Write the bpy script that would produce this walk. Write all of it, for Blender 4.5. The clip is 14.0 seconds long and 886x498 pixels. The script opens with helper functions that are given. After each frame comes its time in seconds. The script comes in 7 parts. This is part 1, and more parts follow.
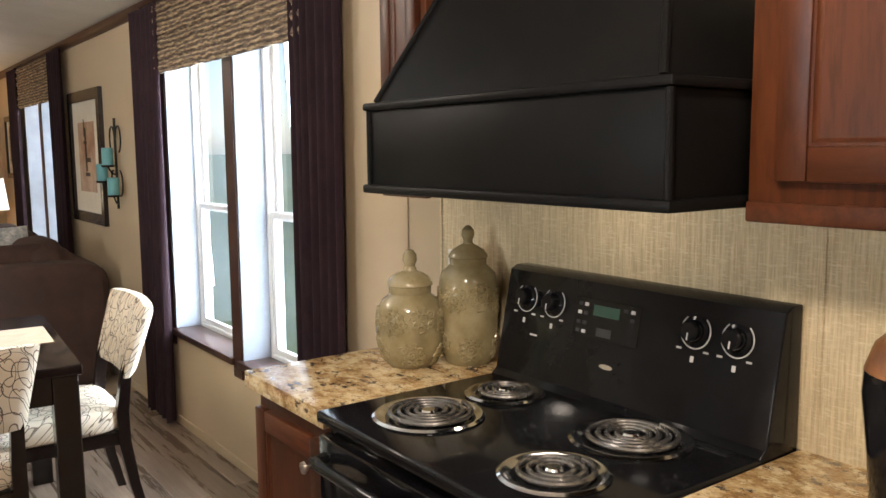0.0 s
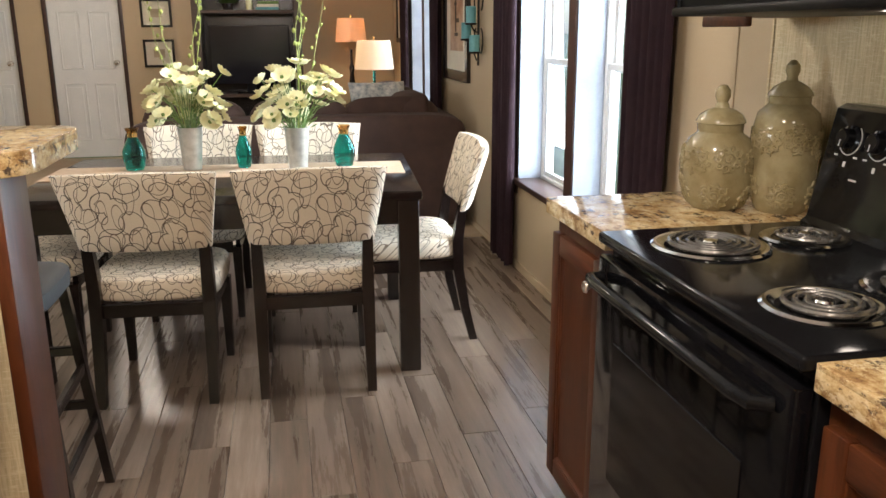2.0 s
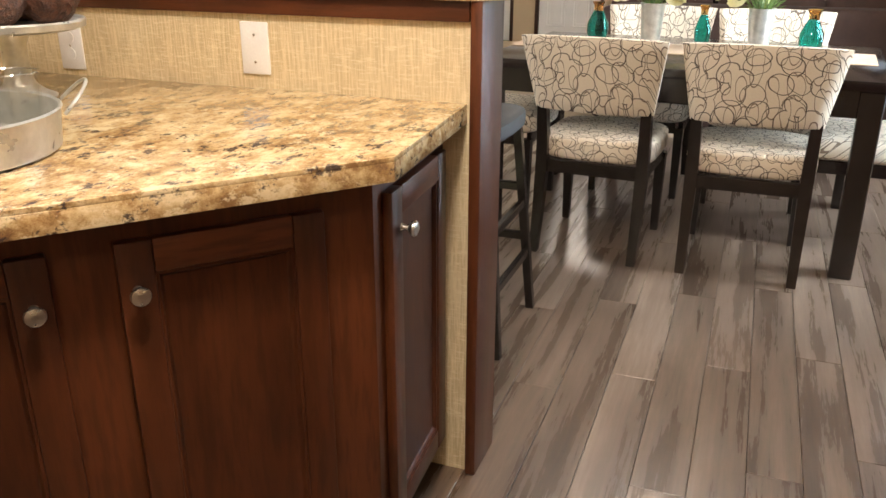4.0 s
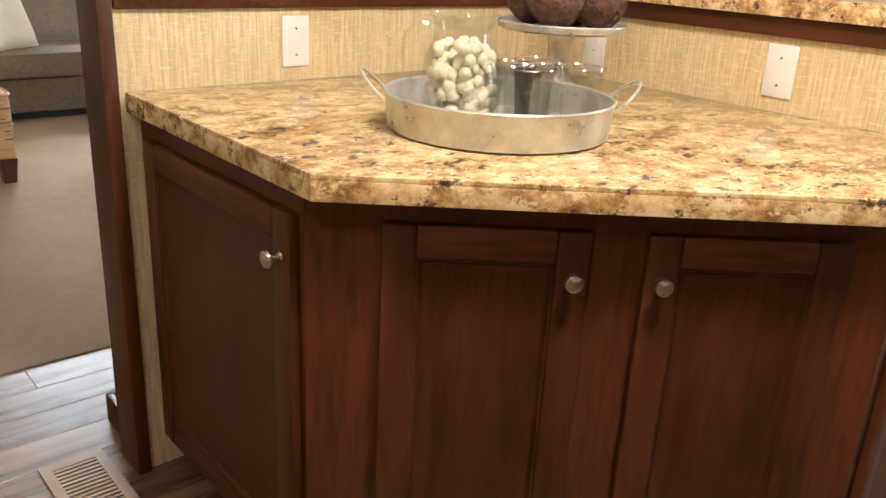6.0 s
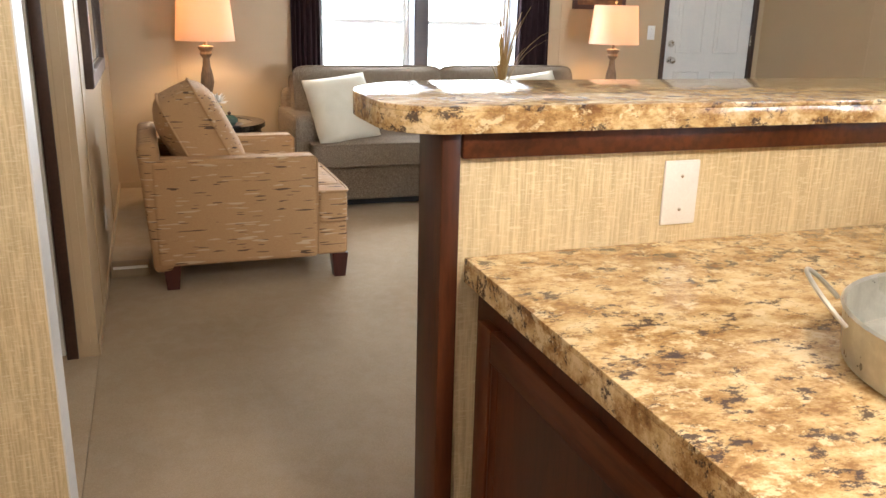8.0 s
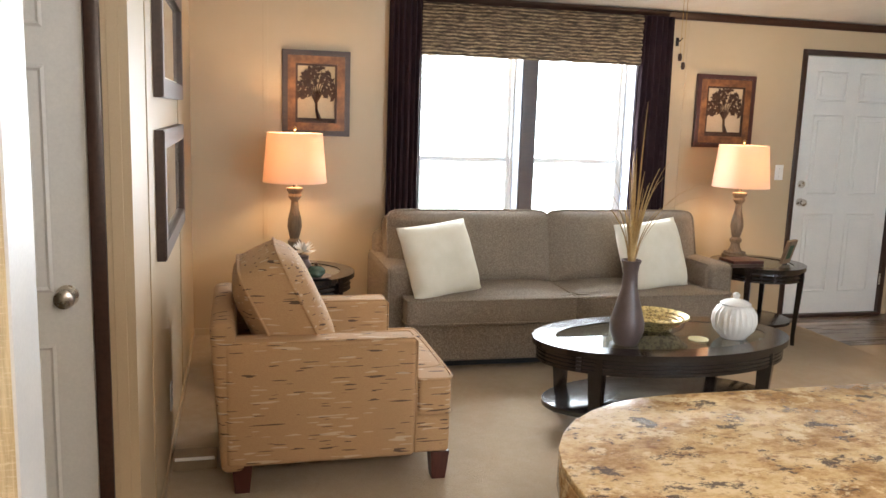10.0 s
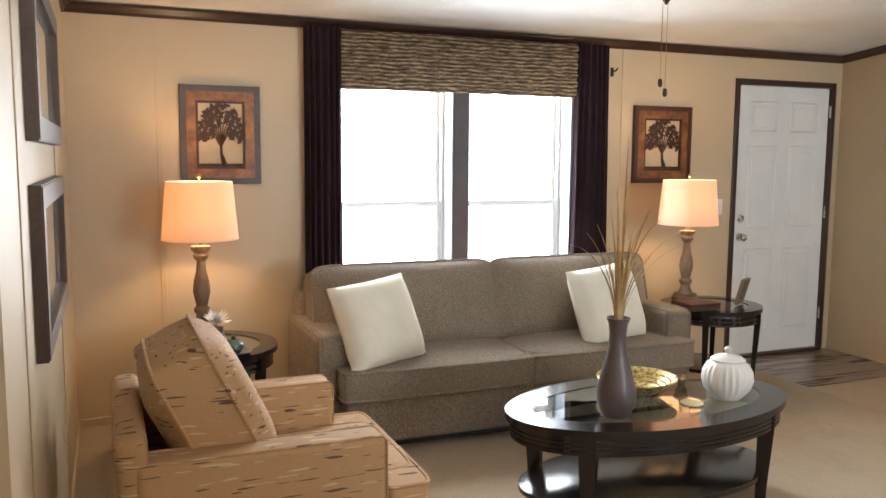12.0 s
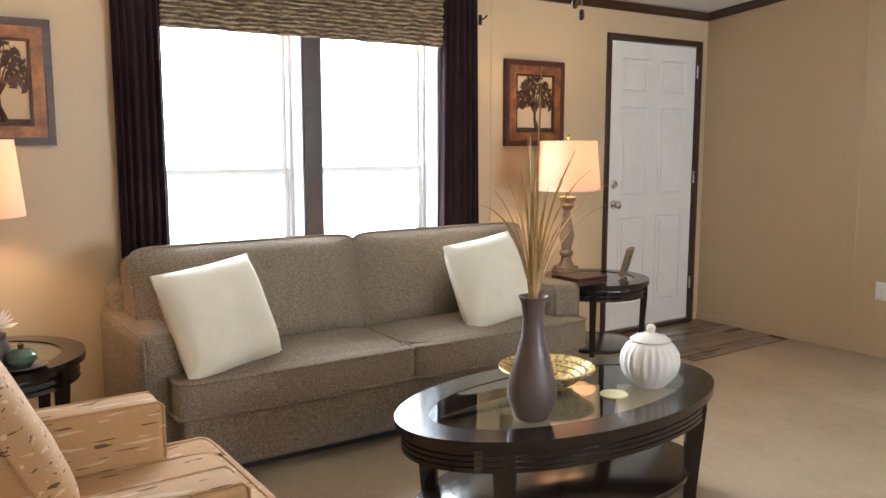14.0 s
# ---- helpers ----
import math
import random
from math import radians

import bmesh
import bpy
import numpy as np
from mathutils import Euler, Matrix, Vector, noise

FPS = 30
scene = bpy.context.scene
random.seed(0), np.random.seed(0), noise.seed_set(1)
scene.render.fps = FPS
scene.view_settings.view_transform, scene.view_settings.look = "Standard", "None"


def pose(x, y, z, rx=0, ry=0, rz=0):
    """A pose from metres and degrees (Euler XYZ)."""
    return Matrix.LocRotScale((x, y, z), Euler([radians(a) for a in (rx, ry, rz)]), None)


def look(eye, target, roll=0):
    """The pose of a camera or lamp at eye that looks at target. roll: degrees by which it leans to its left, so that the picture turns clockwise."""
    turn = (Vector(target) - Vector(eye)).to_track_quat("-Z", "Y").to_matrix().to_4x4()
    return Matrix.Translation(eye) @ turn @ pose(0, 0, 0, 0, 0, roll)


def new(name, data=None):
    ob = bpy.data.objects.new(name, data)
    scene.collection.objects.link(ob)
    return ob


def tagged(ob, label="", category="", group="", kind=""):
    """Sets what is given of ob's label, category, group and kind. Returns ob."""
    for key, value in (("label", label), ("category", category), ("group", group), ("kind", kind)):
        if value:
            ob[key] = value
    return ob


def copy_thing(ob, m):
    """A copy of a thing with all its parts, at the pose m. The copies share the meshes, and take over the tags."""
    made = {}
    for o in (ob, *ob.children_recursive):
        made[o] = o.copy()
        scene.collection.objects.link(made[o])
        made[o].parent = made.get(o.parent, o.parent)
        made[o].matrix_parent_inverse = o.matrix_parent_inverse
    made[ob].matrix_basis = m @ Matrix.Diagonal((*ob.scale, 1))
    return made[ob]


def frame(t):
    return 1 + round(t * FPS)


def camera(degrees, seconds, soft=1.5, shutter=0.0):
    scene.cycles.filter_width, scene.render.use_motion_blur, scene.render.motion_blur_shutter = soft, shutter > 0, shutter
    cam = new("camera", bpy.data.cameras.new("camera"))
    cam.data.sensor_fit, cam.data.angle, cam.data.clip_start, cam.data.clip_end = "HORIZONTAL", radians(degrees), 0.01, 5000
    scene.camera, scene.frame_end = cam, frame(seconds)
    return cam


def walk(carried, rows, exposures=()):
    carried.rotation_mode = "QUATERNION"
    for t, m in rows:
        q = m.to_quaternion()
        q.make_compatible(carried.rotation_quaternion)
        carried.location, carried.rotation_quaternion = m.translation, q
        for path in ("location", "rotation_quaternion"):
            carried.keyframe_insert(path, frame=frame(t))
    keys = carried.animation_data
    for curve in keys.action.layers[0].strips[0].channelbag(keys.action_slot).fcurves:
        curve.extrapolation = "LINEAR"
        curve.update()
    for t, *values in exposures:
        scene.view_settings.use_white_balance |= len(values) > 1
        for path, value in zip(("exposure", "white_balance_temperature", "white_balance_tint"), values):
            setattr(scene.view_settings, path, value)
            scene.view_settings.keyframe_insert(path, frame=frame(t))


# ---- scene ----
cam = camera(56.8, 14.0)
PATH = [
    (0, (0.435, 0.067, 1.482), (1.616, 1.663, 1.244), -0.5),
    (0.5, (0.536, 0.079, 1.456), (1.514, 1.803, 1.189), -0.2),
    (1, (0.581, 0.066, 1.42), (1.35, 1.882, 1.086), -0.0),
    (1.5, (0.571, 0.017, 1.382), (1.119, 1.895, 0.967), -0.1),
    (2, (0.563, -0.059, 1.353), (0.927, 1.841, 0.842), -0.3),
    (2.2, (0.567, -0.076, 1.342), (0.858, 1.823, 0.786), -0.4),
    (4.3, (0.609, -0.239, 1.233), (-0.18, 1.446, 0.5), 0.6),
    (4.5, (0.583, -0.261, 1.224), (-0.293, 1.384, 0.496), 1.1),
    (5, (0.531, -0.308, 1.219), (-0.563, 1.205, 0.5), 2.5),
    (5.5, (0.493, -0.353, 1.224), (-0.773, 1.023, 0.514), 3.2),
    (6, (0.459, -0.387, 1.236), (-0.936, 0.864, 0.537), 3.1),
    (6.5, (0.394, -0.396, 1.254), (-1.116, 0.727, 0.578), 2.5),
    (7, (0.268, -0.375, 1.266), (-1.358, 0.593, 0.62), 1.9),
    (7.5, (0.13, -0.319, 1.281), (-1.593, 0.497, 0.676), 1.8),
    (8, (-0.041, -0.233, 1.307), (-1.847, 0.416, 0.744), 1.4),
    (8.5, (-0.2, -0.185, 1.349), (-2.074, 0.307, 0.854), 1.4),
    (9, (-0.396, -0.174, 1.398), (-2.301, 0.269, 0.982), 1.8),
    (9.2, (-0.471, -0.171, 1.423), (-2.384, 0.269, 1.037), 1.9),
    (11.3, (-1.258, -0.281, 1.558), (-3.155, 0.317, 1.346), 1.0),
    (11.5, (-1.328, -0.283, 1.546), (-3.209, 0.361, 1.332), 0.8),
    (12, (-1.483, -0.294, 1.497), (-3.322, 0.459, 1.275), 0.4),
    (12.5, (-1.663, -0.325, 1.439), (-3.46, 0.519, 1.2), 0.4),
    (13, (-1.861, -0.329, 1.393), (-3.613, 0.6, 1.134), 0.4),
    (13.5, (-2.058, -0.242, 1.37), (-3.773, 0.751, 1.099), -0.1),
    (14, (-2.219, -0.106, 1.357), (-3.864, 1.002, 1.097), -0.0),
]
walk(cam, [(t, look(eye, target, roll)) for t, eye, target, roll in PATH],
     [(0.0, 0.0), (2.2, -0.05), (4.3, 0.30), (7.0, 0.34), (9.0, 0.32), (11.5, 0.18), (14.0, 0.28)])

# ---- plan ----
XE, XW = 1.87, -6.285            # inner faces of the two long walls
YS, YN, YT = -0.485, 5.0, 9.75  # living room's south wall, its north wall, the far wall of the den
YK = -2.3                        # the kitchen's south end
RIDGE, EAVE, PEAK = -2.21, 2.29, 2.72
BAR = 1.165


def roof_at(x):
    return PEAK - abs(x - RIDGE) * (PEAK - EAVE) / (XE - RIDGE)


# ---- world, sun, large lights ----
world = bpy.data.worlds.new("world")
scene.world = world
world.use_nodes = True
wn = world.node_tree
sky = wn.nodes.new("ShaderNodeTexSky")
sky.sky_type, sky.sun_disc, sky.sun_elevation, sky.sun_rotation = "NISHITA", False, radians(58), radians(180)
wn.links.new(sky.outputs[0], wn.nodes["Background"].inputs[0])
wn.nodes["Background"].inputs[1].default_value = 0.15
sun = new("sun", bpy.data.lights.new("sun", "SUN"))
sun.data.energy, sun.data.angle, sun.data.color = 4.0, radians(0.5), (1, 0.95, 0.87)
sun.matrix_world = look((0, -40, 64), (0, 0, 0))


def window_light(name, x, y, z, w, h, toward, watts, color=(0.86, 0.93, 1.0)):
    lamp = new(name, bpy.data.lights.new(name, "AREA"))
    lamp.data.shape, lamp.data.size, lamp.data.size_y = "RECTANGLE", w, h
    lamp.data.energy, lamp.data.color = watts, color
    lamp.matrix_world = look((x, y, z), (x + toward, y, z - 0.05))
    return lamp


window_light("daylight_west", XW - 0.95, 1.80, 1.5, 2.6, 1.9, 1, 480)
window_light("daylight_east", XE + 0.95, 3.60, 1.4, 2.6, 2.1, -1, 430, (0.74, 0.87, 1.0))
window_light("daylight_den", XE + 0.95, 7.6, 1.4, 2.2, 2.0, -1, 120)


def bulb(x, y, z, watts, color, r=0.04):
    lamp = new("bulb_light", bpy.data.lights.new("bulb_light", "POINT"))
    lamp.data.energy, lamp.data.color, lamp.data.shadow_soft_size = watts, color, r
    lamp.location = (x, y, z)
    return lamp


LAMP_DEN, LAMP_CORNER = (1.42, 7.80, 1.17), (1.33, 9.25, 1.40)
WARM = (1.0, 0.67, 0.38)
SOFT = (1.0, 0.865, 0.75)
for bx_, by_, bz_, bw_ in ((-5.89, 0.145, 1.22, 17), (-5.86, 3.242, 1.22, 15), LAMP_DEN[:3] + (7,), LAMP_CORNER[:3] + (9,)):
    bulb(bx_, by_, bz_, bw_, WARM)
bulb(1.66, 1.29, 1.365, 0.8, SOFT, 0.03)  # the lamp under the range hood
# ceiling lamps over kitchen, dining table and den, unseen; second and last added fill
CEILING_LAMPS = ((0.30, 0.40, 98), (0.45, -1.0, 24), (0.3, 3.6, 34), (-0.9, 8.0, 36))
for bx_, by_, bw_ in CEILING_LAMPS:
    bulb(bx_, by_, roof_at(bx_) - 0.16, bw_, SOFT, 0.13)


# ---- materials ----
class Nodes:
    def __init__(self, name):
        self.mat = bpy.data.materials.new(name)
        self.mat.use_nodes = True
        self.t = self.mat.node_tree
        self.b = self.t.nodes["Principled BSDF"]
        self.co = self.t.nodes.new("ShaderNodeTexCoord").outputs["Object"]

    def n(self, kind, **values):
        node = self.t.nodes.new("ShaderNode" + kind)
        for k, v in values.items():
            if k in ("operation", "blend_type", "feature", "data_type", "wave_type", "bands_direction", "wave_profile"):
                if k == "operation":
                    node.operation = v
                elif k == "blend_type":
                    node.blend_type = v
                elif k == "feature":
                    node.feature = v
                elif k == "data_type":
                    node.data_type = v
                elif k == "bands_direction":
                    node.bands_direction = v
                elif k == "wave_profile":
                    node.wave_profile = v
            else:
                node.inputs[k.replace("_", " ")].default_value = v
        return node

    def link(self, a, b):
        self.t.links.new(a, b)

    def coords(self, scale=(1, 1, 1), rot=(0, 0, 0)):
        m = self.n("Mapping")
        m.inputs["Scale"].default_value, m.inputs["Rotation"].default_value = scale, rot
        self.link(self.co, m.inputs["Vector"])
        return m.outputs[0]

    def noise(self, scale, stretch=(1, 1, 1), detail=5, rough=0.6, vector=None):
        node = self.n("TexNoise", Scale=scale, Detail=detail, Roughness=rough)
        self.link(vector or self.coords(stretch), node.inputs["Vector"])
        return node.outputs[0]

    def ramp(self, fac, stops):
        node = self.n("ValToRGB")
        e = node.color_ramp.elements
        while len(e) < len(stops):
            e.new(0.5)
        for el, (p, c) in zip(e, stops):
            el.position, el.color = p, (*c, 1) if len(c) == 3 else c
        self.link(fac, node.inputs[0])
        return node.outputs[0]

    def gray(self, fac, lo, hi):
        return self.ramp(fac, [(lo, (0, 0, 0)), (hi, (1, 1, 1))])

    def mix(self, fac, a, b, mode="MIX"):
        node = self.n("Mix", data_type="RGBA", blend_type=mode)
        for v, i in ((fac, 0), (a, 6), (b, 7)):
            if isinstance(v, (int, float)):
                node.inputs[i].default_value = v
            elif isinstance(v, tuple):
                node.inputs[i].default_value = (*v, 1)
            else:
                self.link(v, node.inputs[i])
        return node.outputs[2]

    def math(self, op, a, b=0.0):
        node = self.n("Math", operation=op)
        for v, i in ((a, 0), (b, 1)):
            if isinstance(v, (int, float)):
                node.inputs[i].default_value = v
            else:
                self.link(v, node.inputs[i])
        return node.outputs[0]

    def bump(self, height, strength=0.3, dist=0.002):
        node = self.n("Bump", Strength=strength, Distance=dist)
        self.link(height, node.inputs["Height"])
        self.link(node.outputs[0], self.b.inputs["Normal"])

    def done(self, color=None, rough=0.5, metal=0.0, **more):
        if color is not None:
            if isinstance(color, tuple):
                self.b.inputs["Base Color"].default_value = (*color, 1)
            else:
                self.link(color, self.b.inputs["Base Color"])
        if isinstance(rough, (int, float)):
            self.b.inputs["Roughness"].default_value = rough
        else:
            self.link(rough, self.b.inputs["Roughness"])
        self.b.inputs["Metallic"].default_value = metal
        for k, v in more.items():
            self.b.inputs[k.replace("_", " ")].default_value = v
        return self.mat


def plain(name, a, b, rough=0.5, scale=12, fine=150, bump=0.1, dist=0.001, metal=0.0, stretch=(1, 1, 1), **more):
    """Two colours mixed by a broad and a fine noise, with a fine relief."""
    m = Nodes(name)
    broad, grain = m.noise(scale, stretch, 4), m.noise(fine, stretch, 3)
    c = m.mix(m.gray(broad, 0.35, 0.65), a, b)
    c = m.mix(m.math("MULTIPLY", m.gray(grain, 0.3, 0.7), 0.25), c, tuple(v * 0.75 for v in a))
    r = m.math("ADD", m.math("MULTIPLY", broad, 0.16), rough - 0.08)
    m.bump(grain, bump, dist)
    return m.done(c, r, metal, **more)


def wood(name, dark, light, rough=0.3, along="z", scale=1.0, bump=0.08, coat=0.0, spec=0.5):
    m = Nodes(name)
    st = {"x": (0.12, 1, 1), "y": (1, 0.12, 1), "z": (1, 1, 0.12)}[along]
    big = m.noise(5 * scale, st, 6, 0.65)
    fine = m.noise(70 * scale, st, 4, 0.6)
    blot = m.noise(2.2, (1, 1, 1), 3)
    c = m.ramp(big, [(0.32, dark), (0.52, tuple((p + q) / 2 for p, q in zip(dark, light))), (0.72, light)])
    c = m.mix(m.math("MULTIPLY", m.gray(fine, 0.45, 0.62), 0.45), c, tuple(v * 0.5 for v in dark))
    c = m.mix(m.math("MULTIPLY", m.gray(blot, 0.4, 0.7), 0.35), c, light)
    m.bump(fine, bump, 0.0008)
    r = m.math("ADD", m.math("MULTIPLY", big, 0.2), rough - 0.1)
    return m.done(c, r, 0.0, Coat_Weight=coat, Coat_Roughness=0.15, Specular_IOR_Level=spec)


M = {}
M["wall"] = plain("tan_vinyl_wall", (0.50, 0.385, 0.245), (0.53, 0.41, 0.265), 0.42, 1.5, 260, 0.12, 0.0006)
M["ceiling"] = plain("white_ceiling", (0.74, 0.72, 0.68), (0.80, 0.78, 0.74), 0.9, 3, 90, 0.5, 0.003)
M["cherry"] = wood("cherry_wood", (0.030, 0.0082, 0.003), (0.122, 0.035, 0.011), 0.40, "z", 1.0, 0.06, 0.0, 0.3)
M["cherry_flat"] = wood("cherry_wood_rail", (0.030, 0.0082, 0.003), (0.118, 0.034, 0.011), 0.40, "x", 1.0, 0.06, 0.0, 0.3)
M["trim"] = wood("dark_trim_wood", (0.030, 0.012, 0.008), (0.060, 0.026, 0.016), 0.35, "y", 1.0, 0.05)
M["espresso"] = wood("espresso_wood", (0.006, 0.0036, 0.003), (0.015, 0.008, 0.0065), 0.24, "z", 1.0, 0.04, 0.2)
M["espresso_top"] = wood("espresso_top", (0.007, 0.0042, 0.0036), (0.016, 0.009, 0.007), 0.17, "x", 1.0, 0.03, 0.3)
M["white_door"] = plain("white_door_paint", (0.72, 0.72, 0.70), (0.78, 0.77, 0.74), 0.4, 4, 120, 0.06)
M["white_plastic"] = plain("white_plastic", (0.80, 0.79, 0.76), (0.84, 0.83, 0.80), 0.3, 20, 200, 0.02)
# jamb colour lowered to blue-grey: it carries shade that the window lamp washes out
M["jamb"] = plain("shade_toned_jamb", (0.30, 0.33, 0.38), (0.36, 0.39, 0.44), 0.5, 6, 150, 0.03)
M["sash"] = plain("white_vinyl_sash", (0.70, 0.70, 0.69), (0.76, 0.75, 0.73), 0.4, 8, 150, 0.03)
M["nickel"] = plain("brushed_nickel", (0.52, 0.50, 0.46), (0.60, 0.57, 0.52), 0.28, 30, 300, 0.05, 0.0005, 1.0)
M["brass"] = plain("antique_brass", (0.42, 0.28, 0.12), (0.55, 0.38, 0.18), 0.3, 30, 300, 0.05, 0.0005, 1.0)
M["chrome"] = plain("chrome", (0.68, 0.67, 0.65), (0.74, 0.73, 0.71), 0.12, 20, 200, 0.02, 0.0003, 1.0)
M["coil"] = plain("burner_coil", (0.20, 0.19, 0.18), (0.34, 0.33, 0.31), 0.25, 25, 200, 0.1, 0.0005, 0.8)
M["enamel"] = plain("black_enamel", (0.006, 0.006, 0.007), (0.010, 0.010, 0.011), 0.10, 6, 200, 0.0, 0.0002, Specular_IOR_Level=0.2)
M["black_glass"] = plain("oven_glass", (0.004, 0.004, 0.005), (0.006, 0.006, 0.007), 0.07, 6, 200, 0.0, 0.0002, Specular_IOR_Level=0.3)
M["hood"] = plain("black_hood_paint", (0.005, 0.005, 0.005), (0.008, 0.0075, 0.007), 0.40, 5, 300, 0.06, 0.0004, Specular_IOR_Level=0.08)
M["mark"] = plain("grey_marking", (0.52, 0.51, 0.49), (0.58, 0.57, 0.55), 0.5, 20, 100, 0.0)
M["rubber"] = plain("black_rubber", (0.012, 0.012, 0.012), (0.02, 0.02, 0.02), 0.6, 30, 200, 0.1)
M["green_leaf"] = plain("leaf_green", (0.09, 0.16, 0.03), (0.16, 0.25, 0.06), 0.5, 15, 80, 0.1)
M["petal"] = plain("cream_petal", (0.78, 0.72, 0.38), (0.84, 0.80, 0.55), 0.5, 25, 120, 0.1)
M["twig"] = plain("twig", (0.22, 0.25, 0.06), (0.38, 0.42, 0.10), 0.6, 20, 100, 0.2)
M["tv"] = plain("tv_screen", (0.008, 0.008, 0.012), (0.012, 0.012, 0.016), 0.12, 4, 50, 0.0)
M["teal"] = plain("teal_wax", (0.10, 0.30, 0.32), (0.14, 0.36, 0.38), 0.5, 12, 100, 0.05)
M["iron"] = plain("wrought_iron", (0.012, 0.011, 0.010), (0.03, 0.027, 0.024), 0.5, 30, 200, 0.2, 0.001, 0.6)
M["paper"] = plain("mat_paper", (0.66, 0.60, 0.48), (0.72, 0.66, 0.54), 0.8, 8, 150, 0.05)
M["bronze_frame"] = plain("bronze_frame", (0.12, 0.042, 0.013), (0.30, 0.125, 0.04), 0.4, 14, 60, 0.4, 0.002, 0.3)
M["frame_dark"] = wood("frame_wood", (0.035, 0.018, 0.012), (0.075, 0.042, 0.030), 0.4, "x")
M["rusty"] = plain("bronze_cutout", (0.035, 0.014, 0.007), (0.075, 0.032, 0.014), 0.5, 25, 90, 0.4, 0.001, 0.4)
M["white_ceramic"] = plain("white_ceramic", (0.76, 0.74, 0.70), (0.80, 0.78, 0.74), 0.25, 15, 90, 0.03)
M["vase_taupe"] = plain("taupe_glaze", (0.085, 0.060, 0.058), (0.12, 0.088, 0.084), 0.4, 8, 90, 0.06)
M["reed"] = plain("dried_reed", (0.30, 0.19, 0.07), (0.48, 0.33, 0.14), 0.7, 20, 120, 0.2)
M["turned_wood"] = wood("weathered_turned_wood", (0.12, 0.075, 0.042), (0.30, 0.20, 0.12), 0.6, "z", 1.4, 0.2)
M["mahogany"] = wood("red_mahogany", (0.040, 0.010, 0.008), (0.085, 0.022, 0.016), 0.3, "z")
M["galv"] = plain("galvanized_metal", (0.50, 0.50, 0.46), (0.68, 0.68, 0.63), 0.30, 26, 140, 0.25, 0.0012, 0.6)
M["pods"] = plain("cream_pods", (0.78, 0.73, 0.54), (0.84, 0.80, 0.66), 0.5, 30, 140, 0.1)
M["ball"] = plain("brown_woven_ball", (0.040, 0.013, 0.007), (0.155, 0.062, 0.030), 0.45, 60, 170, 1.0, 0.007, stretch=(0.3, 1, 1.6))
M["grey_table"] = M["espresso_top"]
M["gold_bowl"] = plain("mosaic_gold", (0.38, 0.27, 0.09), (0.58, 0.44, 0.18), 0.28, 60, 160, 0.5, 0.002, 0.6)
M["runner"] = plain("linen_runner", (0.50, 0.36, 0.24), (0.58, 0.43, 0.30), 0.85, 20, 400, 0.5, 0.001)
def tweed():
    m = Nodes("grey_brown_tweed")
    a, b = m.noise(190, (1, 1, 1), 3, 0.75), m.noise(330, (1, 1, 1), 3)
    c = m.ramp(a, [(0.38, (0.105, 0.078, 0.054)), (0.5, (0.195, 0.152, 0.110)), (0.62, (0.32, 0.26, 0.195))])
    c = m.mix(m.math("MULTIPLY", m.gray(m.noise(5, (1, 1, 1), 3), 0.4, 0.7), 0.25), c, (0.14, 0.11, 0.085))
    m.bump(m.math("ADD", a, m.math("MULTIPLY", b, 0.5)), 0.7, 0.003)
    return m.done(c, 0.93)


M["sofa"] = tweed()
M["brown_suede"] = plain("brown_microfibre", (0.040, 0.018, 0.012), (0.062, 0.030, 0.020), 0.85, 7, 300, 0.4, 0.001)
M["pillow"] = plain("cream_cotton", (0.72, 0.68, 0.56), (0.78, 0.74, 0.63), 0.9, 10, 500, 0.3, 0.001)
M["curtain"] = plain("aubergine_curtain", (0.022, 0.011, 0.015), (0.032, 0.017, 0.020), 0.85, 8, 400, 0.3, 0.001, Specular_IOR_Level=0.15)
M["grass"] = plain("grass", (0.06, 0.10, 0.03), (0.10, 0.15, 0.05), 0.9, 0.6, 30, 0.5, 0.02)
M["foliage"] = plain("foliage", (0.05, 0.10, 0.025), (0.11, 0.18, 0.05), 0.6, 3, 40, 0.2)
M["bark"] = plain("bark", (0.10, 0.075, 0.05), (0.16, 0.12, 0.085), 0.9, 6, 60, 0.6, 0.01)
M["siding"] = plain("exterior_siding", (0.55, 0.52, 0.46), (0.60, 0.57, 0.50), 0.7, 2, 90, 0.1)
M["gap"] = plain("floor_underlay", (0.035, 0.028, 0.022), (0.05, 0.04, 0.032), 0.8, 10, 100, 0.1)
M["dirt_metal"] = plain("painted_register", (0.26, 0.19, 0.115), (0.32, 0.24, 0.15), 0.5, 20, 150, 0.1)


def woven_panel():
    m = Nodes("woven_vinyl_panel")
    v = m.noise(190, (1, 1, 0.05), 4, 0.7)
    h = m.noise(230, (0.14, 0.14, 1), 4, 0.75)
    big = m.noise(3, (1, 1, 1), 3)
    c = m.mix(m.gray(v, 0.40, 0.62), (0.52, 0.405, 0.225), (0.73, 0.605, 0.38))
    c = m.mix(m.math("MULTIPLY", m.gray(h, 0.52, 0.66), 0.75), c, (0.79, 0.69, 0.47))
    c = m.mix(m.math("MULTIPLY", m.gray(big, 0.4, 0.7), 0.25), c, (0.54, 0.45, 0.30))
    m.bump(m.math("ADD", v, h), 0.55, 0.0015)
    return m.done(c, m.math("SUBTRACT", 0.62, m.math("MULTIPLY", m.gray(h, 0.5, 0.7), 0.3)))


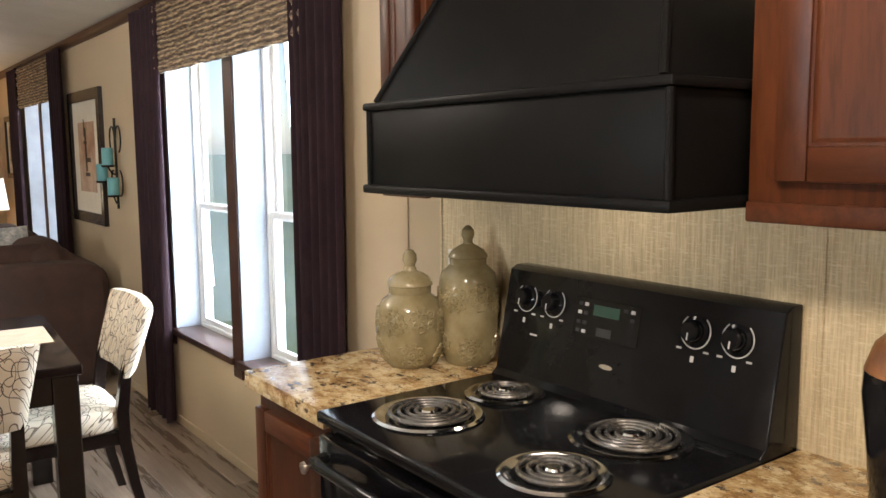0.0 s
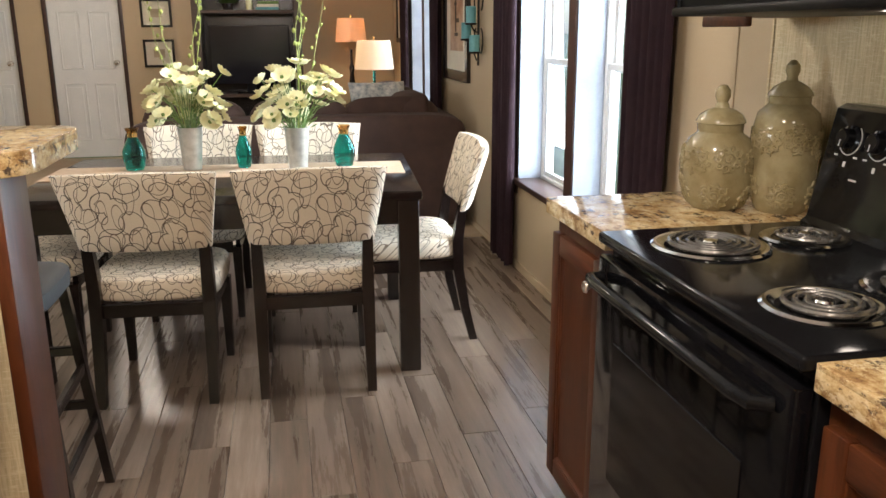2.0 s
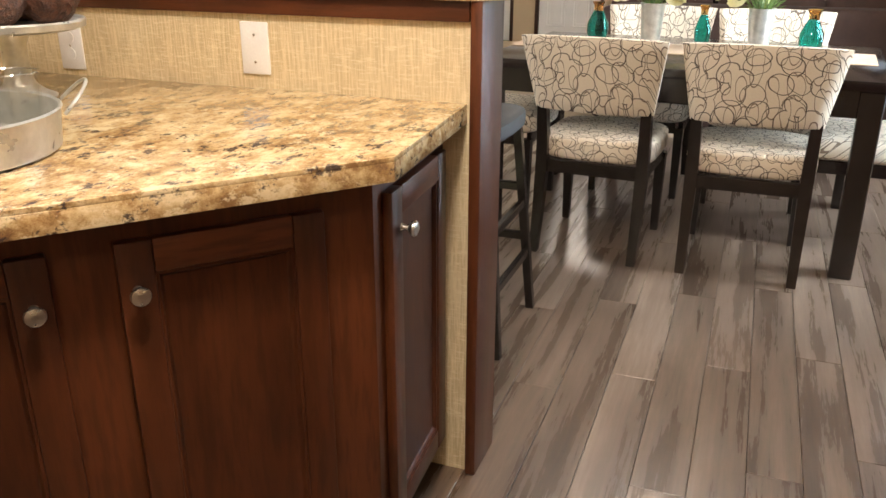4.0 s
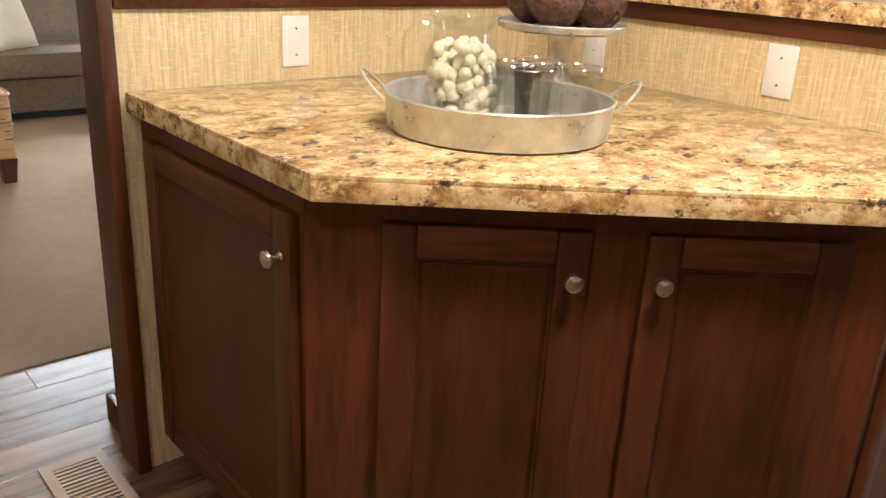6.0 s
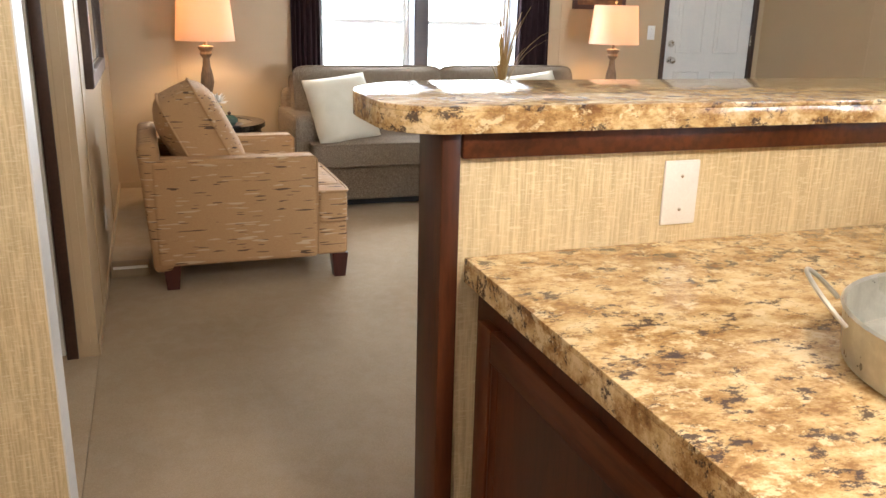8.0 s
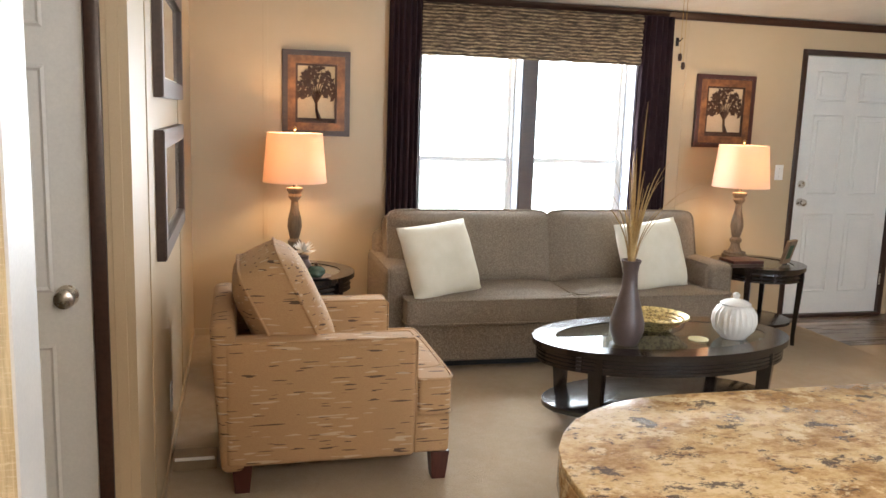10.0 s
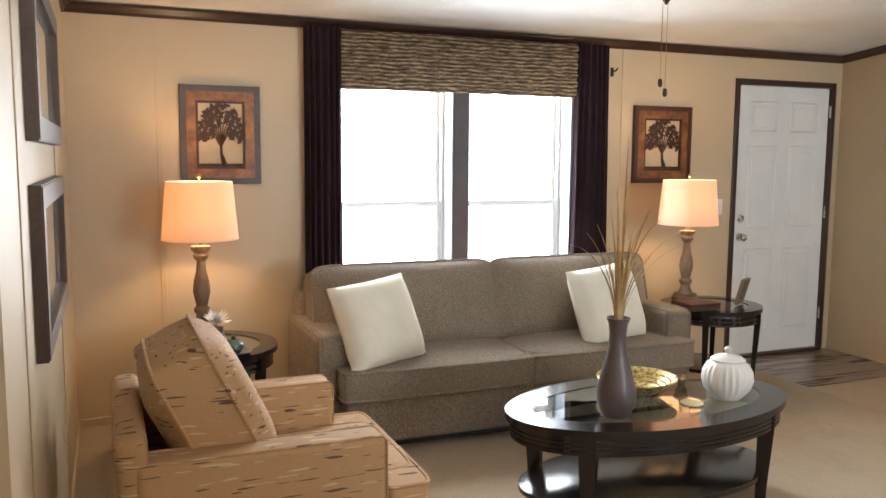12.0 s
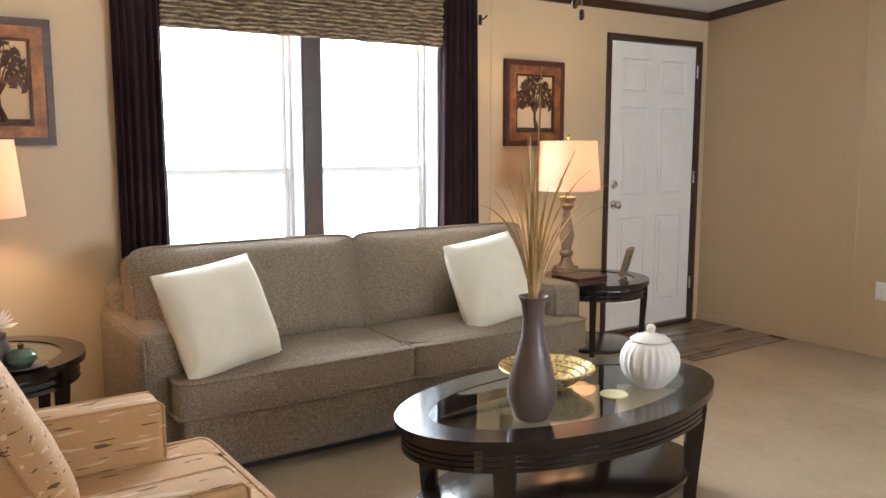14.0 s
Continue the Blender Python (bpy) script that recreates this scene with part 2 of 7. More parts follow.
def laminate():
    m = Nodes("granite_laminate")
    st = (1.0, 0.62, 1.0)
    warp = m.noise(2.5, (1, 1, 1), 3)
    flow = m.noise(16, st, 8, 0.78)
    spots = m.noise(48, st, 6, 0.75)
    dark = m.noise(30, st, 7, 0.8)
    cream = m.noise(38, (0.8, 0.6, 1), 6, 0.75)
    c = m.ramp(flow, [(0.34, (0.16, 0.085, 0.04)), (0.44, (0.39, 0.235, 0.095)), (0.52, (0.60, 0.43, 0.215)), (0.62, (0.76, 0.615, 0.37))])
    c = m.mix(m.math("MULTIPLY", m.gray(spots, 0.55, 0.61), 0.7), c, (0.23, 0.115, 0.048))
    c = m.mix(m.math("MULTIPLY", m.gray(cream, 0.545, 0.60), 0.85), c, (0.78, 0.645, 0.40))
    c = m.mix(m.math("MULTIPLY", m.gray(dark, 0.555, 0.59), 0.9), c, (0.050, 0.036, 0.036))
    m.bump(spots, 0.03, 0.0004)
    return m.done(c, m.math("ADD", 0.07, m.math("MULTIPLY", warp, 0.08)))


def loops():
    """Cream cotton printed with thin dark overlapping loops."""
    m = Nodes("loop_print_cotton")
    c = m.mix(m.gray(m.noise(300, (1, 1, 1), 2), 0.3, 0.7), (0.66, 0.55, 0.41), (0.73, 0.63, 0.49))
    sep, comb = m.n("SeparateXYZ"), m.n("CombineXYZ")
    m.link(m.co, sep.inputs[0])
    m.link(sep.outputs[0], comb.inputs[0])
    m.link(m.math("ADD", sep.outputs[1], sep.outputs[2]), comb.inputs[1])
    wob = m.n("TexNoise", Scale=9.0)
    m.link(comb.outputs[0], wob.inputs["Vector"])
    amp = m.n("VectorMath", operation="SCALE")
    m.link(wob.outputs["Color"], amp.inputs[0])
    amp.inputs["Scale"].default_value = 0.03
    flat = m.n("VectorMath", operation="ADD")
    m.link(comb.outputs[0], flat.inputs[0])
    m.link(amp.outputs[0], flat.inputs[1])
    for k, (sc, rad, w, ink, st) in enumerate(((14, 0.42, 0.021, (0.055, 0.036, 0.028), (0.75, 1.15)), (17, 0.40, 0.022, (0.16, 0.10, 0.065), (1.2, 0.75)), (11.5, 0.40, 0.014, (0.055, 0.036, 0.028), (0.8, 1.3)))):
        mp = m.n("Mapping")
        mp.inputs["Scale"].default_value, mp.inputs["Rotation"].default_value, mp.inputs["Location"].default_value = (*st, 1), (0, 0, 0.5 + 1.1 * k), (3.7 * k, 1.9 * k, 0)
        m.link(flat.outputs[0], mp.inputs["Vector"])
        v = m.n("TexVoronoi", Scale=sc, Randomness=0.62)
        v.voronoi_dimensions = "2D"
        m.link(mp.outputs[0], v.inputs["Vector"])
        ring = m.math("LESS_THAN", m.math("ABSOLUTE", m.math("SUBTRACT", v.outputs["Distance"], rad)), w)
        c = m.mix(m.math("MULTIPLY", ring, 0.9), c, ink)
    m.bump(m.noise(420, (1, 1, 1), 2), 0.3, 0.001)
    return m.done(c, 0.85)


def dashes():
    """Tan upholstery with short dark and light dashes."""
    m = Nodes("dash_weave_fabric")
    c = m.mix(m.gray(m.noise(350, (1, 1, 1), 2), 0.3, 0.7), (0.35, 0.20, 0.095), (0.45, 0.275, 0.135))
    d = m.noise(10, (4, 1.0, 13), 0, 0.4)
    l = m.noise(15, (0.8, 0.8, 9), 1, 0.4)
    c = m.mix(m.math("MULTIPLY", m.gray(d, 0.73, 0.745), 0.9), c, (0.06, 0.034, 0.022))
    c = m.mix(m.math("MULTIPLY", m.gray(m.noise(9, (4.5, 1.1, 11), 0, 0.4), 0.725, 0.74), 0.6), c, (0.60, 0.48, 0.34))
    m.bump(m.noise(300, (1, 1, 1), 3), 0.5, 0.0015)
    return m.done(c, 0.9)


def carpet():
    m = Nodes("beige_carpet")
    broad, tuft = m.noise(1.6, (1, 1, 1), 4), m.noise(240, (1, 1, 1), 3, 0.8)
    mid = m.noise(14, (1, 1, 1), 4)
    c = m.mix(m.gray(broad, 0.35, 0.65), (0.48, 0.37, 0.245), (0.56, 0.44, 0.30))
    c = m.mix(m.math("MULTIPLY", m.gray(tuft, 0.35, 0.65), 0.45), c, (0.29, 0.22, 0.15))
    c = m.mix(m.math("MULTIPLY", m.gray(mid, 0.45, 0.7), 0.3), c, (0.55, 0.46, 0.36))
    m.bump(m.math("ADD", tuft, m.math("MULTIPLY", mid, 0.5)), 1.0, 0.006)
    return m.done(c, 0.97)


def planks():
    m = Nodes("grey_brown_plank")
    info = m.n("ObjectInfo")
    add = m.n("VectorMath", operation="ADD")
    comb = m.n("CombineXYZ")
    m.link(m.math("MULTIPLY", info.outputs["Random"], 37.0), comb.inputs[0])
    m.link(m.math("MULTIPLY", info.outputs["Random"], 91.0), comb.inputs[1])
    m.link(m.coords((0.9, 0.055, 1)), add.inputs[0])
    m.link(comb.outputs[0], add.inputs[1])
    g = m.noise(13, detail=8, rough=0.7, vector=add.outputs[0])
    f = m.noise(85, detail=4, rough=0.6, vector=add.outputs[0])
    blot = m.noise(3.5, (1, 0.5, 1), 4)
    c = m.ramp(g, [(0.30, (0.062, 0.043, 0.031)), (0.44, (0.118, 0.082, 0.058)), (0.57, (0.215, 0.158, 0.116)), (0.72, (0.34, 0.27, 0.21))])
    tone = m.ramp(info.outputs["Random"], [(0.0, (0.66, 0.60, 0.55)), (0.5, (0.95, 0.92, 0.90)), (1.0, (1.22, 1.19, 1.16))])
    c = m.mix(1.0, c, tone, "MULTIPLY")
    c = m.mix(m.math("MULTIPLY", m.gray(f, 0.48, 0.66), 0.14), c, (0.06, 0.04, 0.03))
    c = m.mix(m.math("MULTIPLY", m.gray(blot, 0.45, 0.75), 0.35), c, (0.075, 0.048, 0.032))
    m.bump(f, 0.15, 0.0008)
    return m.done(c, m.math("ADD", 0.20, m.math("MULTIPLY", g, 0.16)), 0.0, Coat_Weight=0.35, Coat_Roughness=0.28)


def bamboo():
    m = Nodes("woven_bamboo_shade")
    sep = m.n("SeparateXYZ")
    m.link(m.co, sep.inputs[0])
    wob = m.noise(7, (1, 1, 1.5), 3)
    wave = m.math("SINE", m.math("ADD", m.math("MULTIPLY", sep.outputs[2], 270.0), m.math("MULTIPLY", wob, 9.0)))
    a = m.math("ADD", m.math("MULTIPLY", m.noise(60, (0.22, 0.22, 1.8), 4, 0.7), 0.8), m.math("MULTIPLY", m.math("ADD", wave, 1.0), 0.09))
    b = m.noise(130, (0.5, 0.5, 1), 3, 0.7)
    c = m.ramp(a, [(0.38, (0.035, 0.022, 0.014)), (0.5, (0.15, 0.10, 0.06)), (0.64, (0.46, 0.34, 0.20))])
    c = m.mix(m.math("MULTIPLY", m.gray(b, 0.5, 0.65), 0.4), c, (0.05, 0.03, 0.018))
    m.bump(m.math("ADD", a, b), 0.6, 0.003)
    return m.done(c, 0.75, Transmission_Weight=0.0)


def glass(name, color, rough=0.0):
    m = Nodes(name)
    return m.done(color, rough, 0.0, Transmission_Weight=1.0, IOR=1.45)


def shade_cloth(name, color, glow):
    m = Nodes(name)
    m.done(color, 0.9)
    tr = m.n("BsdfTranslucent")
    tr.inputs[0].default_value = (*glow, 1)
    mx = m.n("MixShader")
    mx.inputs[0].default_value = 0.33
    m.link(m.b.outputs[0], mx.inputs[1])
    m.link(tr.outputs[0], mx.inputs[2])
    m.link(mx.outputs[0], m.t.nodes["Material Output"].inputs[0])
    m.bump(m.noise(300, (1, 1, 1), 3), 0.3, 0.001)
    return m.mat


def glowing(name, color, strength, base=(0.8, 0.75, 0.65)):
    m = Nodes(name)
    m.b.inputs["Emission Color"].default_value = (*color, 1)
    m.b.inputs["Emission Strength"].default_value = strength
    return m.done(base, 0.5)


def celadon():
    m = Nodes("celadon_crackle_glaze")
    v = m.n("TexVoronoi", Scale=26.0)
    m.link(m.co, v.inputs["Vector"])
    big = m.noise(14, (1, 1, 1), 3)
    c = m.mix(m.gray(big, 0.35, 0.65), (0.25, 0.198, 0.098), (0.34, 0.285, 0.16))
    c = m.mix(m.math("MULTIPLY", m.gray(m.noise(90, (1, 1, 1), 3), 0.55, 0.7), 0.3), c, (0.20, 0.17, 0.09))
    m.bump(m.noise(45, (1, 1, 1), 3), 0.08, 0.001)
    return m.done(c, 0.13, 0.0, Coat_Weight=0.3)


M["panel"], M["counter"], M["loops"], M["dashes"] = woven_panel(), laminate(), loops(), dashes()
M["carpet"], M["planks"], M["bamboo"], M["celadon"] = carpet(), planks(), bamboo(), celadon()
M["pane"] = glass("window_glass", (1, 1, 1))


def thin_glass(name, tint, share=0.12):
    """A thin clear wall: light passes straight on, with a faint gloss."""
    m = Nodes(name)
    m.t.nodes.remove(m.b)
    clear, gloss, mx = m.n("BsdfTransparent"), m.n("BsdfGlossy"), m.n("MixShader")
    clear.inputs[0].default_value = (*tint, 1)
    gloss.inputs["Roughness"].default_value = 0.03
    mx.inputs[0].default_value = share
    m.link(clear.outputs[0], mx.inputs[1])
    m.link(gloss.outputs[0], mx.inputs[2])
    m.link(mx.outputs[0], m.t.nodes["Material Output"].inputs[0])
    return m.mat


M["glass"] = thin_glass("clear_glass", (0.985, 0.99, 0.98), 0.09)
M["tumbler_glass"] = thin_glass("tumbler_glass", (0.98, 0.985, 0.98), 0.10)
M["glass_rim"] = thin_glass("thick_glass_edge", (0.97, 0.985, 0.97), 0.28)
M["teal_glass"] = glass("teal_glass", (0.05, 0.50, 0.46))
M["amber_glass"] = glass("amber_glass", (0.62, 0.38, 0.12))
M["table_glass"] = glass("table_glass", (0.86, 0.95, 0.92))
M["shade"] = shade_cloth("linen_lamp_shade", (0.75, 0.61, 0.49), (0.80, 0.60, 0.45))
M["white_shade"] = shade_cloth("white_lamp_shade", (0.80, 0.77, 0.70), (0.88, 0.80, 0.66))
M["bulb_glass"] = glowing("lit_dome", (1.0, 0.82, 0.58), 2.5)
M["alabaster"] = plain("alabaster_bowl", (0.66, 0.60, 0.42), (0.74, 0.69, 0.52), 0.35, 9, 90, 0.05)
M["display"] = glowing("clock_display", (0.05, 0.35, 0.12), 0.04, (0.012, 0.04, 0.03))


# ---- builders ----
ORIGIN = Matrix.Identity(4)          # where the things being built are laid out from
EAST = Matrix.Translation((0.21, 0, 0))  # the east side's own origin
XL = 1.66                            # the east wall's face as measured from it


def add_mesh(name, bm, material, smooth=True):
    me = bpy.data.meshes.new(name)
    bmesh.ops.recalc_face_normals(bm, faces=bm.faces)
    bm.to_mesh(me)
    bm.free()
    me.materials.append(material)
    if smooth:
        me.shade_smooth()
        me.set_sharp_from_angle(angle=radians(35))
    return new(name, me)


def part(name, bm, material, parent, label=""):
    ob = add_mesh(name, bm, material)
    ob.parent = parent
    return tagged(ob, label)


def thing(name, m, label, category, group="", kind=""):
    ob = new(name)
    ob.empty_display_size = 0.1
    ob.matrix_world = ORIGIN @ m
    return tagged(ob, label, category, group, kind)


def solo(name, bm, material, m, label, category, group="", kind=""):
    ob = add_mesh(name, bm, material)
    ob.matrix_world = ORIGIN @ m
    return tagged(ob, label, category, group, kind)


def setting(name, bm, material, label="", category=""):
    ob = add_mesh(name, bm, material)
    ob.matrix_world = ORIGIN.copy()
    return tagged(ob, label or name.replace("_", " "), category or name.split("_")[0], kind="structure")


def box(bm, x0, x1, y0, y1, z0, z1, bevel=0.0, seg=2, m=None):
    r = bmesh.ops.create_cube(bm, size=1.0)
    vs = r["verts"]
    for v in vs:
        v.co = Vector(((x0 + x1) / 2 + v.co.x * (x1 - x0), (y0 + y1) / 2 + v.co.y * (y1 - y0), (z0 + z1) / 2 + v.co.z * (z1 - z0)))
    if m is not None:
        bmesh.ops.transform(bm, matrix=m, verts=vs)
    if bevel:
        bmesh.ops.bevel(bm, geom=list({e for v in vs for e in v.link_edges}), offset=bevel, segments=seg, affect="EDGES", profile=0.5)
    return bm


def B(*a, **k):
    return box(bmesh.new(), *a, **k)


def lathe(bm, profile, seg=32, cx=0.0, cy=0.0, squash=1.0):
    """A turned shape: profile of (radius, height)."""
    rings = []
    for r, z in profile:
        if r < 1e-5:
            rings.append([bm.verts.new((cx, cy, z))])
        else:
            rings.append([bm.verts.new((cx + r * math.cos(6.28318 * k / seg), cy + squash * r * math.sin(6.28318 * k / seg), z)) for k in range(seg)])
    for a, b in zip(rings, rings[1:]):
        for k in range(seg):
            quad = [a[k % len(a)], a[(k + 1) % len(a)], b[(k + 1) % len(b)], b[k % len(b)]]
            quad = list(dict.fromkeys(quad))
            if len(quad) > 2:
                bm.faces.new(quad)
    return bm


def L(profile, seg=32, cx=0.0, cy=0.0, squash=1.0):
    return lathe(bmesh.new(), profile, seg, cx, cy, squash)


def tube(bm, pts, r, seg=8, closed=False):
    """A round bar along points; r a number or one for each point."""
    pts = [Vector(p) for p in pts]
    n = len(pts)
    rings = []
    side = None
    for i, p in enumerate(pts):
        a, b = (pts[i - 1] if i or closed else p), (pts[(i + 1) % n] if i < n - 1 or closed else p)
        d = (b - a).normalized()
        if side is None:
            side = d.cross(Vector((0, 0, 1)))
            if side.length < 0.1:
                side = d.cross(Vector((1, 0, 0)))
        side = (side - d * side.dot(d)).normalized()
        up = d.cross(side)
        rr = r if isinstance(r, (int, float)) else r[i]
        rings.append([bm.verts.new(p + rr * (math.cos(6.28318 * k / seg) * side + math.sin(6.28318 * k / seg) * up)) for k in range(seg)])
    pairs = list(zip(rings, rings[1:])) + ([(rings[-1], rings[0])] if closed else [])
    for a, b in pairs:
        for k in range(seg):
            bm.faces.new((a[k], a[(k + 1) % seg], b[(k + 1) % seg], b[k]))
    if not closed:
        bm.faces.new(rings[0])
        bm.faces.new(rings[-1])
    return bm


def slab(bm, outline, z0, z1, bevel=0.0):
    """An upright prism over an outline of (x, y)."""
    lo = [bm.verts.new((x, y, z0)) for x, y in outline]
    hi = [bm.verts.new((x, y, z1)) for x, y in outline]
    n = len(outline)
    fs = [bm.faces.new(lo[::-1]), bm.faces.new(hi)]
    for k in range(n):
        fs.append(bm.faces.new((lo[k], lo[(k + 1) % n], hi[(k + 1) % n], hi[k])))
    bmesh.ops.recalc_face_normals(bm, faces=fs)
    if bevel:
        es = [e for e in fs[1].edges] + [e for e in fs[0].edges]
        bmesh.ops.bevel(bm, geom=es, offset=bevel, segments=3, affect="EDGES", profile=0.5)
    return bm


def cushion(bm, sx, sy, sz, power=3.5, m=None, rough=0.006, seg=28):
    """A stuffed box with rounded edges and a slightly uneven skin."""
    def f(v):
        return math.copysign(abs(v) ** (2 / power), v)
    rings = []
    for i in range(seg // 2 + 1):
        th = math.pi * i / (seg // 2) - math.pi / 2
        ring = []
        for k in range(seg):
            ph = 6.28318 * k / seg
            p = Vector((f(math.cos(th)) * f(math.cos(ph)) * sx / 2, f(math.cos(th)) * f(math.sin(ph)) * sy / 2, f(math.sin(th)) * sz / 2))
            p += Vector((1, 1, 1)) * rough * noise.noise(p * 6 + Vector((sx, sy, sz)) * 9)
            ring.append(bm.verts.new(m @ p if m is not None else p))
        rings.append(ring)
    for a, b in zip(rings, rings[1:]):
        for k in range(seg):
            bm.faces.new((a[k], a[(k + 1) % seg], b[(k + 1) % seg], b[k]))
    bmesh.ops.remove_doubles(bm, verts=[v for r in (rings[0], rings[-1]) for v in r], dist=0.0005)
    return bm


def throw_pillow(bm, w, h, t, m, n=16):
    """A square scatter cushion: full in the middle, thin at the seam, pointed at the corners."""
    grid = {}
    for s in (1, -1):
        for i in range(n + 1):
            for k in range(n + 1):
                u, v = 2 * i / n - 1, 2 * k / n - 1
                pull = 1 - 0.07 * (1 - abs(u * v)) * (u * u + v * v) / 2
                th = t / 2 * ((1 - u ** 4) * (1 - v ** 4)) ** 0.6 + 0.004
                p = Vector((u * w / 2 * pull, s * th, v * h / 2 * pull))
                p.y += 0.008 * noise.noise(Vector((u * 2, v * 2, s * 3 + w)))
                grid[s, i, k] = bm.verts.new(m @ p)
        for i in range(n):
            for k in range(n):
                bm.faces.new((grid[s, i, k], grid[s, i + 1, k], grid[s, i + 1, k + 1], grid[s, i, k + 1]))
    rim = [(i, 0) for i in range(n)] + [(n, k) for k in range(n)] + [(i, n) for i in range(n, 0, -1)] + [(0, k) for k in range(n, 0, -1)]
    for a, b in zip(rim, rim[1:] + rim[:1]):
        bm.faces.new((grid[1, a[0], a[1]], grid[1, b[0], b[1]], grid[-1, b[0], b[1]], grid[-1, a[0], a[1]]))
    return bm


def ellipse(cx, cy, a, b, n=48):
    return [(cx + a * math.cos(6.28318 * k / n), cy + b * math.sin(6.28318 * k / n)) for k in range(n)]


def ring_slab(bm, outer, inner, z0, z1, bevel=0.0):
    n = len(outer)
    v = {}
    for w, line in (("o", outer), ("i", inner)):
        for z in (z0, z1):
            v[w, z] = [bm.verts.new((x, y, z)) for x, y in line]
    for k in range(n):
        j = (k + 1) % n
        bm.faces.new((v["o", z1][k], v["o", z1][j], v["i", z1][j], v["i", z1][k]))
        bm.faces.new((v["o", z0][k], v["i", z0][k], v["i", z0][j], v["o", z0][j]))
        bm.faces.new((v["o", z0][k], v["o", z0][j], v["o", z1][j], v["o", z1][k]))
        bm.faces.new((v["i", z0][k], v["i", z1][k], v["i", z1][j], v["i", z0][j]))
    return bm


I4 = Matrix.Identity(4)


# ---- large structure ----
def wall_y(bm, x0, x1, y0, y1, z0, z1, holes=()):
    """A wall along y with openings (ya, yb, za, zb)."""
    y = y0
    for ya, yb, za, zb in sorted(holes):
        if ya > y:
            box(bm, x0, x1, y, ya, z0, z1)
        if za > z0:
            box(bm, x0, x1, ya, yb, z0, za)
        box(bm, x0, x1, ya, yb, zb, z1)
        y = yb
    box(bm, x0, x1, y, y1, z0, z1)
    return bm


def wall_x(bm, y0, y1, x0, x1, z0, z1, holes=()):
    x = x0
    for xa, xb, za, zb in sorted(holes):
        if xa > x:
            box(bm, x, xa, y0, y1, z0, z1)
        if za > z0:
            box(bm, xa, xb, y0, y1, z0, za)
        box(bm, xa, xb, y0, y1, zb, z1)
        x = xb
    box(bm, x, x1, y0, y1, z0, z1)
    return bm


HI = 2.75
EAST_HOLES = [(2.76, 3.535, 0.53, 2.10), (3.63, 4.44, 0.53, 2.10), (6.95, 7.60, 0.53, 2.10), (7.68, 8.33, 0.53, 2.10)]
WEST_HOLES = [(1.0, 1.74, 0.72, 2.10), (1.836, 2.60, 0.72, 2.10), (4.0, 4.90, 0.0, 2.05)]
setting("wall_east", wall_y(bmesh.new(), XE, XE + 0.21, YK, YT, 0, HI, EAST_HOLES), M["wall"], "tan vinyl covered wall with tall windows", "wall")
setting("wall_west", wall_y(bmesh.new(), XW - 0.21, XW, YS - 2, YN + 0.1, 0, HI, WEST_HOLES), M["wall"], "tan vinyl covered wall with window and front door", "wall")
setting("wall_south", wall_x(bmesh.new(), YS - 0.1, YS, XW, -3.19, 0, HI), M["wall"], "tan wall hung with landscape pictures", "wall")
setting("wall_hall", wall_y(bmesh.new(), -3.29, -3.19, -2.3, YS - 0.1, 0, HI, [(-1.405, -0.595, 0, 2.05)]), M["wall"], "tan hall wall with a white door", "wall")
setting("wall_hall_end", wall_x(bmesh.new(), -2.4, -2.3, XW, XE + 0.15, 0, HI), M["wall"], "plain tan end wall", "wall")
setting("wall_kitchen_end", wall_y(bmesh.new(), -1.93, -1.81, -2.3, -0.465, 0, HI), M["wall"], "stub wall between kitchen and hall", "wall")
setting("wall_north", wall_x(bmesh.new(), YN, YN + 0.1, XW, -2.75, 0, HI), M["wall"], "plain tan wall beside the front door", "wall")
setting("wall_den_west", wall_y(bmesh.new(), -2.85, -2.75, YN + 0.1, YT, 0, HI), M["wall"], "tan den wall", "wall")
setting("wall_den_end", wall_x(bmesh.new(), YT, YT + 0.1, -2.85, XE, 0, HI, [(-2.74, -2.24, 0, 2.0), (-1.89, -1.15, 0, 2.0)]), M["wall"], "tan end wall of the den with white doors", "wall")
bm = bmesh.new()
box(bm, -3.9, -3.84, -2.3, YS - 0.1, 0, HI)
setting("wall_closet", bm, M["wall"], "plain wall behind the hall door", "wall")
# vinyl battens over the seams of the wall panels
for k, (x, y, ax) in enumerate([(XW, -0.017, "w"), (XW, 3.0, "w"), (-3.62, YS, "s"), (-5.10, YS, "s"), (-5.08, YN, "n"), (-3.8, YN, "n"), (XE, 2.2, "e"), (XE, 5.0, "e"), (-3.19, -0.525, "h")]):
    bm = bmesh.new()
    if ax == "w":
        box(bm, x, x + 0.004, y - 0.016, y + 0.016, 0.06, EAVE - 0.05, 0.001, 1)
    elif ax == "e":
        box(bm, x - 0.004, x, y - 0.016, y + 0.016, 0.06, EAVE - 0.05, 0.001, 1)
    elif ax == "s":
        box(bm, x - 0.016, x + 0.016, y, y + 0.004, 0.06, EAVE, 0.001, 1)
    elif ax == "h":
        box(bm, x, x + 0.004, y - 0.016, y + 0.016, 0.06, EAVE, 0.001, 1)
    else:
        box(bm, x - 0.016, x + 0.016, y - 0.004, y, 0.06, EAVE, 0.001, 1)
    setting("trim_batten", bm, M["wall"], "tan batten over a wall panel seam", "trim")

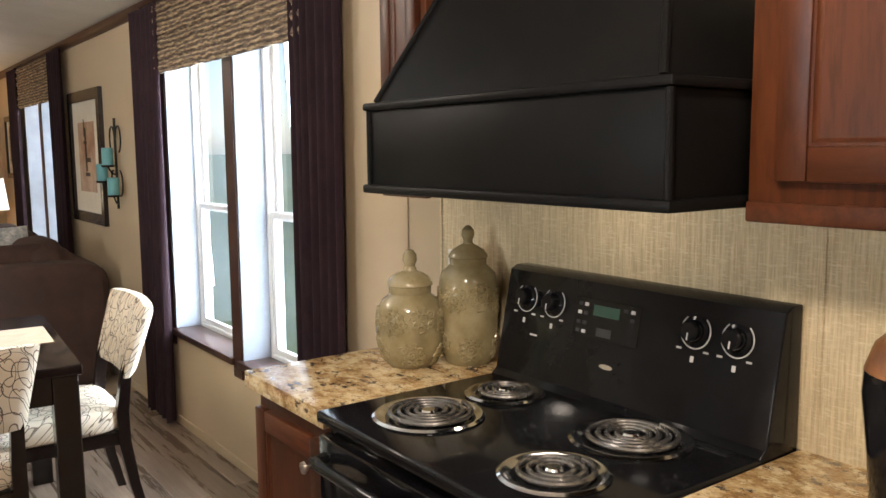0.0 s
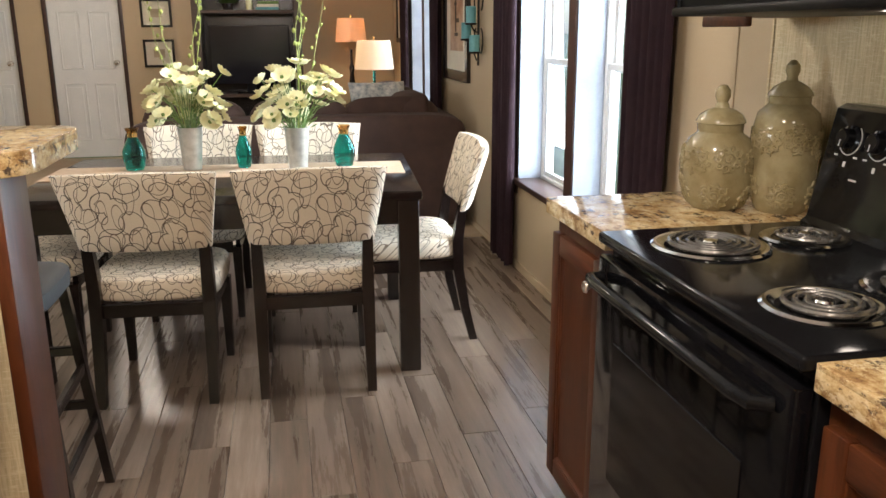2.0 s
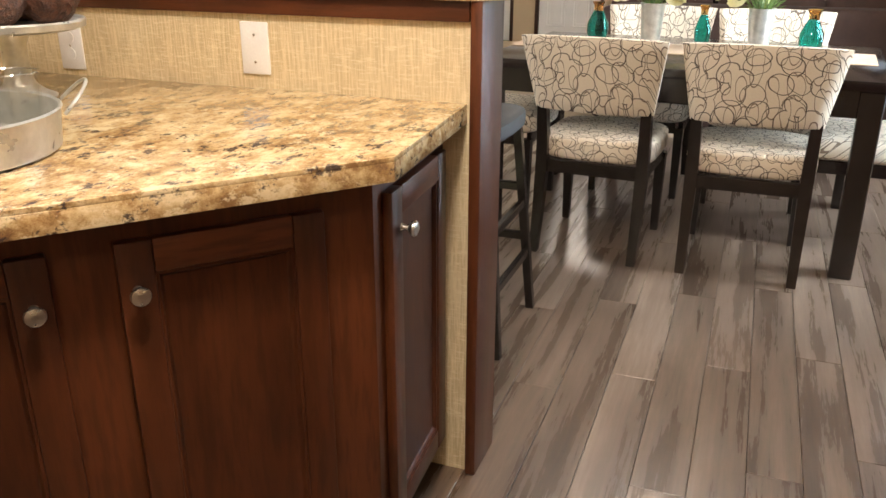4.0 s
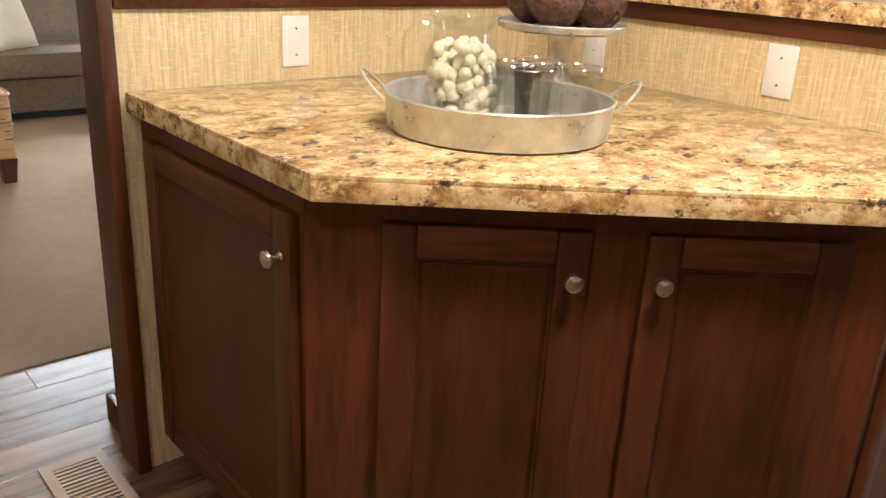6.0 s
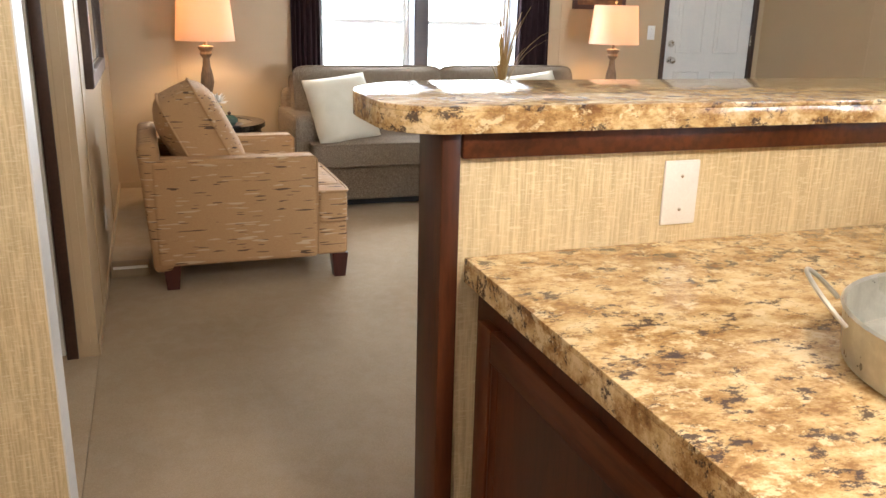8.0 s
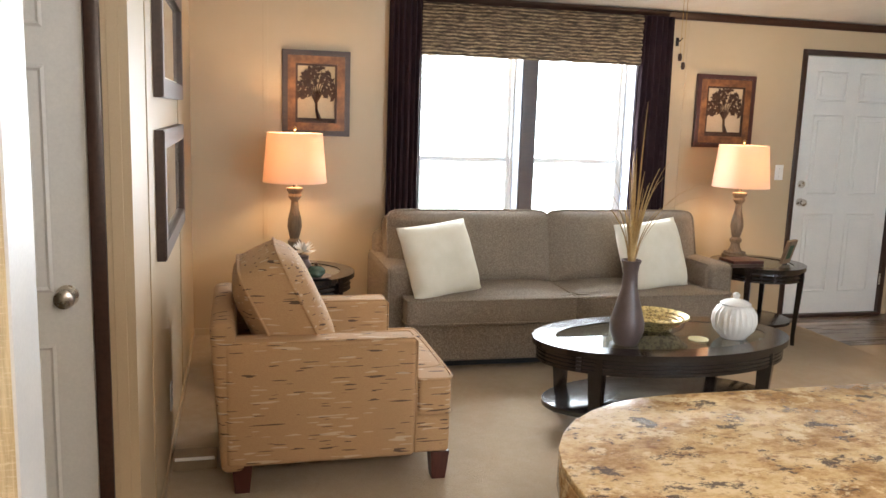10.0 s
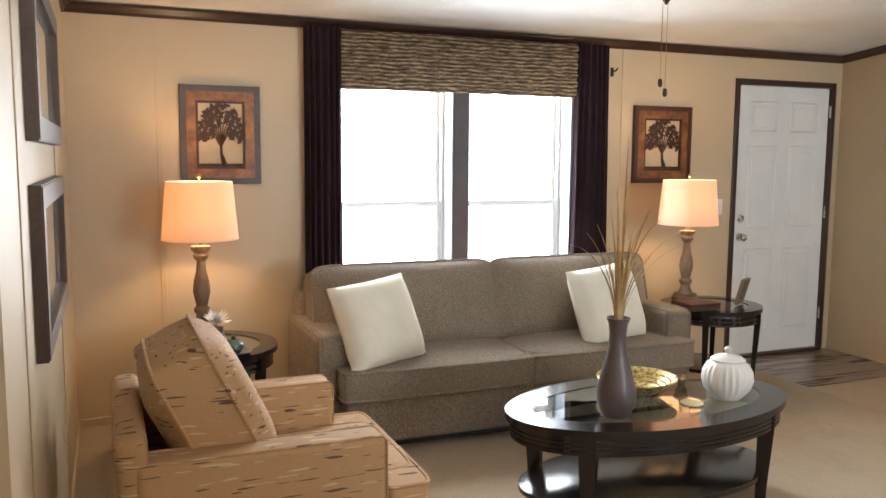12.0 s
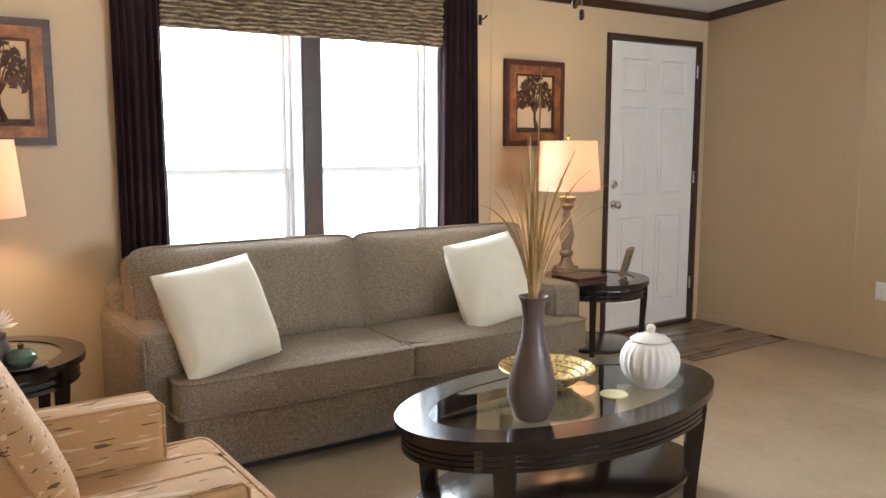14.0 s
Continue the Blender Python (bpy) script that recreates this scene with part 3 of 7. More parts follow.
# ceiling: two slopes that meet at the ridge
bm = bmesh.new()
for xa, xb in ((XW - 0.2, RIDGE), (RIDGE, XE + 0.2)):
    za, zb = roof_at(xa), roof_at(xb)
    v = [bm.verts.new(p) for p in ((xa, -2.5, za), (xb, -2.5, zb), (xb, YT + 0.2, zb), (xa, YT + 0.2, za), (xa, -2.5, za + 0.1), (xb, -2.5, zb + 0.1), (xb, YT + 0.2, zb + 0.1), (xa, YT + 0.2, za + 0.1))]
    for f in ((0, 1, 2, 3), (7, 6, 5, 4), (0, 4, 5, 1), (1, 5, 6, 2), (2, 6, 7, 3), (3, 7, 4, 0)):
        bm.faces.new([v[i] for i in f])
setting("ceiling", bm, M["ceiling"], "white textured vaulted ceiling", "ceiling")


def crown(name, a, b, side):
    """A dark moulding under the ceiling from a to b (x, y); side: the way into the room."""
    d = Vector((b[0] - a[0], b[1] - a[1], 0))
    prof = [(0, 0), (0.014, 0), (0.018, 0.012), (0.030, 0.026), (0.046, 0.038), (0.050, 0.050), (0, 0.050)]
    bm = bmesh.new()
    rings = []
    for p in (a, b):
        zt = roof_at(p[0]) - 0.004
        rings.append([bm.verts.new((p[0] + side[0] * u, p[1] + side[1] * u, zt - 0.050 + w)) for u, w in prof])
    n = len(prof)
    for k in range(n):
        bm.faces.new((rings[0][k], rings[0][(k + 1) % n], rings[1][(k + 1) % n], rings[1][k]))
    bm.faces.new(rings[0])
    bm.faces.new(rings[1])
    setting(name, bm, M["trim"], "dark brown crown moulding", "trim")


crown("trim_crown_west", (XW, YS), (XW, YN), (1, 0))
crown("trim_crown_east", (XE, YK), (XE, YT), (-1, 0))
crown("trim_crown_south", (XW, YS), (-3.19, YS), (0, 1))
crown("trim_crown_north", (XW, YN), (-2.75, YN), (0, -1))
crown("trim_crown_den", (RIDGE, YT), (XE, YT), (0, -1))

# bare ground outside and the roof's eaves
bm = bmesh.new()
bmesh.ops.create_grid(bm, x_segments=8, y_segments=8, size=900, matrix=Matrix.Translation((0, 0, -0.75)))
setting("ground", bm, M["grass"], "mown grass around the house", "ground")
bm = bmesh.new()
box(bm, XW - 0.15, XE + 0.15, -2.4, YT + 0.1, -0.7, -0.06)
setting("foundation", bm, M["siding"], "skirting under the house", "wall")

# floors
setting("floor", B(XW, XE, -2.3, YT, -0.06, -0.012), M["gap"], "dark underlay below the flooring", "floor")


def carpet_sheet(name, x0, x1, y0, y1, label):
    bm = bmesh.new()
    box(bm, x0, x1, y0, y1, -0.012, 0.006, 0.005, 2)
    setting(name, bm, M["carpet"], label, "carpet")


carpet_sheet("floor_carpet_living", XW, -1.92, YS, 3.95, "beige cut pile carpet in the living room")
carpet_sheet("floor_carpet_entry", -5.45, -1.92, 3.95, YN, "beige carpet beside the entry planks")
carpet_sheet("floor_carpet_hall", -3.84, -1.93, -2.3, YS, "beige carpet in the hall")
carpet_sheet("floor_carpet_den", -2.75, XE, 5.25, YT, "beige carpet in the den")


# ---- windows ----
def window(name, wall, y0, y1, z0, z1, outward):
    """A double-hung window in a deep reveal of a wall along y, with its frame, sashes, sill and panes."""
    root = thing(name, Matrix.Translation((wall, (y0 + y1) / 2, z0)), "white double-hung window in a deep wood-trimmed reveal", "window", kind="structure")
    w, h, o = (y1 - y0) / 2, z1 - z0, outward
    bm = bmesh.new()
    t = 0.03
    for a in ((-w, -w + t), (w - t, w)):
        box(bm, *sorted((o * 0.13, o * 0.20)), a[0], a[1], 0, h, 0.004, 1)
    box(bm, *sorted((o * 0.13, o * 0.20)), -w + t, w - t, 0, t, 0.004, 1)
    box(bm, *sorted((o * 0.13, o * 0.20)), -w + t, w - t, h - t, h, 0.004, 1)
    part("window_frame", bm, M["sash"], root)
    mid = 1.195 - z0
    for nm, za, zb, off in (("lower_sash", t, mid + 0.02, 0.14), ("upper_sash", mid - 0.02, h - t, 0.168)):
        bm = bmesh.new()
        s = 0.028
        for a in ((-w + t, -w + t + s), (w - t - s, w - t)):
            box(bm, *sorted((o * off, o * (off + 0.025))), a[0], a[1], za, zb, 0.003, 1)
        box(bm, *sorted((o * off, o * (off + 0.025))), -w + t + s, w - t - s, za, za + s, 0.003, 1)
        box(bm, *sorted((o * off, o * (off + 0.025))), -w + t + s, w - t - s, zb - s, zb, 0.003, 1)
        sash = part(nm, bm, M["sash"], root)
        g = part("pane", B(*sorted((o * (off + 0.010), o * (off + 0.014))), -w + t + s, w - t - s, za + s, zb - s), M["pane"], sash)
        g.visible_shadow = False
    # reveal boards
    for nm, a in (("jamb", (-w, -w + 0.012)), ("jamb", (w - 0.012, w))):
        part(nm, B(*sorted((-o * 0.004, o * 0.13)), a[0], a[1], 0.012, h), M["jamb"], root, "jamb board in a shade-toned blue-grey")
    part("window_sill", B(*sorted((-o * 0.03, o * 0.13)), -w - 0.02, w + 0.02, -0.022, 0.012, 0.006), M["trim"], root, "dark wood sill")
    return root


for k, (ya, yb, za, zb) in enumerate(EAST_HOLES):
    window("window_%d" % (k + 1), XE, ya, yb, za, zb, 1)
for k, (ya, yb, za, zb) in enumerate(WEST_HOLES[:2]):
    window("window_%d" % (k + 5), XW, ya, yb, za, zb, -1)
# dark casings between and beside the sashes
for ya, yb in ((3.535, 3.63), (7.60, 7.68)):
    setting("trim_mullion", B(XE - 0.012, XE - 0.001, ya - 0.004, yb + 0.004, 0.45, 2.12, 0.003, 1), M["trim"], "dark wood window mullion", "trim")
setting("trim_mullion_west", B(XW + 0.001, XW + 0.012, 1.736, 1.840, 0.66, 2.12, 0.003, 1), M["trim"], "dark wood window mullion", "trim")
for yc in (2.76, 4.44, 6.95, 8.33):
    s = -1 if yc in (2.76, 6.95) else 1
    setting("trim_casing", B(XE - 0.012, XE - 0.001, *sorted((yc, yc + s * 0.05)), 0.45, 2.12, 0.003, 1), M["trim"], "dark wood window casing", "trim")
for yc, s in ((1.0, -1), (2.60, 1)):
    setting("trim_casing", B(XW + 0.001, XW + 0.012, *sorted((yc, yc + s * 0.05)), 0.66, 2.12, 0.003, 1), M["trim"], "dark wood window casing", "trim")


def curtain(x, side, y0, y1, z0, z1, seed, gather=0.0):
    """A hanging panel with uneven folds; side: the way into the room; gather draws its foot together."""
    rnd = random.Random(seed)
    bm = bmesh.new()
    n, rows = 90, 14
    phase = [rnd.uniform(0, 6.28) for _ in range(4)]
    verts = []
    for thick in (0, 1):
        for j in range(rows + 1):
            f = j / rows
            row = []
            for i in range(n + 1):
                u = i / n
                fold = 0.022 * math.sin(u * 38 + phase[0] + 0.8 * math.sin(u * 9 + phase[1]) + 0.3 * f) + 0.010 * math.sin(u * 71 + phase[2] + f) * f
                mid = (y0 + y1) / 2
                y = mid + (y0 + u * (y1 - y0) - mid) * (1 - gather * f)
                row.append(bm.verts.new((x + side * (0.045 + fold * (0.55 + 0.45 * f)) - side * 0.004 * thick, y, z1 + f * (z0 - z1))))
            verts.append(row)
    for s in (0, rows + 1):
        for j in range(rows):
            for i in range(n):
                a, b = verts[s + j], verts[s + j + 1]
                bm.faces.new((a[i], a[i + 1], b[i + 1], b[i]))
    for i in range(n):
        bm.faces.new((verts[0][i], verts[0][i + 1], verts[rows + 1][i + 1], verts[rows + 1][i]))
        bm.faces.new((verts[rows][i], verts[rows][i + 1], verts[2 * rows + 1][i + 1], verts[2 * rows + 1][i]))
    for j in range(rows):
        for i in (0, n):
            bm.faces.new((verts[j][i], verts[j + 1][i], verts[rows + 2 + j][i], verts[rows + 1 + j][i]))
    return solo("curtain", bm, M["curtain"], I4, "dark aubergine curtain panel hanging beside a window", "curtain", "window curtains")


curtain(XE - 0.012, -1, 4.36, 4.80, 0.03, 2.245, 1, 0.2)
curtain(XE - 0.012, -1, 2.50, 2.86, 0.03, 2.245, 2, 0.10)
curtain(XE - 0.012, -1, 6.56, 6.97, 0.03, 2.245, 3, 0.10)
curtain(XE - 0.012, -1, 8.31, 8.75, 0.03, 2.245, 4, 0.15)
curtain(XW + 0.012, 1, 0.775, 1.0, 0.03, 2.245, 5, 0.0)
curtain(XW + 0.012, 1, 2.59, 2.84, 0.03, 2.245, 6, -0.25)


def roman_shade(x, side, y0, y1, z0, z1):
    """A woven shade pulled up into shallow horizontal folds."""
    bm = bmesh.new()
    n, rows = 60, 64
    verts = []
    for j in range(rows + 1):
        f = j / rows
        z = z0 + f * (z1 - z0)
        wave = 0.012 * abs(math.sin(f * math.pi * 6)) + 0.0035 * math.sin(f * 200)
        verts.append([bm.verts.new((x + side * (0.035 + wave + 0.004 * noise.noise(Vector((i * 0.3, j * 0.4, 1)))), y0 + (y1 - y0) * i / n, z + 0.008 * noise.noise(Vector((i * 0.25, f * 5, 7))))) for i in range(n + 1)])
    back = [[bm.verts.new((v.co.x - side * 0.012, v.co.y, v.co.z)) for v in row] for row in (verts[0], verts[-1])]
    for a, b in zip(verts, verts[1:]):
        for i in range(n):
            bm.faces.new((a[i], a[i + 1], b[i + 1], b[i]))
    for i in range(n):
        bm.faces.new((back[0][i], back[0][i + 1], back[1][i + 1], back[1][i]))
        bm.faces.new((verts[0][i], back[0][i], back[0][i + 1], verts[0][i + 1]))
        bm.faces.new((verts[-1][i], verts[-1][i + 1], back[1][i + 1], back[1][i]))
    root = thing("roman_shade", I4, "woven brown bamboo roman shade drawn up over a window", "window shade", "roman shades")
    part("fabric", bm, M["bamboo"], root)
    part("headrail", B(*sorted((x + side * 0.006, x + side * 0.032)), y0, y1, z1 - 0.045, z1, 0.003, 1), M["trim"], root, "dark head rail")
    part("bottom_rail", B(*sorted((x + side * 0.026, x + side * 0.034)), y0 + 0.005, y1 - 0.005, z0 + 0.004, z0 + 0.03, 0.002, 1), M["trim"], root)
    return root


roman_shade(XE - 0.012, -1, 2.76, 4.46, 1.89, 2.24)
roman_shade(XE - 0.012, -1, 6.91, 8.37, 1.89, 2.24)
roman_shade(XW + 0.012, 1, 1.0, 2.61, 1.895, 2.24)


# ---- doors ----
def panel_door(name, m, w, h, label, knob_side, knob_z=0.93, bolt=False, knob_mat="nickel"):
    """A six-panel door in its dark casing; local x across, y out of the wall towards the viewer."""
    root = thing(name, m, label, "door", kind="structure")
    bm = bmesh.new()
    box(bm, -w / 2, w / 2, -0.045, -0.012, 0.012, h, 0.003, 1)
    st, lock = 0.105 * w / 0.84, 0.12
    pw = (w - 3 * st) / 2
    rows = ((0.20, 0.83), (0.98, 1.60), (1.70, h - 0.11))
    for k in (0, 1):
        xa = -w / 2 + st + k * (pw + st)
        for za, zb in rows:
            # moulding ring round a raised field
            o = [(xa, za), (xa + pw, za), (xa + pw, zb), (xa, zb)]
            q = [(xa + 0.016, za + 0.016), (xa + pw - 0.016, za + 0.016), (xa + pw - 0.016, zb - 0.016), (xa + 0.016, zb - 0.016)]
            vo = [bm.verts.new((x, -0.0105, z)) for x, z in o]
            vt = [bm.verts.new((x * 0.5 + u * 0.5, -0.004, z * 0.5 + v * 0.5)) for (x, z), (u, v) in zip(o, q)]
            vi = [bm.verts.new((x, -0.0115, z)) for x, z in q]
            for n in range(4):
                bm.faces.new((vo[n], vo[(n + 1) % 4], vt[(n + 1) % 4], vt[n]))
                bm.faces.new((vt[n], vt[(n + 1) % 4], vi[(n + 1) % 4], vi[n]))
            box(bm, xa + 0.04, xa + pw - 0.04, -0.013, -0.006, za + 0.04, zb - 0.04, 0.005, 1)
    part("leaf", bm, M["white_door"], root, "white six-panel door leaf")
    t = 0.045
    for xa, xb, za, zb in ((-w / 2 - t, -w / 2 - 0.004, 0, h + t), (w / 2 + 0.004, w / 2 + t, 0, h + t), (-w / 2 - 0.004, w / 2 + 0.004, h + 0.004, h + t)):
        part("casing", B(xa, xb, -0.04, 0.014, za, zb, 0.004, 2), M["trim"], root, "dark wood casing")
    kx = knob_side * (w / 2 - 0.065)
    bm = L([(0.0, 0.0), (0.031, 0.0), (0.031, 0.006), (0.012, 0.010), (0.011, 0.030), (0.022, 0.036), (0.028, 0.048), (0.026, 0.058), (0.014, 0.064), (0, 0.065)], 24)
    k = part("door_knob", bm, M[knob_mat], root, "round metal knob")
    k.matrix_local = pose(kx, -0.012, knob_z, -90)
    if bolt:
        bm = L([(0.0, 0.0), (0.030, 0.0), (0.030, 0.008), (0.020, 0.014), (0.020, 0.022), (0, 0.023)], 24)
        k = part("deadbolt", bm, M[knob_mat], root, "round metal deadbolt")
        k.matrix_local = pose(kx, -0.012, knob_z + 0.14, -90)
        for hz in (0.25, 1.05, 1.82):
            part("hinge", L([(0.0, hz), (0.007, hz), (0.007, hz + 0.09), (0, hz + 0.09)], 10, -knob_side * (w / 2 + 0.002), 0.004), M["nickel"], root)
    return root


# pose: local -y axis looks out of the room, +y into it
panel_door("door_1", pose(XW, 4.45, 0, 0, 0, -90), 0.885, 2.04, "white six-panel front door, closed, in dark casing", 1, 0.92, True)
panel_door("door_2", pose(-3.19, -1.0, 0, 0, 0, -90), 0.80, 2.03, "white six-panel hall door, closed, in dark casing", -1, 0.97)
panel_door("door_3", pose(-1.52, YT, 0, 0, 0, 180), 0.73, 1.99, "white six-panel door at the end of the den", -1, 1.05)
panel_door("door_4", pose(-2.49, YT, 0, 0, 0, 180), 0.49, 1.99, "white six-panel door in the den's corner", -1, 1.05)
setting("trim_threshold", B(XW, XW + 0.05, 4.01, 4.89, 0.0, 0.028, 0.006), M["trim"], "dark door threshold", "trim")


# ---- kitchen ----
def knob(parent, m):
    k = part("knob", L([(0, 0), (0.008, 0), (0.006, 0.004), (0.005, 0.014), (0.013, 0.019), (0.0155, 0.024), (0.014, 0.029), (0.007, 0.032), (0, 0.0325)], 20), M["nickel"], parent, "round brushed nickel knob")
    k.matrix_local = m
    return k


def shaker_door(parent, m, w, h, knob_at, name="door"):
    """A framed cabinet door; local x across, z up, y out of the cabinet; m places its lower middle on the face."""
    f = 0.044 if w < 0.30 else 0.054
    bm = B(-w / 2 + 0.004, w / 2 - 0.004, 0, 0.008, 0.004, h - 0.004)
    d = part(name, bm, M["cherry"], parent)
    d.matrix_local = m
    for xa, xb in ((-w / 2, -w / 2 + f), (w / 2 - f, w / 2)):
        part("stile", B(xa, xb, 0, 0.021, 0, h, 0.004, 2), M["cherry"], d)
    for za, zb in ((0, f), (h - f, h)):
        part("rail", B(-w / 2 + f, w / 2 - f, 0, 0.0205, za, zb, 0.004, 2), M["cherry_flat"], d)
    bm = bmesh.new()
    o = [(-w / 2 + f, f), (w / 2 - f, f), (w / 2 - f, h - f), (-w / 2 + f, h - f)]
    rings = []
    for e, y in ((0.0, 0.0165), (0.005, 0.0165), (0.007, 0.012), (0.012, 0.0085)):
        rings.append([bm.verts.new((x + (e if x < 0 else -e), y, z + (e if z < h / 2 else -e))) for x, z in o])
    for a, b in zip(rings, rings[1:]):
        for n in range(4):
            bm.faces.new((a[n], a[(n + 1) % 4], b[(n + 1) % 4], b[n]))
    part("bead", bm, M["cherry"], d)
    if knob_at:
        knob(d, pose(knob_at[0], 0.021, knob_at[1], -90))
    return d


def counter_top(outline, z, name, label):
    root = thing(name, I4, label, "countertop")
    part("surface", slab(bmesh.new(), outline, z - 0.009, z, 0.0012), M["counter"], root)
    part("edge_band", slab(bmesh.new(), outline, z - 0.042, z - 0.00905, 0.0004), M["counter"], root, "built-up laminate edge band")
    return root


# corner peninsula: angled base cabinet, its laminate top, the half walls and the raised bar
PEN = [(-1.243, 0.237), (-0.521, 0.228), (0.090, 0.956), (0.058, 1.408), (-1.243, 1.408)]
base = thing("base_cabinet", I4, "cherry wood corner base cabinet with four framed doors", "cabinet")
inset = [(-1.242, 0.264), (-0.594, 0.262), (0.030, 0.997), (0.004, 1.407), (-1.242, 1.407)]
part("body", slab(bmesh.new(), inset, 0.09, 0.872, 0.002), M["cherry"], base)
kick = [(-1.242, 0.36), (-0.60, 0.355), (-0.03, 1.02), (-0.05, 1.406), (-1.242, 1.406)]
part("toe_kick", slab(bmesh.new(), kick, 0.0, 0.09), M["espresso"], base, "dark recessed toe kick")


def on_face(a, b, f, z):
    """A pose on the upright face from a to b, seen with b to its right, f of the way along."""
    d = Vector((b[0] - a[0], b[1] - a[1], 0))
    p = Vector((a[0], a[1], 0)) + d * f
    ang = math.degrees(math.atan2(d.y, d.x))
    return pose(p.x, p.y, z, 0, 0, ang + 180)


s1, s2, s3, s4 = inset[0], inset[1], inset[2], inset[3]
shaker_door(base, on_face(s1, s2, 0.528, 0.115), 0.585, 0.71, (-0.264, 0.633))
shaker_door(base, on_face(s2, s3, 0.299, 0.115), 0.330, 0.71, (-0.138, 0.633))
shaker_door(base, on_face(s2, s3, 0.732, 0.115), 0.326, 0.71, (0.138, 0.633))
shaker_door(base, on_face(s3, s4, 0.50, 0.115), 0.33, 0.71, (0.12, 0.633))
counter_top(PEN, 0.915, "peninsula_countertop", "speckled brown granite-look laminate countertop with angled corners")

bm = bmesh.new()
slab(bm, [(-1.245, 0.222), (-1.245, 1.41), (0.066, 1.41), (0.066, 1.53), (-1.365, 1.53), (-1.365, 0.222)], 0.0, BAR - 0.042)
setting("wall_bar", bm, M["panel"], "low bar wall covered in woven beige vinyl panel", "wall")
for nm, a in (("trim_bar_rail", (-1.2445, -1.231, 0.224, 1.395)), ("trim_bar_rail_end", (-1.231, 0.065, 1.396, 1.4095))):
    setting(nm, B(a[0], a[1], a[2], a[3], BAR - 0.085, BAR - 0.042, 0.004), M["cherry_flat"], "cherry wood rail under the bar top", "trim")
setting("trim_bar_post", B(-1.345, -1.228, 0.188, 0.221, 0, BAR - 0.042, 0.005), M["cherry"], "cherry wood end board of the bar wall", "trim")
setting("trim_bar_post_back", B(-1.490, -1.366, 0.235, 1.53, 0, BAR - 0.042, 0.005), M["cherry"], "cherry wood boarding on the living side of the bar wall", "trim")
setting("trim_bar_post_end", B(0.067, 0.094, 1.393, 1.545, 0, BAR - 0.042, 0.005), M["cherry"], "cherry wood end board of the bar wall", "trim")
setting("baseboard_bar", B(-1.510, -1.491, 0.215, 1.53, 0, 0.085, 0.004), M["cherry"], "cherry wood base of the bar wall", "baseboard")
setting("baseboard_bar_end", B(-1.510, -1.346, 0.215, 0.234, 0, 0.085, 0.004), M["cherry"], "cherry wood base of the bar wall", "baseboard")


def rounded(pts, radii, n=8):
    """An outline with rounded corners."""
    out = []
    m = len(pts)
    for i in range(m):
        p, a, b, r = Vector(pts[i]), Vector(pts[i - 1]), Vector(pts[(i + 1) % m]), radii[i]
        if r == 0:
            out.append(tuple(p))
            continue
        u, v = (a - p).normalized(), (b - p).normalized()
        half = u.angle(v) / 2
        t = r / math.tan(half)
        c = p + (u + v).normalized() * (r / math.sin(half))
        s, e = p + u * t - c, p + v * t - c
        a0, a1 = math.atan2(s.y, s.x), math.atan2(e.y, e.x)
        while a1 - a0 > math.pi:
            a1 -= 2 * math.pi
        while a1 - a0 < -math.pi:
            a1 += 2 * math.pi
        for k in range(n + 1):
            g = a0 + (a1 - a0) * k / n
            out.append((c.x + r * math.cos(g), c.y + r * math.sin(g)))
    return out


bar_line = rounded([(-1.212, 0.105), (-1.212, 1.382), (0.14, 1.382), (0.14, 1.84), (-1.665, 1.84), (-1.665, 0.105)], [0.10, 0.0, 0.09, 0.09, 0.05, 0.22])
counter_top(bar_line, BAR, "bar_countertop", "raised L-shaped granite-look laminate bar top with rounded ends")


def plate(m, kind):
    root = thing("wall_plate", m, "white plastic %s cover plate on the wall" % kind, "wall plate", "wall plates")
    part("cover", B(-0.036, 0.036, 0, 0.006, -0.058, 0.058, 0.003), M["white_plastic"], root)
    if kind == "outlet":
        for z in (-0.02, 0.02):
            part("socket", L([(0, 0.006), (0.014, 0.006), (0.014, 0.008), (0, 0.008)], 16), M["white_plastic"], root).matrix_local = pose(0, 0, z, -90) @ Matrix.Translation((0, 0, 0))
    elif kind == "switch":
        part("rocker", B(-0.006, 0.006, 0.006, 0.014, -0.012, 0.012, 0.002), M["white_plastic"], root)
    for z in (-0.03, 0.03) if kind != "outlet" else (0,):
        part("screw", L([(0, 0), (0.003, 0), (0.003, 0.0012), (0, 0.0016)], 8), M["nickel"], root).matrix_local = pose(0, 0.006, z, -90)
    return root


plate(pose(-1.245, 0.642, 1.004, 0, 0, -90), "blank")
plate(pose(-0.446, 1.41, 1.005, 0, 0, 180), "blank")
plate(pose(-0.975, 1.41, 0.987, 0, 0, 180), "outlet")
plate(pose(XW, 3.852, 1.15, 0, 0, -90), "switch")
plate(pose(-4.33, YS, 0.27, 0, 0, 0), "outlet")
plate(pose(-4.88, YN, 0.426, 0, 0, 180), "outlet")
plate(pose(XE - 0.006, 1.93, 1.14, 0, 0, 90), "outlet")

ORIGIN = EAST
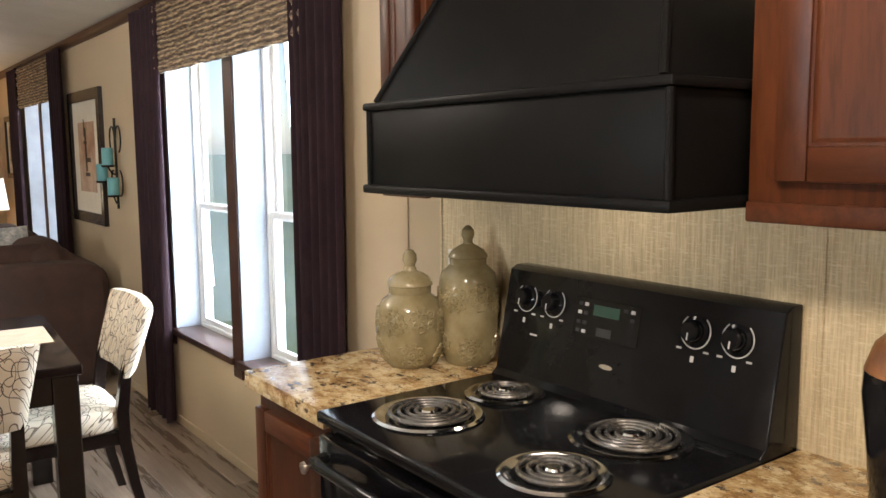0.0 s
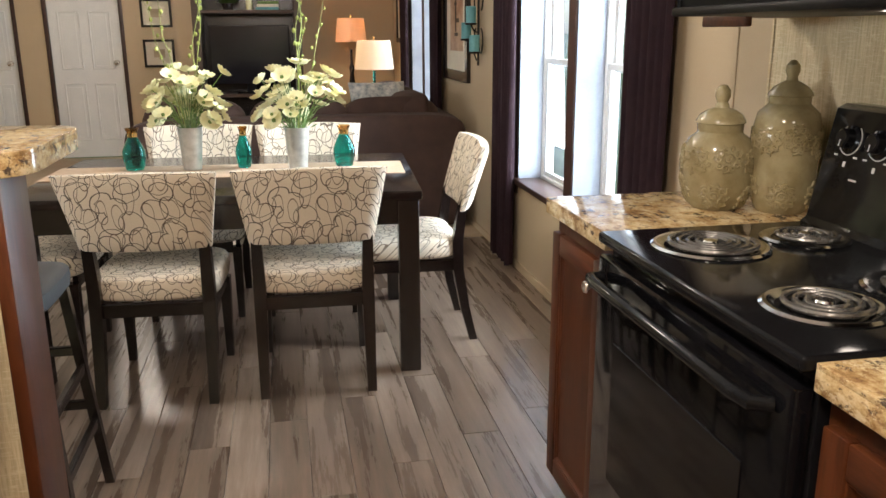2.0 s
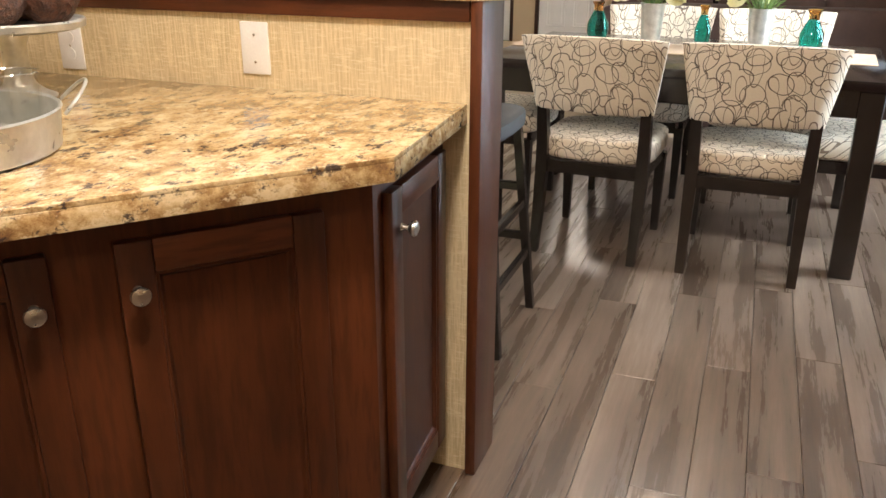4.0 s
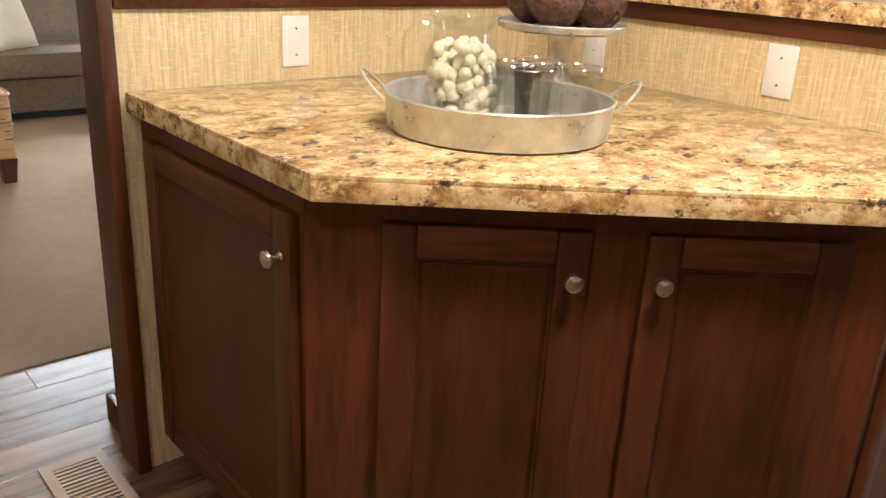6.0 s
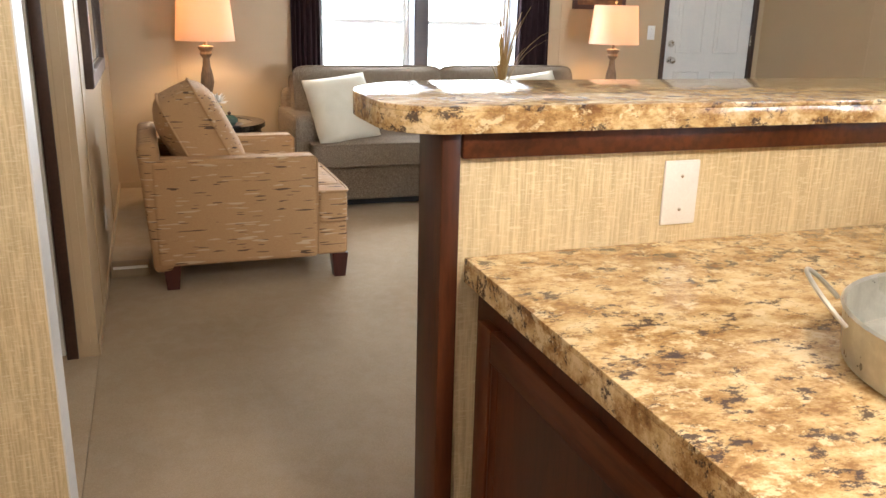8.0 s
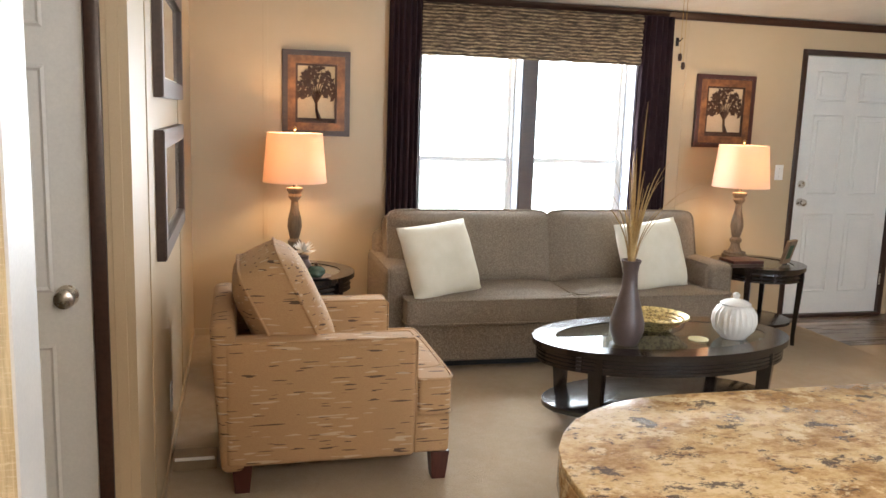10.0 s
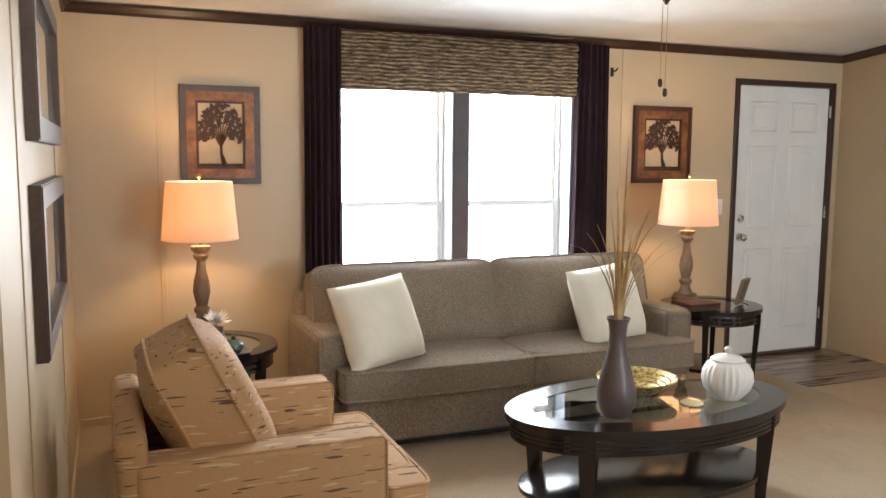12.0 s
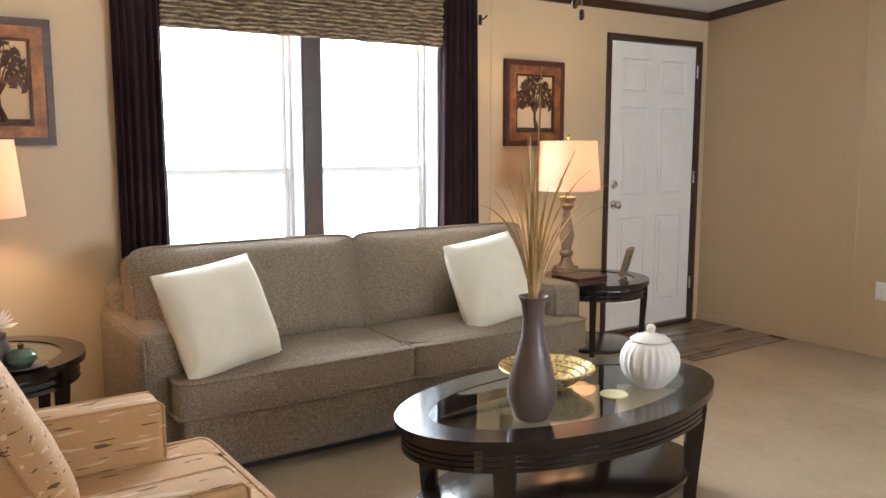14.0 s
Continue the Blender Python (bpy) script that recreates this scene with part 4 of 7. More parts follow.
# east run: base cabinets, counters, range, hood, upper cabinets
FACE = 1.077
cab = thing("base_cabinet", Matrix.Translation((FACE, 1.83, 0)), "narrow cherry wood base cabinet beside the range", "cabinet")
part("body", B(0, XL - FACE, -0.198, 0.198, 0.09, 0.872, 0.002), M["cherry"], cab)
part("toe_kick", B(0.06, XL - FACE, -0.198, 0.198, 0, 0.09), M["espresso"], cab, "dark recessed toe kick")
shaker_door(cab, pose(0, 0.01, 0.115, 0, 0, 90), 0.355, 0.715, (-0.145, 0.655))
counter_top([(1.05, 1.632), (XL, 1.632), (XL, 2.06), (1.05, 2.06)], 0.915, "range_side_countertop", "short granite-look laminate countertop holding two jars")
cab2 = thing("base_cabinet", Matrix.Translation((FACE, -0.7, 0)), "cherry wood base cabinet run beside the range", "cabinet")
part("body", B(0, XL - FACE, -1.58, 1.565, 0.09, 0.872, 0.002), M["cherry"], cab2)
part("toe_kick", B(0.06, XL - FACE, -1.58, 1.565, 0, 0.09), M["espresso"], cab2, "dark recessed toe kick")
for k in range(6):
    shaker_door(cab2, pose(0, 1.31 - 0.52 * k, 0.115, 0, 0, 90), 0.48, 0.715, (-0.2 * (-1) ** k, 0.655))
counter_top([(1.05, -2.29), (XL, -2.29), (XL, 0.868), (1.05, 0.868)], 0.915, "long_countertop", "long granite-look laminate countertop beside the range")
setting("backsplash", B(XL - 0.006, XL, -2.29, 2.0, 0.915, 1.40), M["panel"], "woven beige vinyl backsplash panel", "wall")
for y in (2.003, 0.838, -0.4):
    setting("trim_backsplash", B(XL - 0.010, XL - 0.006, y - 0.006, y + 0.006, 0.915, 1.40, 0.002, 1), M["panel"], "thin seam strip of the backsplash", "trim")

rng = thing("range", Matrix.Translation((1.03, 1.25, 0)), "black freestanding electric range with four coil burners", "range")
W2 = 0.379
part("body", B(0.035, XL - 1.03 - 0.01, -W2 + 0.004, W2 - 0.004, 0.05, 0.895, 0.004), M["enamel"], rng)
part("cooktop", B(0.0, 0.61, -W2, W2, 0.896, 0.922, 0.008, 3), M["enamel"], rng, "glossy black cooktop")
door = part("oven_door", B(0.0, 0.034, -W2 + 0.008, W2 - 0.008, 0.24, 0.872, 0.008, 2), M["black_glass"], rng, "black glass oven door")
part("window", B(-0.003, 0.001, -0.26, 0.26, 0.37, 0.70, 0.001, 1), M["black_glass"], door)
bm = bmesh.new()
tube(bm, [(-0.005, -0.33, 0.83), (-0.035, -0.32, 0.832), (-0.042, -0.28, 0.833), (-0.042, 0.28, 0.833), (-0.035, 0.32, 0.832), (-0.005, 0.33, 0.83)], 0.013, 12)
part("oven_handle", bm, M["enamel"], door, "black bar handle")
part("drawer", B(0.004, 0.034, -W2 + 0.008, W2 - 0.008, 0.06, 0.232, 0.006), M["enamel"], rng, "black storage drawer")
# control panel that leans back a little
ctl = part("control_panel", slab(bmesh.new(), [(0.50, 0.922), (0.515, 0.935), (0.565, 1.183), (0.585, 1.193), (0.62, 1.193), (0.62, 0.90), (0.50, 0.90)], -W2, W2, 0.004), M["enamel"], rng, "black control panel")
ctl.data.transform(Matrix(((1, 0, 0, 0), (0, 0, 1, 0), (0, 1, 0, 0), (0, 0, 0, 1))))
FACE_TILT = math.degrees(math.atan2(0.05, 0.25))


def on_panel(y, up):
    """A pose on the leaning control panel: local x along -y, local z up the slope, local y out."""
    p = Vector((0.515, y, 0.935)) + Vector((0.05, 0, 0.25)) * up
    return Matrix.Translation(p) @ pose(0, 0, 0, 0, FACE_TILT, 0) @ pose(0, 0, 0, 0, 0, 90)


for y in (0.30, 0.205, -0.195, -0.29):
    k = part("control_knob", L([(0, 0), (0.030, 0), (0.030, 0.003), (0.023, 0.006), (0.021, 0.024), (0.017, 0.027), (0, 0.027)], 28), M["enamel"], rng, "round black burner knob")
    k.matrix_local = on_panel(y, 0.74) @ pose(0, 0.0005, 0, -90)
    part("pointer", B(-0.0015, 0.0015, 0.004, 0.019, 0.0268, 0.0278), M["mark"], k)
    bm = bmesh.new()
    tube(bm, [(0.0345 * math.cos(a), 0.0345 * math.sin(a), 0.001) for a in [radians(-50 + 280 * i / 24) for i in range(25)]], 0.0015, 5)
    part("dial_ring", bm, M["mark"], k, "pale dial marking")
    for dx in (-0.030, 0.034):
        g = part("dial_mark", B(dx - 0.006, dx + 0.006, 0.036, 0.040, 0.0002, 0.0012), M["mark"], k)
    part("dial_mark", B(-0.004, 0.004, 0.050, 0.062, 0.0002, 0.0012), M["mark"], k)
d = part("display_panel", B(-0.095, 0.095, 0.0, 0.002, -0.045, 0.045, 0.0008, 1), M["black_glass"], rng, "dark clock display")
d.matrix_local = on_panel(0.04, 0.67)
part("clock", B(-0.038, 0.038, 0.002, 0.003, 0.008, 0.032), M["display"], d, "green clock digits area")
for i, (x, z) in enumerate([(-0.075, 0.03), (-0.075, 0.012), (-0.055, 0.03), (0.06, 0.03), (0.078, 0.03), (0.06, 0.010), (0.078, 0.010), (0.06, -0.012), (0.078, -0.012), (0.06, -0.032), (0.078, -0.032)]):
    part("button", B(x - 0.006, x + 0.006, 0.002, 0.003, z - 0.004, z + 0.004, 0.0004, 1), M["mark"] if i % 3 == 0 else M["rubber"], d)
part("button", B(-0.022, 0.022, 0.002, 0.003, -0.037, -0.018, 0.0004, 1), M["rubber"], d)
# oval maker's badge drawn as a plain shape
g = part("badge", slab(bmesh.new(), ellipse(0, 0, 0.020, 0.0055, 20), 0, 0.0012), M["chrome"], rng)
g.matrix_local = on_panel(0.02, 0.28) @ pose(0, 0.001, 0, -90)
g = part("badge", B(-0.012, 0.012, 0, 0.001, -0.002, 0.002), M["mark"], rng)
g.matrix_local = on_panel(0.26, 0.40)
part("vent_slot", B(0.47, 0.49, -0.33, -0.25, 0.9225, 0.9245), M["chrome"], rng, "bright vent slot")
for bx2, by2, r in ((0.175, 0.198, 0.105), (0.405, 0.216, 0.078), (0.40, -0.162, 0.105), (0.16, -0.197, 0.085)):
    pan = part("burner_pan", L([(r + 0.014, 0.922), (r + 0.016, 0.925), (r + 0.010, 0.929), (r, 0.928), (r * 0.8, 0.917), (r * 0.3, 0.913), (0.012, 0.912), (0.012, 0.9115), (r + 0.01, 0.9215)], 44, bx2, by2), M["chrome"], rng, "bright chrome drip pan")
    bm = bmesh.new()
    turns = 4 if r > 0.09 else 3
    pts = []
    for i in range(turns * 36 + 1):
        a = 6.28318 * i / 36
        rr = 0.02 + (r - 0.032) * i / (turns * 36)
        pts.append((bx2 + rr * math.cos(a), by2 + rr * math.sin(a), 0.932))
    tube(bm, pts, 0.0058, 8)
    part("coil", bm, M["coil"], pan, "dark spiral heating coil")
    part("cap", L([(0, 0.936), (0.014, 0.936), (0.017, 0.932), (0.016, 0.925), (0, 0.925)], 16, bx2, by2), M["chrome"], pan)

# hood: a black box with mouldings under a tapering canopy
HY0, HY1, HX = 0.862, 1.724, 1.239
hood = thing("range_hood", Matrix.Translation((HX, (HY0 + HY1) / 2, 1.389)), "black painted tapered wooden range hood", "range hood")
hw, hd = (HY1 - HY0) / 2, XL - HX
part("band", B(0, hd - 0.002, -hw, hw, 0.012, 0.192, 0.003), M["hood"], hood)
part("lower_moulding", B(-0.014, hd - 0.002, -hw - 0.014, hw + 0.014, -0.004, 0.016, 0.006), M["hood"], hood, "black lower moulding")
part("upper_moulding", B(-0.012, hd - 0.002, -hw - 0.012, hw + 0.012, 0.186, 0.204, 0.006), M["hood"], hood, "black upper moulding")
part("underside", B(0.02, hd - 0.01, -hw + 0.02, hw - 0.02, -0.001, 0.010), M["rubber"], hood)
for sy in (-1, 1):
    part("corner_bead", L([(0.0075, 0.016), (0.0075, 0.186)], 12, 0.001, sy * (hw - 0.001)), M["hood"], hood)
bm = bmesh.new()
TOP = 0.90
in_y, in_x = 0.28, 0.36
lo = [(0.008, -hw + 0.02), (hd - 0.002, -hw + 0.02), (hd - 0.002, hw - 0.02), (0.008, hw - 0.02)]
hi = [(in_x, -hw + in_y), (hd - 0.002, -hw + in_y), (hd - 0.002, hw - in_y), (in_x, hw - in_y)]
vl = [bm.verts.new((x, y, 0.202)) for x, y in lo]
vh = [bm.verts.new((x, y, TOP)) for x, y in hi]
for k in range(4):
    bm.faces.new((vl[k], vl[(k + 1) % 4], vh[(k + 1) % 4], vh[k]))
bm.faces.new(vh)
bm.faces.new(vl[::-1])
bmesh.ops.bevel(bm, geom=list(bm.edges), offset=0.002, segments=1, affect="EDGES")
part("canopy", bm, M["hood"], hood, "black tapered canopy")
for k in (0, 3):
    bm = bmesh.new()
    tube(bm, [(*lo[k], 0.204), (*hi[k], TOP)], 0.008, 10)
    part("canopy_bead", bm, M["hood"], hood)


def upper(y0, y1, doors, label):
    c = thing("upper_cabinet", Matrix.Translation((1.42, (y0 + y1) / 2, 1.385)), label, "cabinet", "upper cabinets")
    w = (y1 - y0) / 2
    part("body", B(0.0, XL - 1.42, -w, w, 0.0, 0.86, 0.002), M["cherry"], c)
    part("light_rail", B(-0.008, 0.012, -w, w, -0.022, 0.012, 0.004), M["cherry_flat"], c)
    n = len(doors)
    for k, (ya, yb) in enumerate(doors):
        shaker_door(c, pose(0, (ya + yb) / 2 - (y0 + y1) / 2, 0.045, 0, 0, 90), yb - ya, 0.79, None)
    return c


upper(0.27, 0.845, [(0.30, 0.79)], "cherry wood upper cabinet beside the range hood")
upper(-0.90, 0.265, [(-0.30, 0.24), (-0.87, -0.33)], "cherry wood upper cabinet above the long counter")
upper(1.742, 1.945, [(1.765, 1.925)], "cherry wood upper cabinet beside the range hood")


def ginger_jar(x, y, prof, label, seed):
    root = thing("ceramic_jar", Matrix.Translation((x, y, 0.915)), label, "jar", "lidded jars on the counter")
    body, lid = prof
    bm = L(body, 48)
    rnd = random.Random(seed)
    zs = [z for _, z in body]
    # raised scroll medallions on the glaze
    top, relief = max(zs), bmesh.new()
    radius = lambda q: float(np.interp(q, zs[1:9], [v for v, _ in body][1:9]))
    for band, per in ((0.66, 7), (0.22, 5)):
        for k in range(per):
            ca = 6.28318 * (k + 0.3 * (band < 0.5)) / per
            cz = band * top + rnd.uniform(-0.012, 0.012)
            for j in range(11):
                g = 6.28318 * j / 10
                oa, oz = (0.026 * math.cos(g), 0.024 * math.sin(g)) if j else (0, 0)
                turn, size = rnd.choice((-1, 1)), rnd.uniform(0.009, 0.014)
                pts = []
                for i in range(15):
                    f = i / 14
                    w = size * (1 - 0.78 * f)
                    zz = min(max(cz + oz + w * math.sin(turn * f * 9 + g), zs[2]), zs[8] if len(zs) > 8 else top)
                    rr = radius(zz) + 0.0012
                    q = ca + (oa + w * math.cos(turn * f * 9 + g)) / rr
                    pts.append((rr * math.cos(q), rr * math.sin(q), zz))
                tube(relief, pts, 0.0036, 5)
    jar = part("body", bm, M["celadon"], root)
    tagged(part("relief", relief, M["celadon"], jar, "raised glazed scroll relief"), kind="stuff")
    part("lid", L(lid, 40), M["celadon"], root, "domed lid with a turned finial")
    return root


squat = ([(0, 0), (0.058, 0.0), (0.066, 0.008), (0.080, 0.035), (0.089, 0.075), (0.090, 0.125), (0.086, 0.155), (0.074, 0.178), (0.058, 0.190), (0.054, 0.196), (0, 0.196)],
         [(0, 0.194), (0.056, 0.194), (0.057, 0.214), (0.061, 0.216), (0.060, 0.222), (0.052, 0.236), (0.036, 0.247), (0.018, 0.253), (0.016, 0.262), (0.013, 0.266), (0.019, 0.280), (0.018, 0.296), (0.009, 0.308), (0, 0.310)])
tall = ([(0, 0), (0.056, 0.0), (0.064, 0.008), (0.075, 0.04), (0.079, 0.085), (0.080, 0.15), (0.079, 0.215), (0.072, 0.245), (0.054, 0.262), (0.048, 0.268), (0, 0.268)],
        [(0, 0.266), (0.049, 0.266), (0.050, 0.284), (0.053, 0.286), (0.051, 0.293), (0.042, 0.306), (0.026, 0.316), (0.014, 0.322), (0.012, 0.330), (0.017, 0.344), (0.016, 0.358), (0.007, 0.369), (0, 0.371)])
ginger_jar(1.433, 1.848, squat, "squat celadon crackle-glazed ceramic jar with raised scrolls and lid", 1)
ginger_jar(1.568, 1.77, tall, "tall celadon crackle-glazed ceramic jar with raised scrolls and lid", 2)

dv = thing("dark_vase", Matrix.Translation((1.50, 0.575, 0.915)), "dark brown glazed vase with a bronze shoulder on the counter", "vase")
part("body", L([(0, 0), (0.075, 0), (0.08, 0.01), (0.088, 0.10), (0.10, 0.20), (0.098, 0.235)], 36), M["enamel"], dv)
part("shoulder", L([(0.098, 0.235), (0.085, 0.275), (0.055, 0.305), (0.045, 0.33), (0.058, 0.355), (0.054, 0.356), (0.04, 0.33), (0, 0.30)], 36), M["bronze_frame"], dv, "bronze glazed shoulder")
ORIGIN = I4

# tray with a pitcher of pods and tumblers, and the cake stand behind it
TX, TY = -0.61, 0.69
tray = thing("metal_tray", Matrix.Translation((TX, TY, 0.916)), "round galvanized metal tray with wire handles on the counter", "tray")
R = 0.205
part("pan", L([(0, 0.0), (R - 0.006, 0.0), (R, 0.004), (R + 0.006, 0.062), (R + 0.009, 0.066), (R + 0.006, 0.069), (R + 0.002, 0.066), (R - 0.004, 0.008), (0, 0.005)], 64), M["galv"], tray)
for a in (50, 230):
    bm = bmesh.new()
    ca, sa = math.cos(radians(a)), math.sin(radians(a))
    pts = []
    for i in range(15):
        g = math.pi * i / 14
        u, out, up = 0.055 * math.cos(g), 0.045 * math.sin(g), 0.045 * math.sin(g)
        pts.append(((R + 0.006 + out) * ca - u * sa, (R + 0.006 + out) * sa + u * ca, 0.055 + up))
    tube(bm, pts, 0.003, 8)
    part("handle", bm, M["galv"], tray, "thin wire handle")


def tumbler(x, y, h=0.118, r=0.047):
    bm = L([(0, 0), (r * 0.78, 0), (r * 0.82, 0.003), (r, h), (r - 0.0018, h + 0.0008), (r - 0.003, h - 0.002), (r * 0.76, 0.014), (0, 0.012)], 32)
    root = thing("glass_tumbler", Matrix.Translation((x, y, 0.9215)), "clear straight drinking glass standing in the tray", "glass", "tumblers in the tray")
    part("wall", bm, M["tumbler_glass"], root)
    rim = bmesh.new()
    tube(rim, [((r - 0.001) * math.cos(a), (r - 0.001) * math.sin(a), h) for a in [radians(10 * i) for i in range(37)]], 0.0014, 6)
    part("rim", rim, M["glass_rim"], root, "bright rounded rim")
    part("base", L([(0, 0.001), (r * 0.76, 0.001), (r * 0.78, 0.006), (r * 0.74, 0.011), (0, 0.011)], 28), M["glass_rim"], root, "thick glass base")
    return root


for dx, dy in ((0.075, -0.005), (0.105, 0.095), (0.01, 0.09), (0.02, 0.0)):
    tumbler(TX + dx, TY + dy)
PX, PY = TX - 0.040, TY - 0.060
pitcher = thing("glass_pitcher", Matrix.Translation((PX, PY, 0.9215)), "clear glass pitcher filled with cream seed pods", "pitcher")
part("body", L([(0, 0), (0.055, 0), (0.062, 0.004), (0.074, 0.05), (0.078, 0.085), (0.070, 0.125), (0.056, 0.155), (0.056, 0.18), (0.064, 0.20), (0.0615, 0.201), (0.053, 0.18), (0.053, 0.155), (0.067, 0.124), (0.075, 0.085), (0.071, 0.05), (0.058, 0.008), (0, 0.006)], 40), M["glass"], pitcher)
bm = bmesh.new()
hd2 = Vector((-0.7, -0.7, 0)).normalized()
tube(bm, [tuple(hd2 * r + Vector((0, 0, z))) for r, z in ((0.056, 0.178), (0.085, 0.182), (0.105, 0.16), (0.110, 0.12), (0.100, 0.085), (0.078, 0.07))], 0.006, 10)
part("handle", bm, M["glass"], pitcher)
bm = bmesh.new()
rnd = random.Random(5)
for _ in range(190):
    z = rnd.uniform(0.016, 0.148)
    rmax = float(np.interp(z, [0, 0.05, 0.085, 0.125, 0.155], [0.05, 0.062, 0.066, 0.058, 0.044])) - 0.004
    a, r = rnd.uniform(0, 6.28), rmax * math.sqrt(rnd.uniform(0.25, 1))
    bmesh.ops.create_icosphere(bm, subdivisions=2, radius=rnd.uniform(0.0095, 0.0135), matrix=Matrix.Translation((r * math.cos(a), r * math.sin(a), z)))
part("pods", bm, M["pods"], pitcher, "cream dried seed pods")

SX, SY = -0.85, 1.12
stand = thing("cake_stand", Matrix.Translation((SX, SY, 0.9155)), "galvanized metal pedestal cake stand with a green stem", "cake stand")
part("foot", L([(0, 0), (0.07, 0), (0.072, 0.005), (0.05, 0.016), (0.034, 0.03), (0, 0.03)], 40), M["galv"], stand)
part("stem", L([(0, 0.03), (0.034, 0.03), (0.026, 0.05), (0.026, 0.11), (0.036, 0.135), (0, 0.135)], 32), M["galv"], stand)
part("plate", L([(0, 0.135), (0.04, 0.135), (0.135, 0.143), (0.148, 0.148), (0.150, 0.160), (0.147, 0.164), (0.140, 0.158), (0.05, 0.150), (0, 0.150)], 56), M["galv"], stand)
for k, (dx, dy, r) in enumerate(((-0.07, -0.03, 0.062), (0.035, -0.065, 0.064), (0.07, 0.045, 0.060), (-0.03, 0.07, 0.061), (-0.105, 0.055, 0.045))):
    bm = bmesh.new()
    bmesh.ops.create_icosphere(bm, subdivisions=4, radius=r)
    for v in bm.verts:
        n = v.co.normalized()
        a, b = math.atan2(n.y, n.x), math.asin(max(-1, min(1, n.z)))
        v.co = n * (r + 0.0022 * math.sin(26 * a + 22 * b) * math.sin(26 * a - 22 * b) + 0.003 * noise.noise(n * 3) + 0.0035 * noise.noise(n * 17))
    solo("decor_ball", bm, M["ball"], Matrix.Translation((SX + dx, SY + dy, 0.9155 + 0.153 + r)) @ pose(0, 0, 0, 40 * k, 25 * k, 0), "brown textured woven decor ball on the cake stand", "decor ball", "decor balls on the stand")

# woven panel wall end seen beside the hall; a pale sheet paints its window sheen
setting("wall_panel_kitchen", B(-1.81, -1.804, -2.29, -0.465, 0.0, EAVE), M["panel"], "woven beige vinyl panel on the stub wall", "wall")
setting("trim_corner_strip", B(-1.93, -1.804, -0.465, -0.461, 0.0, EAVE), M["sash"], "pale sheet giving the wall's end its window sheen", "trim")

reg = thing("floor_register", pose(-1.23, 0.08, 0.0, 0, 0, 90), "brown metal floor heating register with slots", "floor register")
part("frame", ring_slab(bmesh.new(), [(-0.075, -0.16), (0.075, -0.16), (0.075, 0.16), (-0.075, 0.16)], [(-0.05, -0.13), (0.05, -0.13), (0.05, 0.13), (-0.05, 0.13)], 0.0, 0.006), M["dirt_metal"], reg)
# thin black sheet paints the shade of a shaft below the slats
part("pit", B(-0.05, 0.05, -0.13, 0.13, 0.0, 0.0012), M["rubber"], reg, "black sheet standing for the shaded shaft")
for k in range(17):
    part("slat", B(-0.05, 0.05, -0.124 + k * 0.0155 - 0.004, -0.124 + k * 0.0155 + 0.004, 0.001, 0.005), M["dirt_metal"], reg)


def ceiling_dome(x, y):
    z = roof_at(x)
    root = thing("ceiling_light", Matrix.Translation((x, y, z)), "assumed round flush ceiling light with a frosted dome", "ceiling light", "ceiling lights")
    part("rim", L([(0, 0.02), (0.17, 0.02), (0.175, -0.012), (0.16, -0.03), (0.15, -0.03), (0.15, 0.0), (0, 0.0)], 36), M["nickel"], root)
    g = part("dome", L([(0.155, -0.02), (0.145, -0.055), (0.11, -0.085), (0.06, -0.10), (0, -0.105)], 36), M["bulb_glass"], root, "frosted glowing dome")
    g.visible_shadow = False
    return root


# assumed fixtures, one added at each of the unseen ceiling lamps
for lx, ly, _ in CEILING_LAMPS:
    ceiling_dome(lx, ly)


ORIGIN = EAST
